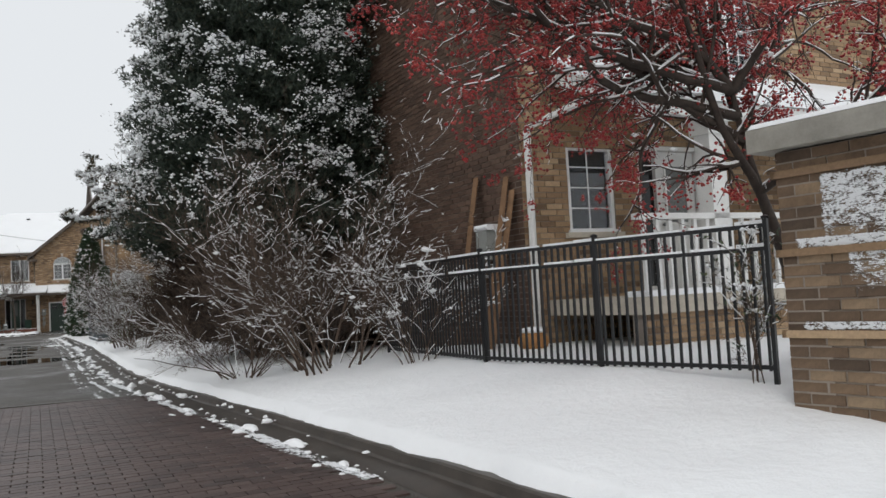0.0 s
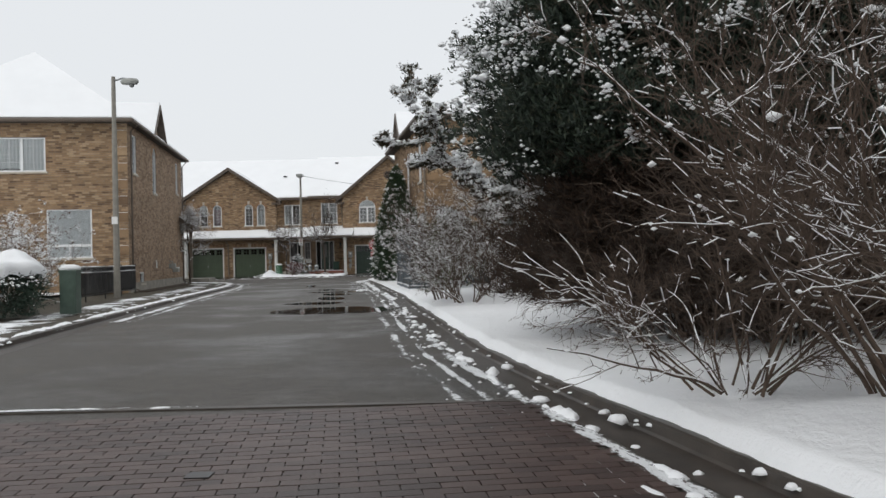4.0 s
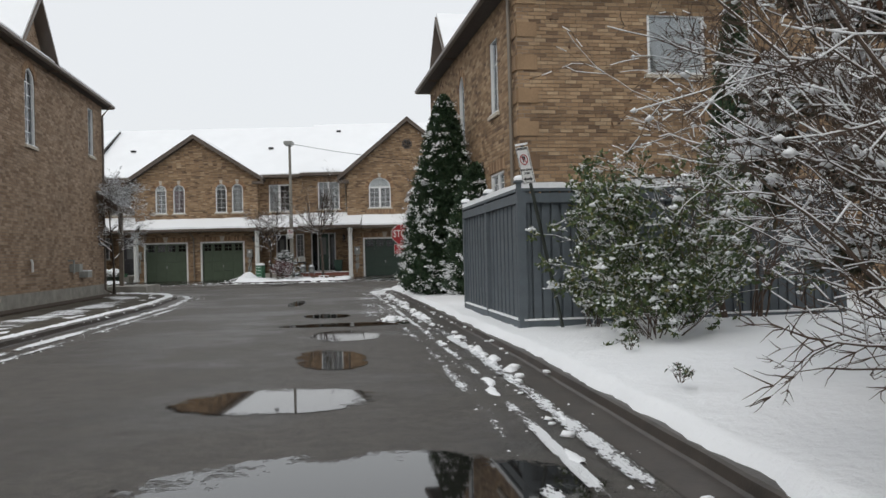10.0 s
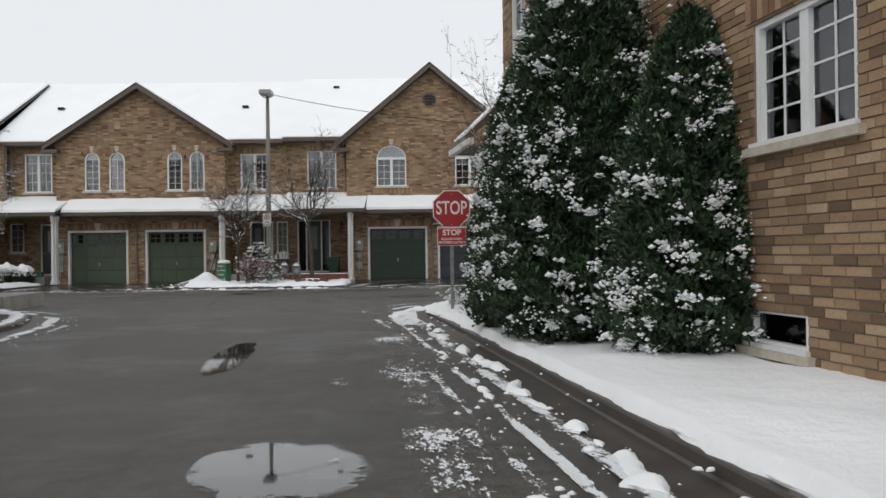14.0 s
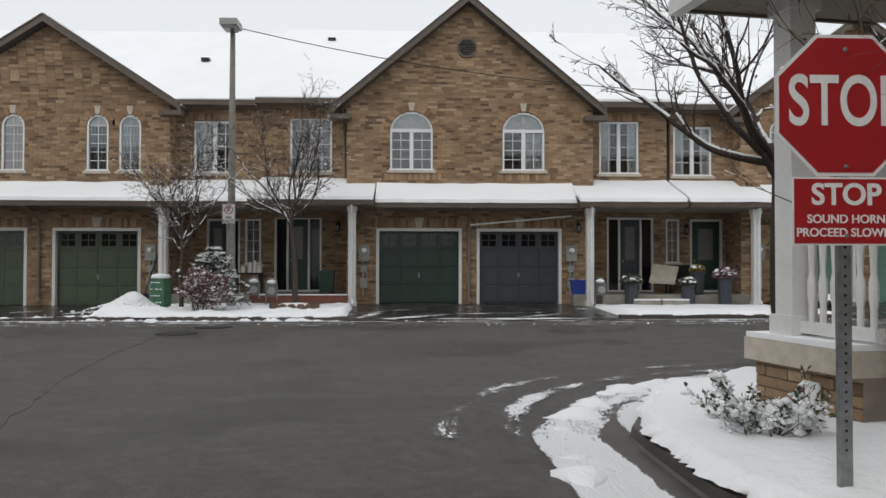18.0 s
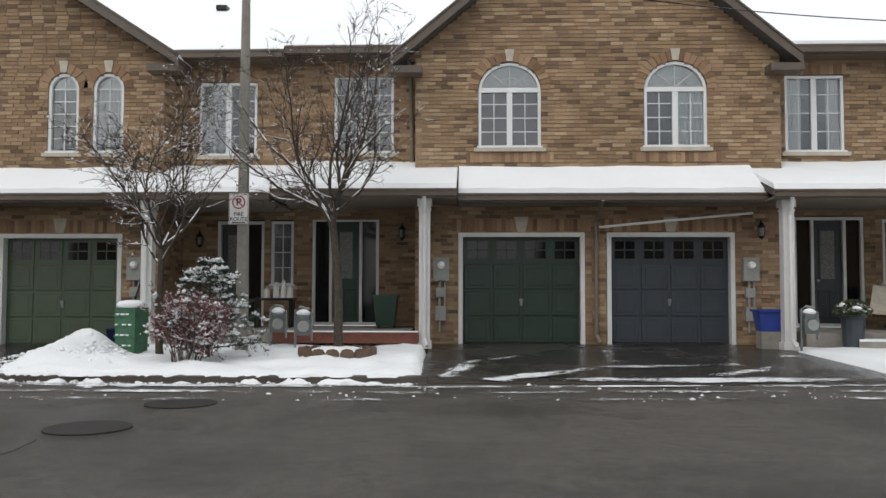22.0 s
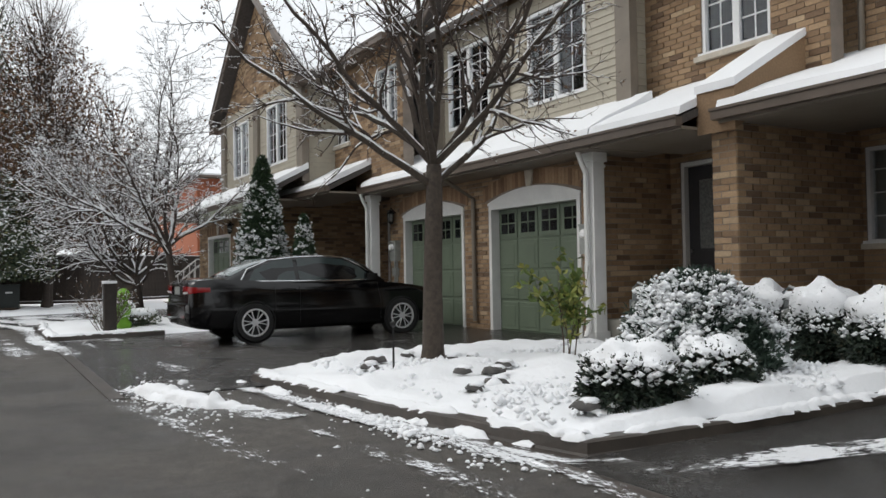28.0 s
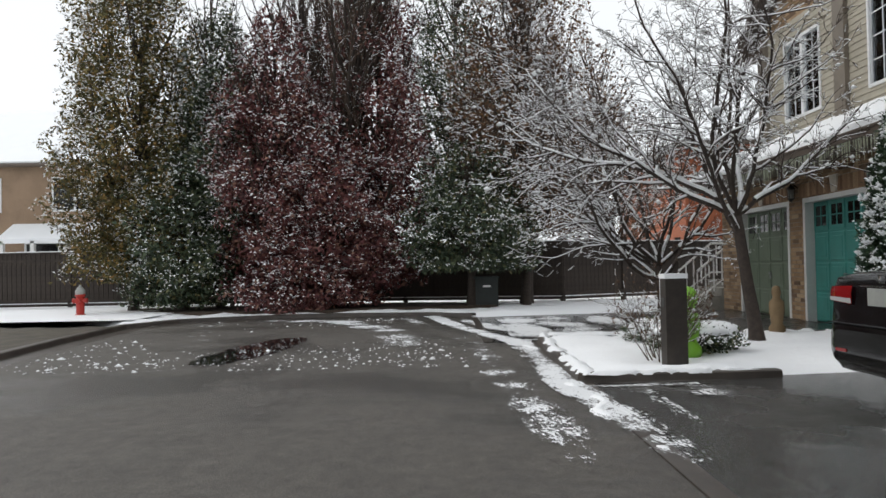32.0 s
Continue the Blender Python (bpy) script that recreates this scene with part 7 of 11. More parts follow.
def round_bush(at, r, h, seed, label, leaf=CEDAR, count=6000, cap=0.75, name="bush", snow_n=260, long=0.06, wide=0.025):
    rng = np.random.default_rng(seed)
    t = thing(name, at, label, "shrub")
    A = np.array(at)

    def shell(n, lo, hi, zmin=-0.3):
        d = unit(rng.normal(size=(n, 3)))
        d = d[d[:, 2] > zmin]
        k = rng.uniform(lo, hi, len(d))[:, None]
        lob = (1 + 0.14 * np.sin(d[:, 0:1] * 6 + seed) * np.sin(d[:, 1:2] * 7 + d[:, 2:3] * 5))
        P = d * k * lob * np.array([r, r, h * 0.55]) + A + np.array([0, 0, h * 0.42])
        P[:, 2] = np.maximum(P[:, 2], A[2] + 0.02)
        return P, d
    P, d = shell(count, 0.45, 1.05, -0.9)
    V, F = leaves(rng, P, d + rng.normal(size=P.shape) * 0.5 + np.array([0, 0, 0.3]), long, wide)
    fast_part("foliage", V, F, leaf, t, kind="stuff")
    # The cap: a lumpy dome with a ragged rim.
    vs, fs, rings, sides = [], [], 9, 40
    for i in range(rings + 1):
        for k in range(sides):
            a = 2 * math.pi * k / sides
            rim = radians(90 - 62 * cap + 16 * wobble(math.cos(a) * 2.2 + seed, math.sin(a) * 2.2, 1.0) + 14 * wobble(math.cos(a) * 6 + seed, math.sin(a) * 6, 1.0))
            e = math.pi / 2 - (math.pi / 2 - rim * 0.55) * i / rings
            d = np.array([math.cos(e) * math.cos(a), math.cos(e) * math.sin(a), math.sin(e)])
            lob = 1 + 0.14 * math.sin(d[0] * 6 + seed) * math.sin(d[1] * 7 + d[2] * 5)
            f = 1.14 * lob + 0.05 * wobble(d[0] * 3 + seed, d[1] * 3, 1.0) + 0.05 * wobble(d[0] * 9 + seed, d[1] * 9, 1.0) - (0.14 if i == rings else 0.04 if i == rings - 1 else 0)
            vs.append(tuple(d * f * np.array([r, r, h * 0.55]) + A + np.array([0, 0, h * 0.42])))
    for i in range(rings):
        for k in range(sides):
            j = (k + 1) % sides
            fs.append((i * sides + k, (i + 1) * sides + k, (i + 1) * sides + j, i * sides + j))
    part("snow", (vs, fs), SNOW, t, "thick snow cap on the bush", smooth=True)
    P, d = shell(snow_n * 3, 0.95, 1.08, 0.1)
    V, F = beads(rng, P, 0.018 * rng.gamma(3.0, 0.33, len(P)) + 0.005)
    fast_part("snow_crumb", V, F, SNOW, t, smooth=True, kind="stuff")
    st = [(A + np.array([0, 0, -0.05]), A + np.array([math.cos(k * 1.3) * r * 0.5, math.sin(k * 1.3) * r * 0.5, h * 0.6]), 0.015, 0.006) for k in range(7)]
    V, F = tubes(st, 5)
    fast_part("stem", V, F, BARK_DARK, t, kind="stuff")
    return t


# By the entrance.
big = dict(SHRUB, kids=(9.5, 5.0, 2.6), lift=(0.02, 0.02, 0.03, 0.0))
bare_shrub((1.75, 12.7, 0.35), 2.95, 0.95, 24, 5, "large bare shrub with arching snow-dusted stems on the verge", dict(big, kids=(12, 5.5, 2.8)), 0.13, 0.016, 0.8)
bare_shrub((2.6, 11.6, 0.42), 1.55, 0.8, 13, 6, "small bare shrub with snowy stems beside the iron fence", SHRUB, 0.2, 0.010, 0.3, thick=1.2, clots=40)
bare_shrub((4.02, 7.42, 0.42), 0.95, 0.12, 6, 120, "thin weed with snow on its leaves against the iron fence", SHRUB, 0.15, 0.006, 0.15, GREEN_LEAF, "tall_weed", leaf_n=140, leaf_long=0.05, clots=22)
bare_shrub((0.75, 13.6, 0.3), 1.5, 1.5, 22, 7, "low sprawling bare twigs at the kerb", dict(SHRUB, lift=(-0.02, -0.01, 0, 0), kids=(8, 4.5, 2.4)), 0.07, 0.010, 0.5)
cedar((1.85, 17.6, 0.3), 9.6, 2.75, 8, "tall broad dark juniper dusted with snow on its outer sprays", 270000, 6500, JUNIPER, (-0.1, 0.0), 0.42, 0.25, "juniper_tree", long=0.085, wide=0.021, lump=0.015, base_lift=1.75, reach=0.08, per=9, foot=0.72, bare_below=2.9)
DEAD_LEAF = leaf_material("dead_juniper_needles", [(0.0, (0.018, 0.012, 0.008)), (0.5, (0.042, 0.026, 0.017)), (1.0, (0.085, 0.05, 0.03))], 0.9)
cedar((1.95, 17.6, 0.3), 3.3, 2.5, 112, "dense dead brown growth inside the tall juniper", 95000, 0, DEAD_LEAF, power=0.35, blunt=0.3, name="dead_juniper_growth", category="shrub", long=0.16, wide=0.009, base_lift=0.3, foot=0.75)
DEAD_TWIG = plain("dead_juniper_twig", (0.085, 0.05, 0.034), 0.9, vary=0.35, scale=8, bump=0)
dead = dict(SHRUB, lift=(-0.01, -0.02, -0.02, 0), kids=(12, 5.5, 2.4), bare=(0.12, 0.1, 0.1), angle=(30, 65))
bare_shrub((2.1, 17.6, 0.4), 2.4, 1.45, 70, 111, "thicket of dead brown branches inside the juniper", dead, 0.0, 0.02, 1.0, twig=DEAD_TWIG)
low = dict(SHRUB, lift=(-0.01, -0.03, -0.03, 0), kids=(10, 5.5, 3.0))
bare_shrub((1.75, 16.9, 0.3), 1.7, 0.8, 44, 9, "tangle of dark bare lower branches under the juniper", dict(low, kids=(12, 6, 3.0)), 0.0, 0.016, 1.0, twig=TWIG_DARK, tilt=(-0.1, -0.1))
bare_shrub((2.35, 15.9, 0.3), 1.8, 0.8, 40, 109, "dark bare undergrowth at the juniper's foot", low, 0.0, 0.015, 0.9, twig=TWIG_DARK)

# The crabapple: a short trunk and long limbs hung with berries.
rng = np.random.default_rng(10)
t = thing("crabapple_tree", (5.2, 7.95, 0.3), "crabapple tree full of small red berries with snowy branches", "tree")
segs = grow(rng, [], (5.2, 7.95, 0.2), (-0.26, 0.02, 1.0), 2.75, 0.085, 0, dict(TREE, levels=0, wander=(0.05,)))
fork = segs[-1][1]
crab = dict(TREE, levels=4, step=(0.2, 0.16, 0.12, 0.09, 0.07), lift=(0.0, 0.03, 0.0, -0.05, -0.09), bare=(0.3, 0.12, 0.1, 0.1), kids=(10, 13, 7, 3.6), angle=(30, 75), ratio=0.44, thin=0.003)
for dx, dy, dz, l in ((-1, 0.1, 0.22, 3.7), (-1, -0.25, 0.1, 3.4), (-1, 0.35, 0.45, 3.5), (-1, 0.0, 0.5, 3.4), (-0.8, 0.5, 0.55, 3.0), (-0.6, -0.2, 0.9, 2.6), (0.1, 0.4, 1.0, 2.5), (0.7, -0.3, 0.8, 2.6), (1, 0.3, 0.45, 2.8), (0.5, -0.8, 0.5, 2.4), (-0.2, 0.9, 0.5, 2.6), (-0.9, -0.1, 0.6, 2.7)):
    base = segs[rng.integers(max(0, len(segs[:12]) - 6), min(12, len(segs)))][1] if rng.random() < 0.5 else fork
    grow(rng, segs, base, (dx, dy, dz), l, 0.045, 1, crab)
wood(t, segs, BARK_DARK, TWIG_DARK, rng, 0.3, 1.0, True)
ends = np.array([s[1] for s in segs if s[4] >= 2])
ends = ends[noise_field(ends, 1.9) + rng.normal(size=len(ends)) * 0.5 > -0.5]
C = ends[rng.integers(0, len(ends), 6500)]
P = np.repeat(C, 5, 0) + rng.normal(size=(6500 * 5, 3)) * np.array([0.035, 0.035, 0.03]) - np.array([0, 0, 0.05])
V, F = beads(rng, P, 0.0145 * rng.uniform(0.7, 1.3, len(P)), 1.0)
fast_part("berry", V, F, BERRY, t, "small bright red berries", smooth=True, kind="stuff")

# Along the verge.
bare_shrub((-0.7, 24.85, 0.32), 1.8, 1.15, 20, 119, "low wide bare shrub with snow along its arching stems", dict(big, kids=(12, 5.5, 2.8)), 0.2, 0.014, 0.45)
bare_shrub((-1.12, 26.35, 0.32), 2.25, 0.8, 20, 11, "wide bare shrub with snow along its fanned stems", dict(big, kids=(12, 5.5, 2.8)), 0.15, 0.015, 0.6)
bare_shrub((0.25, 27.9, 0.32), 2.9, 0.9, 22, 12, "tall bare shrub with brown tips and snow", dict(big, kids=(12, 5.5, 2.8)), 0.24, 0.016, 0.8, leafy=BROWN_LEAF, leaf_n=2500, leaf_long=0.035)
bare_shrub((1.45, 22.0, 0.35), 1.45, 0.7, 18, 13, "leafy shrub with clots of snow on pale leaves", SHRUB, 0.5, 0.009, 0.3, YELLOW_LEAF, "leafy_shrub", leaf_n=2600, leaf_long=0.055, clots=260)
pine = dict(levels=3, step=(0.3, 0.18, 0.12, 0.08), wander=(0.05, 0.1, 0.16, 0.2), lift=(0.03, 0.02, 0.03, 0.03), bare=(0.12, 0.25, 0.1), kids=(26, 8, 3.4), angle=(45, 85), ratio=0.34, thin=0.004)


def scraggy_conifer(at, height, seed, label, conf, tufts, lean=(0, 0), limb=None):
    t, segs, rng = bare_tree(at, height, seed, label, conf, 0.10, 0.45, BARK, TWIG_DARK, lean, "juniper_tree")
    if limb:
        extra = grow(rng, [], limb[0], np.array(limb[1]) - np.array(limb[0]), math.dist(*limb), 0.045, 1, dict(conf, bare=(0.3, 0.55, 0.1), lift=(0.02, 0.02, 0.05, 0.05)))
        V, F = tubes(extra, 5)
        fast_part("leaning_limb", V, F, BARK, t, "long snow-laden limb reaching over the drive", kind="stuff")
        up = [(a + np.array([0, 0, r * 0.6]), b + np.array([0, 0, r2 * 0.6]), max(0.008, r * 0.8), max(0.007, r2 * 0.8)) for a, b, r, r2, l in extra]
        V, F = tubes(up, 4)
        fast_part("limb_snow", V, F, SNOW, t, kind="stuff", smooth=True)
        segs = segs + extra * 2
    ends = np.array([(*s[1], *(s[1] - s[0])) for s in segs if s[4] >= 1])
    ends = ends[(ends[:, 2] < at[2] + height * 0.66) | (rng.random(len(ends)) < 0.25)]
    pick = np.repeat(ends[rng.integers(0, len(ends), tufts // 8)], 8, 0)
    P = pick[:, :3] + rng.normal(size=(len(pick), 3)) * 0.035
    V, F = leaves(rng, P, unit(pick[:, 3:]) + rng.normal(size=(len(pick), 3)) * 0.6 + np.array([0, 0, 0.3]), 0.10, 0.03)
    fast_part("foliage", V, F, PINE_LEAF, t, kind="stuff")
    q = ends[rng.integers(0, len(ends), tufts // 17)][:, :3] + np.array([0, 0, 0.04])
    snow_clots(rng, q, np.tile(np.array([0, 0, 1.0]), (len(q), 1)), 0.075, 15, 0.024, t, "heavy snow on the sprays")
    return t


scraggy_conifer((0.75, 29.6, 0.3), 6.8, 14, "scraggy old juniper with heavy snow on its ragged sprays", pine, 72000, (0.02, -0.02), ((0.75, 29.4, 1.9), (-2.45, 26.0, 3.75)))
cedar((2.1, 30.8, 0.3), 4.6, 1.0, 15, "slender snowy conifer behind the bare shrubs", 26000, 420, SPRUCE, power=0.8)
LUSH_LEAF = leaf_material("dark_lush_leaf", [(0.0, (0.03, 0.055, 0.02)), (0.5, (0.075, 0.12, 0.04)), (0.85, (0.13, 0.17, 0.055)), (1.0, (0.24, 0.22, 0.07))])
bare_shrub((-0.55, 33.6, 0.3), 1.75, 0.95, 24, 16, "leafy shrub with green leaves bowed under snow", SHRUB, 0.5, 0.012, 0.5, LUSH_LEAF, "leafy_shrub", leaf_n=9000, leaf_long=0.07, clots=420)
bare_shrub((0.7, 34.6, 0.3), 2.6, 0.4, 16, 17, "tall thin shrub with snow on every twig", SHRUB, 0.7, 0.014, 0.5, BROWN_LEAF, "bare_shrub", leaf_n=500)
bare_shrub((-0.95, 32.6, 0.28), 0.95, 1.2, 20, 18, "low green shrub pressed down by snow", SHRUB, 0.4, 0.008, 0.4, LUSH_LEAF, "leafy_shrub", leaf_n=6000, leaf_long=0.065, clots=300)
bare_shrub((-1.35, 34.3, 0.28), 0.5, 1.0, 10, 118, "small green plant with snow beside the leaning sign", SHRUB, 0.4, 0.007, 0.2, LUSH_LEAF, "leafy_shrub", leaf_n=1500, leaf_long=0.06, clots=120)
for k, (x, y, h) in enumerate([(-1.6, 29.6, 0.12), (-1.5, 31.6, 0.14)]):
    bare_shrub((x, y, 0.3), h, 1.0, 6, 30 + k, "small weed poking through the snow", dict(SHRUB, levels=1), 0.3, 0.004, 0.05, GREEN_LEAF, "small_weed", leaf_n=40, leaf_long=0.045)
cedar((-3.2, 45.4, 0.15), 5.2, 1.12, 19, "tall columnar cedar clotted with snow at the corner of the drive", 110000, 1050, lean=(0.12, -0.2), power=0.6, blunt=0.12, long=0.075, wide=0.024, lump=0.0145, per=18, reach=0.055, even=True)
cedar((-2.35, 43.9, 0.15), 3.25, 0.86, 20, "shorter cedar clotted with snow beside the tall one", 62000, 480, power=0.5, blunt=0.2, long=0.075, wide=0.024, lump=0.0145, per=18, reach=0.055, even=True)
cedar((-3.65, 46.9, 0.15), 3.4, 0.75, 21, "short cedar behind the tall one with snow on it", 40000, 380, power=0.55, blunt=0.15, long=0.075, wide=0.024, lump=0.0125, per=24, reach=0.06)
cedar((2.4, 39.4, 0.1), 5.9, 0.8, 22, "slim cedar against the house wall with snow", 22000, 260)
bare_shrub((-4.3, 51.55, 0.16), 0.36, 1.5, 16, 23, "small sprawling plant with dark stems and snow by the stop sign", dict(SHRUB, levels=2), 0.5, 0.007, 0.25, GREEN_LEAF, "small_shrub", leaf_n=260, leaf_long=0.05, twig=TWIG_DARK, thick=1.3, clots=60)
wallsh = dict(SHRUB, kids=(6, 3.4, 1.8), lift=(0.08, 0.05, 0.03, 0))
bare_shrub((-3.5, 50.3, 0.12), 4.2, 0.2, 16, 24, "tall bare climber with dry berries against the wall", wallsh, 0.12, 0.016, 0.35, BROWN_LEAF, "bare_climber", leaf_n=1500, leaf_long=0.035, twig=TWIG)


def forked_tree(at, fork_z, limbs, seed, label, radius, conf, snow, group="", bark=BARK, twig=TWIG_DARK, lean=(0, 0), thick=1.0):
    """A bare tree whose trunk opens at the fork into rising limbs: rows of (turn, rise, length)."""
    rng = np.random.default_rng(seed)
    t = thing("bare_tree", at, label, "tree", group)
    segs = grow(rng, [], np.array(at) - np.array([0, 0, 0.08]), (lean[0], lean[1], 1), fork_z, radius, 0, dict(conf, levels=0))
    segs = [(a, b, radius * (1 - 0.3 * i / len(segs)), radius * (1 - 0.3 * (i + 1) / len(segs)), 0) for i, (a, b, r0, r1, l) in enumerate(segs)]
    for i, (turn, rise, length) in enumerate(limbs):
        a, e = radians(turn), radians(rise)
        base = segs[len(segs) and min(len([q for q in segs if q[4] == 0]) - 1 - (i % 3 == 2), 99)][1]
        grow(rng, segs, base, (math.cos(a) * math.cos(e), math.sin(a) * math.cos(e), math.sin(e)), length, radius * 0.36, 1, conf)
    wood(t, segs, bark, twig, rng, snow, thick, True)
    return t, segs, rng


# At the side street, behind the stop sign.
rising = dict(TREE, step=(0.25, 0.16, 0.12, 0.09, 0.07), wander=(0.02, 0.09, 0.13, 0.18, 0.22), lift=(0.02, 0.035, 0.06, 0.07, 0.05), bare=(0.3, 0.3, 0.15, 0.1), kids=(8, 9, 5, 2.0), angle=(25, 55), ratio=0.42, thin=0.006)
forked_tree((-1.6, 57.2, 0.1), 2.5, [(182, 34, 3.2), (172, 16, 2.9), (200, 48, 3.2), (150, 55, 3.0), (222, 30, 2.7), (185, 66, 3.3), (95, 50, 2.6), (5, 45, 2.6), (300, 50, 2.6)], 25, "bare street tree with dark rising limbs at the side street", 0.15, rising, 0.25, "", BARK_DARK, TWIG_DARK, (-0.06, 0.0), 1.3)

# In front of the long row.
young = dict(TREE, levels=4, step=(0.25, 0.14, 0.1, 0.08, 0.06), wander=(0.02, 0.10, 0.14, 0.2, 0.25), lift=(0.03, 0.05, 0.04, 0.02, 0.0), bare=(0.3, 0.18, 0.1, 0.1), kids=(9, 11, 6, 3.0), angle=(25, 58), ratio=0.45, thin=0.0048)
forked_tree((-12.05, 66.5, 0.12), 1.75, [(5, 38, 2.0), (75, 55, 2.0), (160, 36, 2.0), (215, 50, 2.1), (290, 45, 1.9), (340, 62, 2.5), (120, 72, 2.6), (185, 64, 2.5)], 26, "young bare tree with a forked crown dusted with snow", 0.06, young, 0.2, "young street trees")
forked_tree((-9.45, 67.1, 0.15), 2.3, [(5, 34, 2.4), (60, 50, 2.4), (130, 55, 2.5), (178, 32, 2.4), (225, 50, 2.5), (300, 48, 2.4), (345, 62, 3.0), (100, 78, 3.2), (195, 66, 3.1), (30, 70, 3.1)], 27, "young bare tree in a scalloped planter with a wide crown", 0.08, young, 0.16, "young street trees")
rng = np.random.default_rng(28)
t = thing("spruce_shrub", (-11.35, 66.6, 0.12), "small spruce with tiers of boughs bowed under snow", "shrub")
segs = grow(rng, [], (-11.35, 66.6, 0.05), (0.03, 0, 1), 1.7, 0.03, 0, dict(TREE, levels=0, wander=(0.01,)))
for k in range(30):
    f = (k + 0.5) / 30
    a = k * 2.4
    grow(rng, segs, np.array([-11.35, 66.6, 0.25 + 1.35 * f]), (math.cos(a), math.sin(a), 0.25), 0.95 * (1 - f) + 0.12, 0.011, 1, dict(TREE, levels=2, step=(0.1, 0.09, 0.07), lift=(0, -0.03, -0.03), kids=(0, 9, 0), bare=(0.1, 0.15), angle=(35, 60), ratio=0.36))
wood(t, segs, BARK_DARK, BARK_DARK, rng, 0.0, 1.0, True)
ends = np.array([(*s[1], *(s[1] - s[0])) for s in segs if s[4] >= 1])
pick = ends[rng.integers(0, len(ends), 9000)]
V, F = leaves(rng, pick[:, :3] + rng.normal(size=(9000, 3)) * 0.015, unit(pick[:, 3:]) + rng.normal(size=(9000, 3)) * 0.6, 0.05, 0.014)
fast_part("needle", V, F, SPRUCE, t, kind="stuff")
snow_clots(rng, ends[rng.integers(0, len(ends), 420)][:, :3] + np.array([0, 0, 0.025]), np.tile(np.array([0, 0, 1.0]), (420, 1)), 0.035, 10, 0.014, t, "snow lying on the boughs")
t, segs, rng = bare_shrub((-11.45, 65.85, 0.12), 0.85, 0.42, 30, 29, "dense reddish twiggy bush sprinkled with snow", dict(SHRUB, kids=(8, 4.5, 2.4)), 0.15, 0.008, 0.35, BUSH_RED, "twiggy_bush", leaf_n=9000, leaf_long=0.035, clots=130)
maple = dict(TREE, levels=4, step=(0.25, 0.17, 0.12, 0.09, 0.07), wander=(0.02, 0.10, 0.14, 0.2, 0.25), lift=(0.03, 0.035, 0.02, 0.0, -0.03), bare=(0.3, 0.18, 0.1, 0.08), kids=(10, 12, 6.5, 3.0), angle=(28, 62), ratio=0.42, thin=0.0046)
t, segs, rng = forked_tree((-24.4, 65.8, 0.12), 2.3, [(20, 30, 3.2), (70, 50, 3.3), (120, 35, 3.0), (180, 28, 3.4), (225, 48, 3.2), (270, 32, 3.0), (325, 45, 3.2), (350, 70, 3.6), (150, 68, 3.6), (255, 75, 3.7)], 31, "bare street tree with spreading snow-dusted limbs and dried fruit", 0.125, maple, 0.3)
ends = np.array([s[1] for s in segs if s[4] >= 3])
P = ends[rng.integers(0, len(ends), 1500)] + rng.normal(size=(1500, 3)) * 0.03
V, F = leaves(rng, P, rng.normal(size=P.shape), 0.04, 0.03)
fast_part("dry_fruit", V, F, BROWN_LEAF, t, kind="stuff")
cedar((-22.1, 67.4, 0.12), 0.95, 0.74, 32, "spreading dark yew bush dusted with snow", 30000, 2000, SPRUCE, power=0.38, blunt=0.3, name="yew_bush", category="shrub", long=0.085, wide=0.022, lump=0.017, reach=0.05, per=16)
round_bush((-21.0, 65.6, 0.1), 0.38, 0.5, 33, "low clipped bush under a cap of snow", JUNIPER, 14000, 0.5, snow_n=420, long=0.05, wide=0.02)
round_bush((-21.2, 66.65, 0.1), 0.34, 0.46, 34, "low clipped bush under a cap of snow", JUNIPER, 11000, 0.45, snow_n=260, long=0.05, wide=0.02)
for k, (x, y, r, h) in enumerate([(-22.85, 69.3, 0.38, 0.8), (-21.75, 68.85, 0.36, 0.82), (-21.1, 68.85, 0.38, 0.76)]):
    round_bush((x, y, 0.1), r, h, 35 + k, "round clipped bush under a thick cap of snow", JUNIPER, 14000, 0.62, snow_n=520, long=0.05, wide=0.02)
t, segs, rng = bare_shrub((-23.35, 66.85, 0.12), 1.08, 0.07, 5, 40, "leggy green plant still in leaf", dict(SHRUB, levels=1, kids=(5,)), 0.1, 0.008, 0.12, FRESH_LEAF, "garden_plant", leaf_n=520, leaf_long=0.11)
cedar((-34.6, 67.05, 0.1), 3.65, 0.74, 41, "cone-shaped snowy cedar in front of the porch", 52000, 2100, power=0.72, lump=0.0135, reach=0.04, per=14, long=0.08, wide=0.026, even=True)
cedar((-33.15, 67.5, 0.1), 2.25, 0.42, 42, "small cone-shaped snowy cedar by the porch", 18000, 750, power=0.75, lump=0.0135, reach=0.04, per=14, long=0.07, wide=0.024, even=True)
snowy = dict(maple, kids=(10, 13, 7, 3.2))
forked_tree((-35.3, 65.32, 0.12), 1.75, [(95, 25, 2.6), (140, 55, 3.8), (190, 40, 3.4), (235, 50, 3.9), (265, 28, 3.6), (290, 45, 3.8), (20, 60, 3.2), (320, 68, 4.2), (170, 76, 4.4), (270, 66, 4.6)], 43, "bare garden tree with snow on all its limbs", 0.095, dict(snowy, kids=(10, 15, 8, 3.4)), 0.45, "", BARK_DARK, TWIG_DARK, (-0.1, -0.1), 1.6)
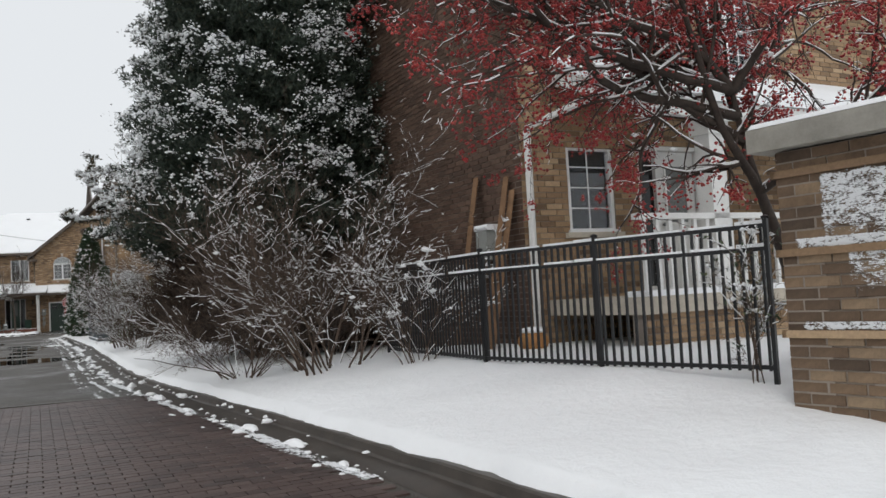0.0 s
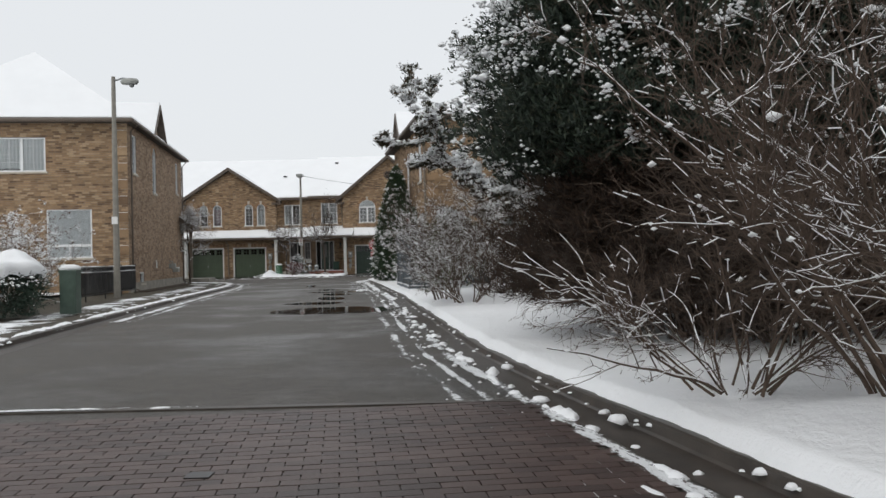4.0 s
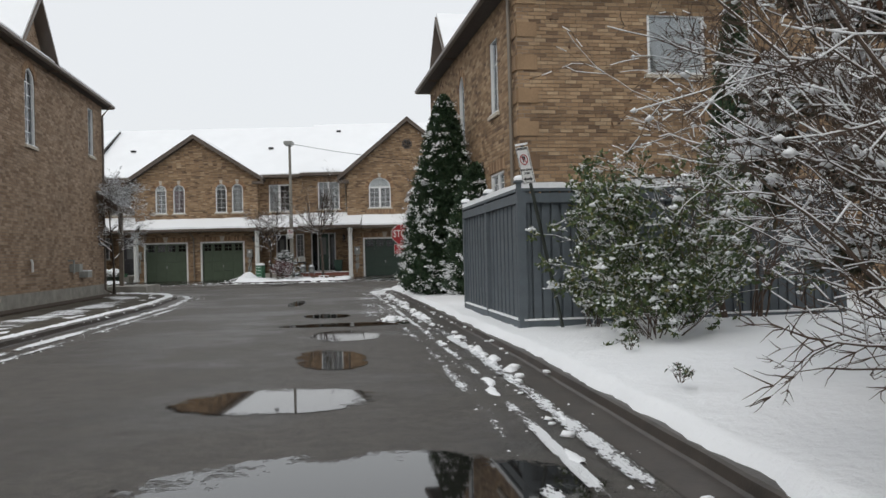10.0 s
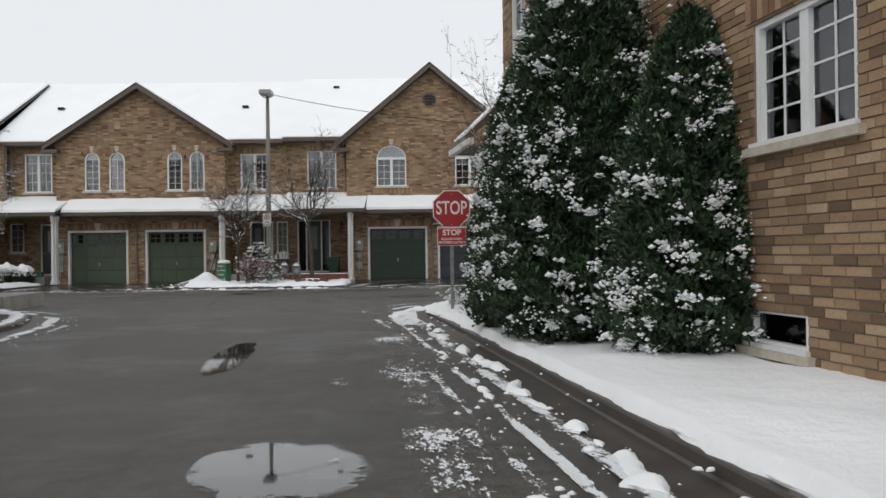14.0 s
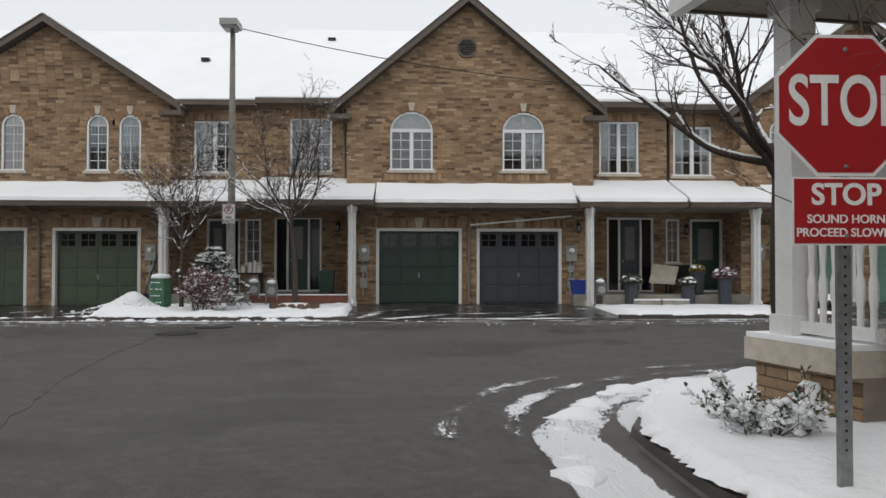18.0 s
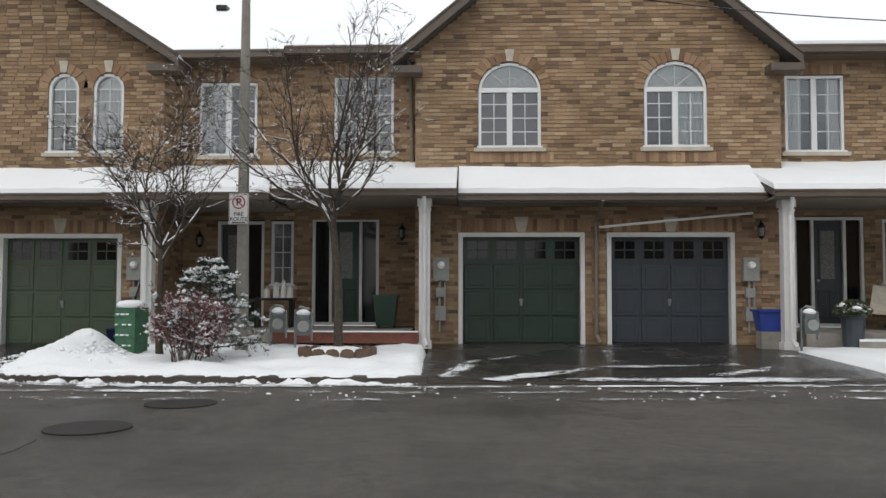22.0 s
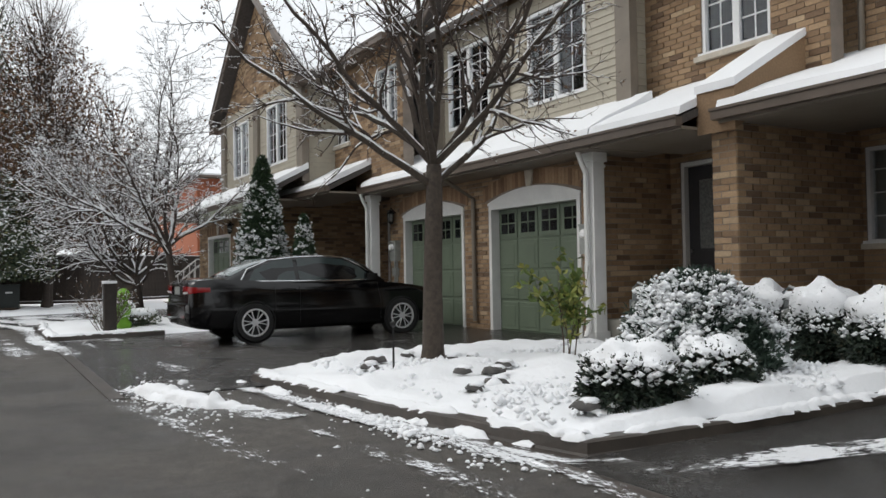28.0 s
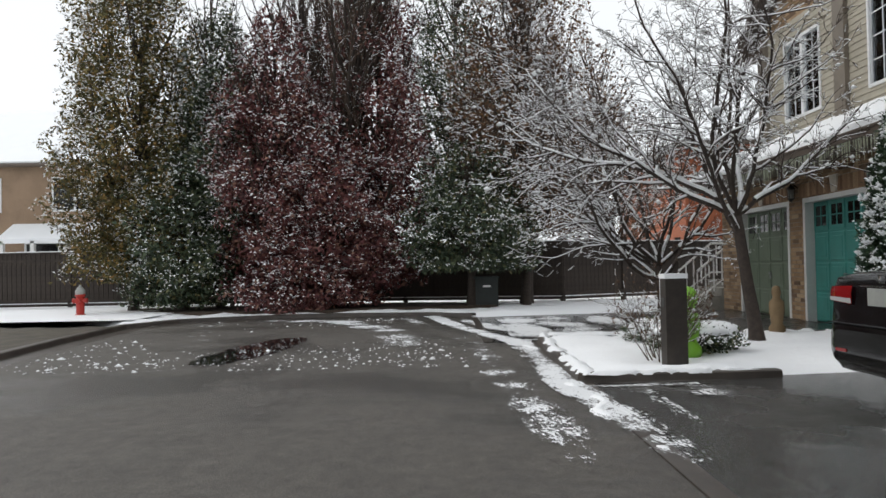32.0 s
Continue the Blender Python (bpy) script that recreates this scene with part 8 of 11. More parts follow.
forked_tree((-39.4, 65.2, 0.1), 1.1, [(100, 30, 2.8), (150, 50, 3.0), (200, 32, 3.2), (240, 25, 3.7), (262, 38, 4.0), (285, 18, 3.9), (300, 34, 3.8), (350, 50, 2.8), (45, 42, 2.6), (180, 66, 3.4), (275, 58, 3.8)], 44, "low spreading bare tree white with snow", 0.11, snowy, 0.7, "", BARK_DARK, TWIG_DARK, (-0.05, -0.1), 1.4)
bare_shrub((-33.5, 63.6, 0.1), 0.9, 0.6, 22, 45, "dead brown flower stalks by the post", dict(SHRUB, levels=2), 0.2, 0.007, 0.25, BROWN_LEAF, "dry_flower_bed", leaf_n=300)
round_bush((-34.2, 64.15, 0.1), 0.55, 0.35, 46, "low plants flattened by snow", GREEN_LEAF, 2600, 0.6, snow_n=240)
round_bush((-35.6, 64.1, 0.1), 0.45, 0.3, 47, "low plants flattened by snow", GREEN_LEAF, 2200, 0.6, snow_n=200)

# The wood at the end of the street.
wood_row = [(-46.8, 52.7, 11.8, 1.9, OLIVE_LEAF, 48, 0.07, 50000, "tall leafy tree in dull olive green with snow"), (-47.4, 54.9, 8.6, 1.5, GREEN_LEAF, 49, 0.05, 36000, "leafy tree in dull green sprinkled with snow"),
            (-46.6, 56.7, 8.0, 1.75, RED_LEAF, 50, 0.05, 36000, "upright tree in wine-red leaf with snow"), (-47.0, 59.3, 11.2, 1.5, RED_LEAF, 52, 0.05, 36000, "very tall upright tree in wine-red leaf with snow"),
            (-50.6, 57.6, 9.4, 1.6, RED_LEAF, 51, 0.1, 22000, "tall tree in fading wine-red leaf with snow"), (-51.5, 61.6, 11.5, 2.0, GREEN_LEAF, 53, 0.2, 26000, "tall dark green tree behind the fence"),
            (-47.6, 63.5, 9.8, 2.5, BROWN_LEAF, 56, 0.2, 24000, "tall tree in thin russet leaf with snow"), (-46.2, 61.9, 4.3, 1.8, GREEN_LEAF, 54, 0.22, 15000, "low green tree with snowy leaves"),
            (-46.2, 58.2, 4.6, 1.7, RED_LEAF, 58, 0.03, 15000, "low wine-red understorey tree"), (-46.4, 54.2, 4.4, 1.7, GREEN_LEAF, 55, 0.04, 18000, "low green tree sprinkled with snow"),
            (-52.5, 54.4, 7.6, 1.7, GREEN_LEAF, 59, 0.2, 15000, "green tree behind the fence"), (-51.5, 66.5, 7.4, 2.1, BROWN_LEAF, 61, 0.15, 9000, "thin russet tree behind the fence"),
            (-45.6, 57.3, 1.5, 1.5, RED_LEAF, 102, 0.0, 5000, "low wine-red undergrowth with snow")]
for x, y, h, r, leaf, sd, low, n, lab in wood_row:
    crowned_tree((x, y, 0.1), h, r, sd, lab, leaf, n, int(n * 0.2), group="wood at the end of the street", long=0.13, wide=0.066, snow_size=0.032, low=low)
tall = dict(TREE, angle=(12, 26), kids=(34, 10, 5, 2), lift=(0.02, 0.1, 0.08, 0.05, 0.02), bare=(0.2, 0.15, 0.1, 0.1), ratio=0.42)
bare_tree((-47.4, 58.0, 0.1), 12.0, 63, "tall upright bare tree rising out of the wood", tall, 0.14, 0.25, BARK_DARK, TWIG)
bare_tree((-47.8, 57.0, 0.1), 11.5, 64, "tall upright bare tree rising out of the wood", tall, 0.13, 0.25, BARK_DARK, TWIG)
bare_tree((-46.8, 63.4, 0.1), 9.2, 105, "pale bare tree furred with snow by the fence", dict(tall, angle=(20, 45), ratio=0.45), 0.12, 0.6, BARK_DARK, TWIG, thick=1.3)

# Snowy bushes on the far side of the drive.
bare_shrub((-11.2, 27.4, 0.15), 2.1, 0.8, 26, 65, "snow-laden bush with pale dry leaves on the far verge", SHRUB, 0.6, 0.013, 0.5, BROWN_LEAF, "snowy_bush", leaf_n=1500, leaf_long=0.05, clots=300)
round_bush((-10.75, 26.0, 0.15), 0.9, 1.3, 66, "rounded evergreen bush bowed under snow", SPRUCE, 14000, 0.7, snow_n=600)
bare_shrub((-12.7, 30.2, 0.15), 2.3, 0.7, 24, 67, "bare bush with pale leaves and snow by the lamp post", SHRUB, 0.6, 0.014, 0.5, BROWN_LEAF, "snowy_bush", leaf_n=1200, leaf_long=0.05, clots=250)
bare_tree((-14.9, 53.1, 0.12), 3.3, 110, "small bare tree white with snow by the far house's porch", dict(snowy, bare=(0.3, 0.15, 0.1, 0.08), ratio=0.55), 0.05, 0.7, BARK_DARK, TWIG_DARK, thick=1.3)

# ---- lying snow, islands, driveways ----


def lawn(name, pts, z, label):
    s = Shape()
    s.add([(x, y, z) for x, y in pts], [tuple(range(len(pts)))])
    return tagged(part(name, s, SNOW), label, "snow", kind="structure")


lawn("snow_lawn", [(-52, -14)] + back_l + [(-42.2, 54.4), (-52, 54.4)], 0.15, "flat snow-covered lawn beyond the verge")
lawn("snow_lawn", [*back_r, (26, 55), (26, -14)], 0.2, "flat snow-covered lawn behind the houses")


def pile(x, y, h, r):
    return lambda p: h * math.exp(-((p.x - x) ** 2 + (p.y - y) ** 2) / (2 * r * r))


p1, p2, p3 = pile(-13.3, 66.75, 0.36, 0.36), pile(-13.3, 65.8, 0.2, 0.45), pile(-12.4, 65.5, 0.1, 0.4)
bank("snow_island", [(-13.6, 64.5), (-11, 64.45), (-7.95, 64.5)], [(-13.5, 69.3), (-11, 69.35), (-8.15, 69.4)], lambda f, p: 0.15 + p1(p) + p2(p) + p3(p) + 0.035 * wobble(p.x * 2.2, p.y * 2.2, 1.0) + 0.025 * wobble(p.x * 6, p.y * 6, 1.0), SNOW, "snow-covered planting strip between two driveways with a shovelled pile", "snow", 44, 0.11, rough=0.08)
bank("snow_island", [(-1.7, 65.15), (1, 65.25), (3.75, 65.35)], [(-1.65, 69.3), (1, 69.3), (3.6, 69.3)], lambda f, p: 0.15, SNOW, "snow-covered planting strip in front of two porches", "snow", 16, 0.2, rough=0.04)
bank("snow_island", [(-25.1, 63.95), (-22.6, 64.3), (-20.45, 64.75)], [(-25.9, 68.7), (-23.3, 69.2), (-20.6, 69.5)], lambda f, p: 0.14 + 0.07 * math.sin(math.pi * f) + 0.035 * wobble(p.x * 2.4, p.y * 2.4, 1.0) + 0.02 * wobble(p.x * 6, p.y * 6, 1.0), SNOW, "snow-covered planting island round a street tree", "snow", 44, 0.1, rough=0.08)
bank("snow_island", [(-37.0, 62.6), (-34.8, 62.55), (-32.5, 62.55)], [(-36.8, 67.4), (-34.7, 68.2), (-32.8, 68.6)], lambda f, p: 0.12, SNOW, "snow-covered front garden strip", "snow", 18, 0.2, rough=0.06)
bank("snow_verge", [(-41.4, 54.6), (-43.0, 55.2), (-44.1, 57.0), (-44.3, 59.0), (-43.9, 60.9), (-43.2, 61.8), (-43.4, 67.0)], [(-46, 50.4), (-49.6, 52), (-49.6, 55), (-49.5, 58), (-49.3, 61.5), (-49, 64), (-50, 68)], lambda f, p: 0.1, SNOW, "patchy snow under the trees at the end of the street", "snow", 20, 0.25, rough=0.06)
soil = Shape()
soil.plate(blob(-47.0, 57.2, 1.9, 5.2, 0, 4.0, 50, 0.3), 0.0, 0.155)
tagged(part("leaf_litter", soil, SOIL), "dark wet leaf litter under the trees", "leaf litter", kind="structure")
for pts, w in (([(-14.2, 64.45), (-11, 64.38), (-7.9, 64.45)], -1), ([(-1.8, 65.1), (1, 65.2), (3.8, 65.3)], -1), ([(-25.9, 68.6), (-25.25, 64.6), (-25.05, 63.95), (-22.6, 64.2), (-20.4, 64.65), (-20.35, 66.0), (-20.45, 69.4)], -1),
               ([(-37.1, 67.3), (-37.1, 62.6), (-34.8, 62.5), (-32.4, 62.5), (-32.5, 64.5)], -1), ([(-41.5, 54.55), (-43.1, 55.2), (-44.15, 57.0), (-44.35, 59.0), (-43.95, 60.9), (-43.25, 61.8)], -1)):
    kerb_line("kerb", pts, w, "wet concrete kerb round a planting strip", 0.75)


def driveway(x0, x1, y0, y1, z0, z1):
    s = Shape()
    n = 8
    for k in range(n):
        a, b = k / n, (k + 1) / n
        s.add([(x0, y0 + (y1 - y0) * a, z0 + (z1 - z0) * a), (x1, y0 + (y1 - y0) * a, z0 + (z1 - z0) * a), (x1, y0 + (y1 - y0) * b, z0 + (z1 - z0) * b), (x0, y0 + (y1 - y0) * b, z0 + (z1 - z0) * b)], [(0, 1, 2, 3)])
    tagged(part("driveway", s, ASPHALT_WET), "wet black asphalt driveway up to the garages", "driveway", kind="structure")


driveway(-20.4, -13.9, 64.4, 70.4, 0.006, 0.065)
driveway(-8.1, -1.6, 64.6, 70.4, 0.006, 0.12)
driveway(3.7, 10, 65.2, 70.4, 0.006, 0.18)
driveway(-33.0, -24.6, 62.6, 69.6, 0.006, 0.065)
driveway(-43.4, -36.9, 61.9, 67.8, 0.006, 0.065)
for x0, x1, y in ((-20.4, -14.1, 64.35), (-8.0, -1.7, 64.55), (-32.5, -24.62, 62.55), (-43.3, -37.0, 61.85)):
    s = Shape()
    s.box(x0, x1, y - 0.06, y + 0.08, -0.02, 0.013)
    tagged(part("dropped_kerb", s, KERB), "worn dropped kerb across the driveway mouth", "kerb", kind="structure")

rng = np.random.default_rng(77)


def along_line(pts, n, lo, hi, sg):
    P = resample(pts, 400)
    i = rng.integers(1, 399, n)
    # Clots gather in drifts.
    i = np.clip((i // 7) * 7 + rng.normal(size=n) * 2.2, 1, 398)
    out = []
    for k in i:
        a = int(k)
        p = P[a].lerp(P[a + 1], k - a)
        d = (P[a + 1] - P[a - 1]).normalized()
        o = rng.uniform(lo, hi)
        out.append((p.x - d.y * o * sg, p.y + d.x * o * sg, 0.0))
    return np.array(out)


def clots(name, P, size, label, flat=0.6, material=SNOW):
    V, F = lumps(rng, P, size, flat)
    ob = fast_part(name, V, F, material, None, "", True)
    return tagged(ob, label, "snow", kind="stuff")


def crumbs(P, size, label, flat=0.6):
    V, F = beads(rng, P, size, flat)
    return tagged(fast_part("slush_crumbs", V, F, SNOW, None, "", True), label, "snow", kind="stuff")


def ridge(pts, off, sg, cover, wide, high, label, seed, step=0.05, z=0.0, drift=0.06):
    """A broken low ridge of slush beside a line: off metres out, cover = the share of the line that it lies on."""
    L = sum(math.dist(a[:2], b[:2]) for a, b in zip(pts, pts[1:]))
    n = int(L / step)
    P = resample(pts, n)
    vs, fs, prev = [], [], None
    shape = ((-1.0, 0.0), (-0.72, 0.62), (-0.2, 1.0), (0.35, 0.85), (0.8, 0.4), (1.0, 0.0))
    for i in range(n):
        p = P[i]
        d = (P[min(i + 1, n - 1)] - P[max(i - 1, 0)]).normalized()
        q = wobble(p.x, p.y, 1.1, seed) * 0.55 + wobble(p.x, p.y, 3.7, seed + 5) * 0.5
        v = q + (cover - 0.5) * 1.1
        if v <= 0.0:
            prev = None
            continue
        g = min(1.0, v * 5.0, i / 8, (n - 1 - i) / 8)
        w = wide * g * (0.7 + 0.9 * abs(wobble(p.x, p.y, 9.0, seed + 2)))
        h = high * g * (0.7 + 0.8 * abs(wobble(p.x, p.y, 12.0, seed + 3)))
        o = off + drift * wobble(p.x, p.y, 1.7, seed + 8)
        base = len(vs)
        for a, b in shape:
            e = o + a * w * (1 + 0.5 * wobble(p.x + a, p.y, 14.0, seed + 6))
            vs.append((p.x - d.y * e * sg, p.y + d.x * e * sg, p.z + z + b * h - (0.004 if b == 0 else 0)))
        if prev is not None:
            fs += [(prev + k, prev + k + 1, base + k + 1, base + k) for k in range(5)]
        prev = base
    return tagged(part("slush_ridge", (vs, fs), SNOW, None, smooth=True), label, "snow", kind="stuff")


def film(pts, off, sg, cover, wide, label, seed, z=0.009, step=0.15):
    """A strip of broken thin slush: densest along its middle, ragged towards its sides."""
    L = sum(math.dist(a[:2], b[:2]) for a, b in zip(pts, pts[1:]))
    n = max(4, int(L / step))
    P = resample(pts, n)
    vs, fs, cv, uv = [], [], [], []
    rows = (-1.0, -0.6, -0.2, 0.2, 0.6, 1.0)
    for i in range(n):
        p = P[i]
        d = (P[min(i + 1, n - 1)] - P[max(i - 1, 0)]).normalized()
        for a in rows:
            e = off + a * wide + 0.3 * wide * wobble(p.x, p.y, 0.6, seed)
            vs.append((p.x - d.y * e * sg, p.y + d.x * e * sg, p.z + z + 0.0011 * (seed % 8)))
            ends = min(1.0, i / 3, (n - 1 - i) / 3)
            cv.append((cover - 0.02 + 0.34 * (0.45 - abs(a)) + 0.34 * wobble(p.x, p.y, 0.5, seed + 3) + 0.2 * wobble(p.x, p.y, 1.9, seed + 5)) if abs(a) < 0.9 and ends > 0 else -0.6)
            uv.append((L * i / n + seed * 7.1, e + seed * 3.3))
    k = len(rows)
    for i in range(n - 1):
        fs += [(i * k + j, i * k + j + 1, (i + 1) * k + j + 1, (i + 1) * k + j) for j in range(k - 1)]
    ob = part("slush_film", (vs, fs), FILM, None, smooth=True)
    return tagged(covered(ob, cv, uv), label, "snow", kind="stuff")


def covered(ob, cv, uv):
    me = ob.data
    at = me.attributes.new("cover", "FLOAT", "POINT")
    at.data.foreach_set("value", np.array(cv, dtype=np.float32))
    lay = me.uv_layers.new(name="UVMap")
    idx = np.empty(len(me.loops), dtype=np.int32)
    me.loops.foreach_get("vertex_index", idx)
    lay.data.foreach_set("uv", np.array(uv, dtype=np.float32)[idx].ravel())
    return ob


kr = KERB_R[2:12]
ridge(kr, 0.38, 1, 0.36, 0.055, 0.04, "broken ridge of slush along the gutter", 1)
ridge(kr, -0.09, 1, 0.3, 0.032, 0.02, "snow crumbled over the kerb edge", 4, z=0.115, drift=0.03)
ridge(kr, 0.30, 1, 0.46, 0.085, 0.06, "chunks of ploughed snow lying in the gutter", 21, drift=0.16)
ridge(kr, 0.62, 1, 0.40, 0.05, 0.025, "line of slush thrown up beside the gutter", 22, drift=0.1)
film(kr, 0.40, 1, 0.50, 0.12, "broken slush along the gutter", 31)
film(kr, 0.66, 1, 0.50, 0.07, "thin line of slush beside the gutter", 32)
film(kr, 0.90, 1, 0.40, 0.09, "thin line of slush beside the gutter", 33)
a = along_line(kr, 600, 0.12, 1.0, 1)
crumbs(a, 0.008 * rng.gamma(1.8, 0.7, len(a)) + 0.003, "crumbs of fallen snow along the kerb")
a = along_line(kr, 130, -0.12, 0.12, 1) + np.array([0, 0, 0.05])
clots("snow_clumps", a, 0.024 * rng.gamma(3.0, 0.35, len(a)) + 0.006, "lumps of snow fallen from the verge on to the kerb", 0.5)
a = along_line(kr, 110, 0.22, 0.52, 1)
clots("snow_clumps", a + np.array([0, 0, 0.01]), 0.026 * rng.gamma(3.0, 0.35, len(a)) + 0.008, "lumps of snow in the gutter", 0.5)
kl = KERB_L[3:11]
ridge(kl, 0.32, -1, 0.36, 0.05, 0.028, "broken ridge of slush along the far kerb", 5)
ridge(kl, -0.2, -1, 0.9, 0.17, 0.06, "snow lying along the top of the far kerb", 6, z=0.07, drift=0.05)
ridge(kl, -0.75, -1, 0.5, 0.13, 0.035, "streak of snow on the far verge", 23, z=0.05, drift=0.3)
film(kl, -1.5, -1, 0.5, 0.7, "melting snow on the far verge", 24, z=0.068)
film(KERB_L[1:4], -1.6, -1, 0.62, 1.5, "melting snow on the far verge", 25, z=0.072)
ridge(KERB_L[1:4], -0.2, -1, 0.85, 0.17, 0.06, "snow lying along the top of the far kerb", 26, z=0.07, drift=0.05)
ridge(KERB_L[1:4], -1.3, -1, 0.55, 0.2, 0.05, "streak of snow on the far verge", 27, z=0.05, drift=0.4)
film(kl, 0.34, -1, 0.60, 0.16, "broken slush along the far kerb", 34)
film(kl, 0.66, -1, 0.50, 0.10, "thin line of slush beside the far kerb", 35)
a = along_line(kl, 350, 0.1, 0.85, -1)
crumbs(a, 0.009 * rng.gamma(1.6, 0.7, len(a)) + 0.003, "slush scattered along the far kerb")
mouth = [(-24.9, 63.7), (-20.4, 64.3), (-14.2, 64.1), (-7.9, 64.1), (-1.7, 64.6), (6, 65.0)]
ridge(mouth, 0.0, 1, 0.36, 0.045, 0.022, "broken line of slush across the driveway mouths", 7)
film(mouth, 0.0, 1, 0.50, 0.16, "broken slush across the driveway mouths", 36)
film(mouth, -0.55, 1, 0.40, 0.22, "streaks of slush along the road's edge", 37)
film(mouth, -1.2, 1, 0.36, 0.24, "streaks of slush along the road's edge", 38)
a = along_line(mouth, 500, -1.3, 0.25, 1)
crumbs(a, 0.009 * rng.gamma(1.5, 0.8, len(a)) + 0.003, "crumbs of slush along the driveway mouths")
end = [(-44, 60.5), (-40, 61.2), (-36.8, 62.0), (-32.4, 62.1), (-29, 62.4)]
ridge(end, 0.25, 1, 0.42, 0.07, 0.04, "slush pushed to the side of the street", 10, drift=0.25)
film(end, 0.3, 1, 0.56, 0.30, "slush pushed to the side of the street", 39)
film(end, -0.3, 1, 0.36, 0.35, "slush pushed to the side of the street", 40)
film(end, 0.9, 1, 0.42, 0.35, "slush pushed to the side of the street", 41)
film([(-43.4, 57.0), (-42.5, 59.0), (-39.5, 60.2), (-36.5, 60.6)], 0.0, 1, 0.45, 0.6, "slush curled across the turning place", 42)
film([(-43.2, 55.8), (-40.5, 56.6), (-37.0, 57.2)], 0.0, 1, 0.34, 0.8, "thin slush on the turning place", 43)
a = np.stack([rng.uniform(-43.5, -34, 2600), rng.uniform(55.5, 61.8, 2600), np.zeros(2600)], 1)
a = a[(noise_field(a, 0.5) + rng.normal(size=len(a)) * 0.3) > 0.35]
crumbs(a, 0.010 * rng.gamma(1.5, 0.8, len(a)) + 0.004, "crumbs of slush scattered over the street")
# Ragged lumps at the front of the strip with the shovelled pile.
a = np.array([(rng.uniform(-13.9, -8.0), 64.42 + rng.normal() * 0.12, 0.01) for _ in range(420)])
clots("snow_clumps", a, 0.012 * rng.gamma(2, 0.5, len(a)) + 0.004, "lumps of snow spilled over the strip's kerb", 0.7)
ridge([(-13.9, 64.4), (-11, 64.34), (-8.0, 64.4)], 0.03, 1, 0.62, 0.1, 0.07, "snow spilled over the strip's kerb", 17, drift=0.08)
ridge([(-16.0, 64.9), (-14.9, 65.3), (-13.7, 65.9)], 0.0, 1, 0.6, 0.12, 0.05, "shovelled snow trailing over the driveway", 18, z=0.012, drift=0.2)
film([(-16.4, 64.7), (-15.0, 65.2), (-13.6, 66.0)], 0.0, 1, 0.5, 0.4, "shovelled snow trailing over the driveway", 93, z=0.026)
# Ploughed lumps at the planting island's tip and kerb.
a = np.array([(-24.6 + rng.normal() * 0.6, 63.0 + rng.normal() * 0.17, 0.0) for _ in range(650)])
clots("snow_clumps", a, 0.012 * rng.gamma(2, 0.5, len(a)) + 0.004, "ploughed lumps of snow at the island's tip", 0.75)
ridge([(-24.9, 62.9), (-23.9, 63.2), (-23.2, 63.6)], -0.12, 1, 0.7, 0.12, 0.07, "low ploughed heap of snow at the island's tip", 19, drift=0.2)
film([(-25.4, 62.7), (-24.2, 63.05), (-22.6, 63.7)], 0.0, 1, 0.42, 0.3, "thin slush round the ploughed heap", 92)
ridge([(-25.3, 62.75), (-24.2, 63.0), (-23.3, 63.5)], 0.0, 1, 0.8, 0.13, 0.13, "low ploughed heap of snow at the island's tip", 14, drift=0.1)
ridge([(-25.3, 63.8), (-22.6, 64.15), (-20.6, 64.6)], 0.0, -1, 0.62, 0.1, 0.07, "snow spilled over the island's kerb", 15)
a = np.array([(-22.2 + rng.normal() * 0.9, 64.12 + (rng.normal() * 0.12), 0.01) for _ in range(420)])
clots("snow_clumps", a, 0.012 * rng.gamma(2, 0.5, len(a)) + 0.005, "lumps of snow spilled over the island's kerb", 0.7)
a = np.array([(-13.1 + rng.normal() * 0.45, 66.0 + rng.normal() * 0.6, 0) for _ in range(700)])
a[:, 2] = [0.13 + p1(Vector(q)) + p2(Vector(q)) + p3(Vector(q)) for q in a]
clots("snow_clumps", a, 0.016 * rng.gamma(2, 0.5, len(a)) + 0.005, "crumbly lumps on the shovelled snow pile", 0.7)
for pts in ([(-14.15, 64.42), (-11, 64.36), (-7.95, 64.42)], [(-25.85, 68.5), (-25.25, 64.6), (-25.05, 63.95), (-22.6, 64.2), (-20.4, 64.65), (-20.35, 66.0), (-20.45, 69.3)], [(-37.05, 67.2), (-37.1, 62.6), (-34.8, 62.5), (-32.4, 62.5), (-32.5, 64.4)], [(-1.75, 65.08), (1, 65.18), (3.75, 65.28)]):
    ridge(pts, 0.1, 1, 0.7, 0.09, 0.06, "snow crumbled over the low kerb", 70 + int(abs(pts[0][0])), z=0.085, drift=0.04)
    film(pts, -0.18, 1, 0.52, 0.14, "slush below the low kerb", 80 + int(abs(pts[0][0])))
n = 2600
a = np.stack([rng.uniform(-25.0, -20.6, n), rng.uniform(64.5, 68.5, n), np.zeros(n)], 1)
a = a[(noise_field(a, 2.0) + rng.normal(size=n) * 0.4) > 0.2]
a[:, 2] = 0.19
crumbs(a, 0.018 * rng.gamma(2.5, 0.4, len(a)) + 0.006, "loose uneven snow on the planting island", 0.9)
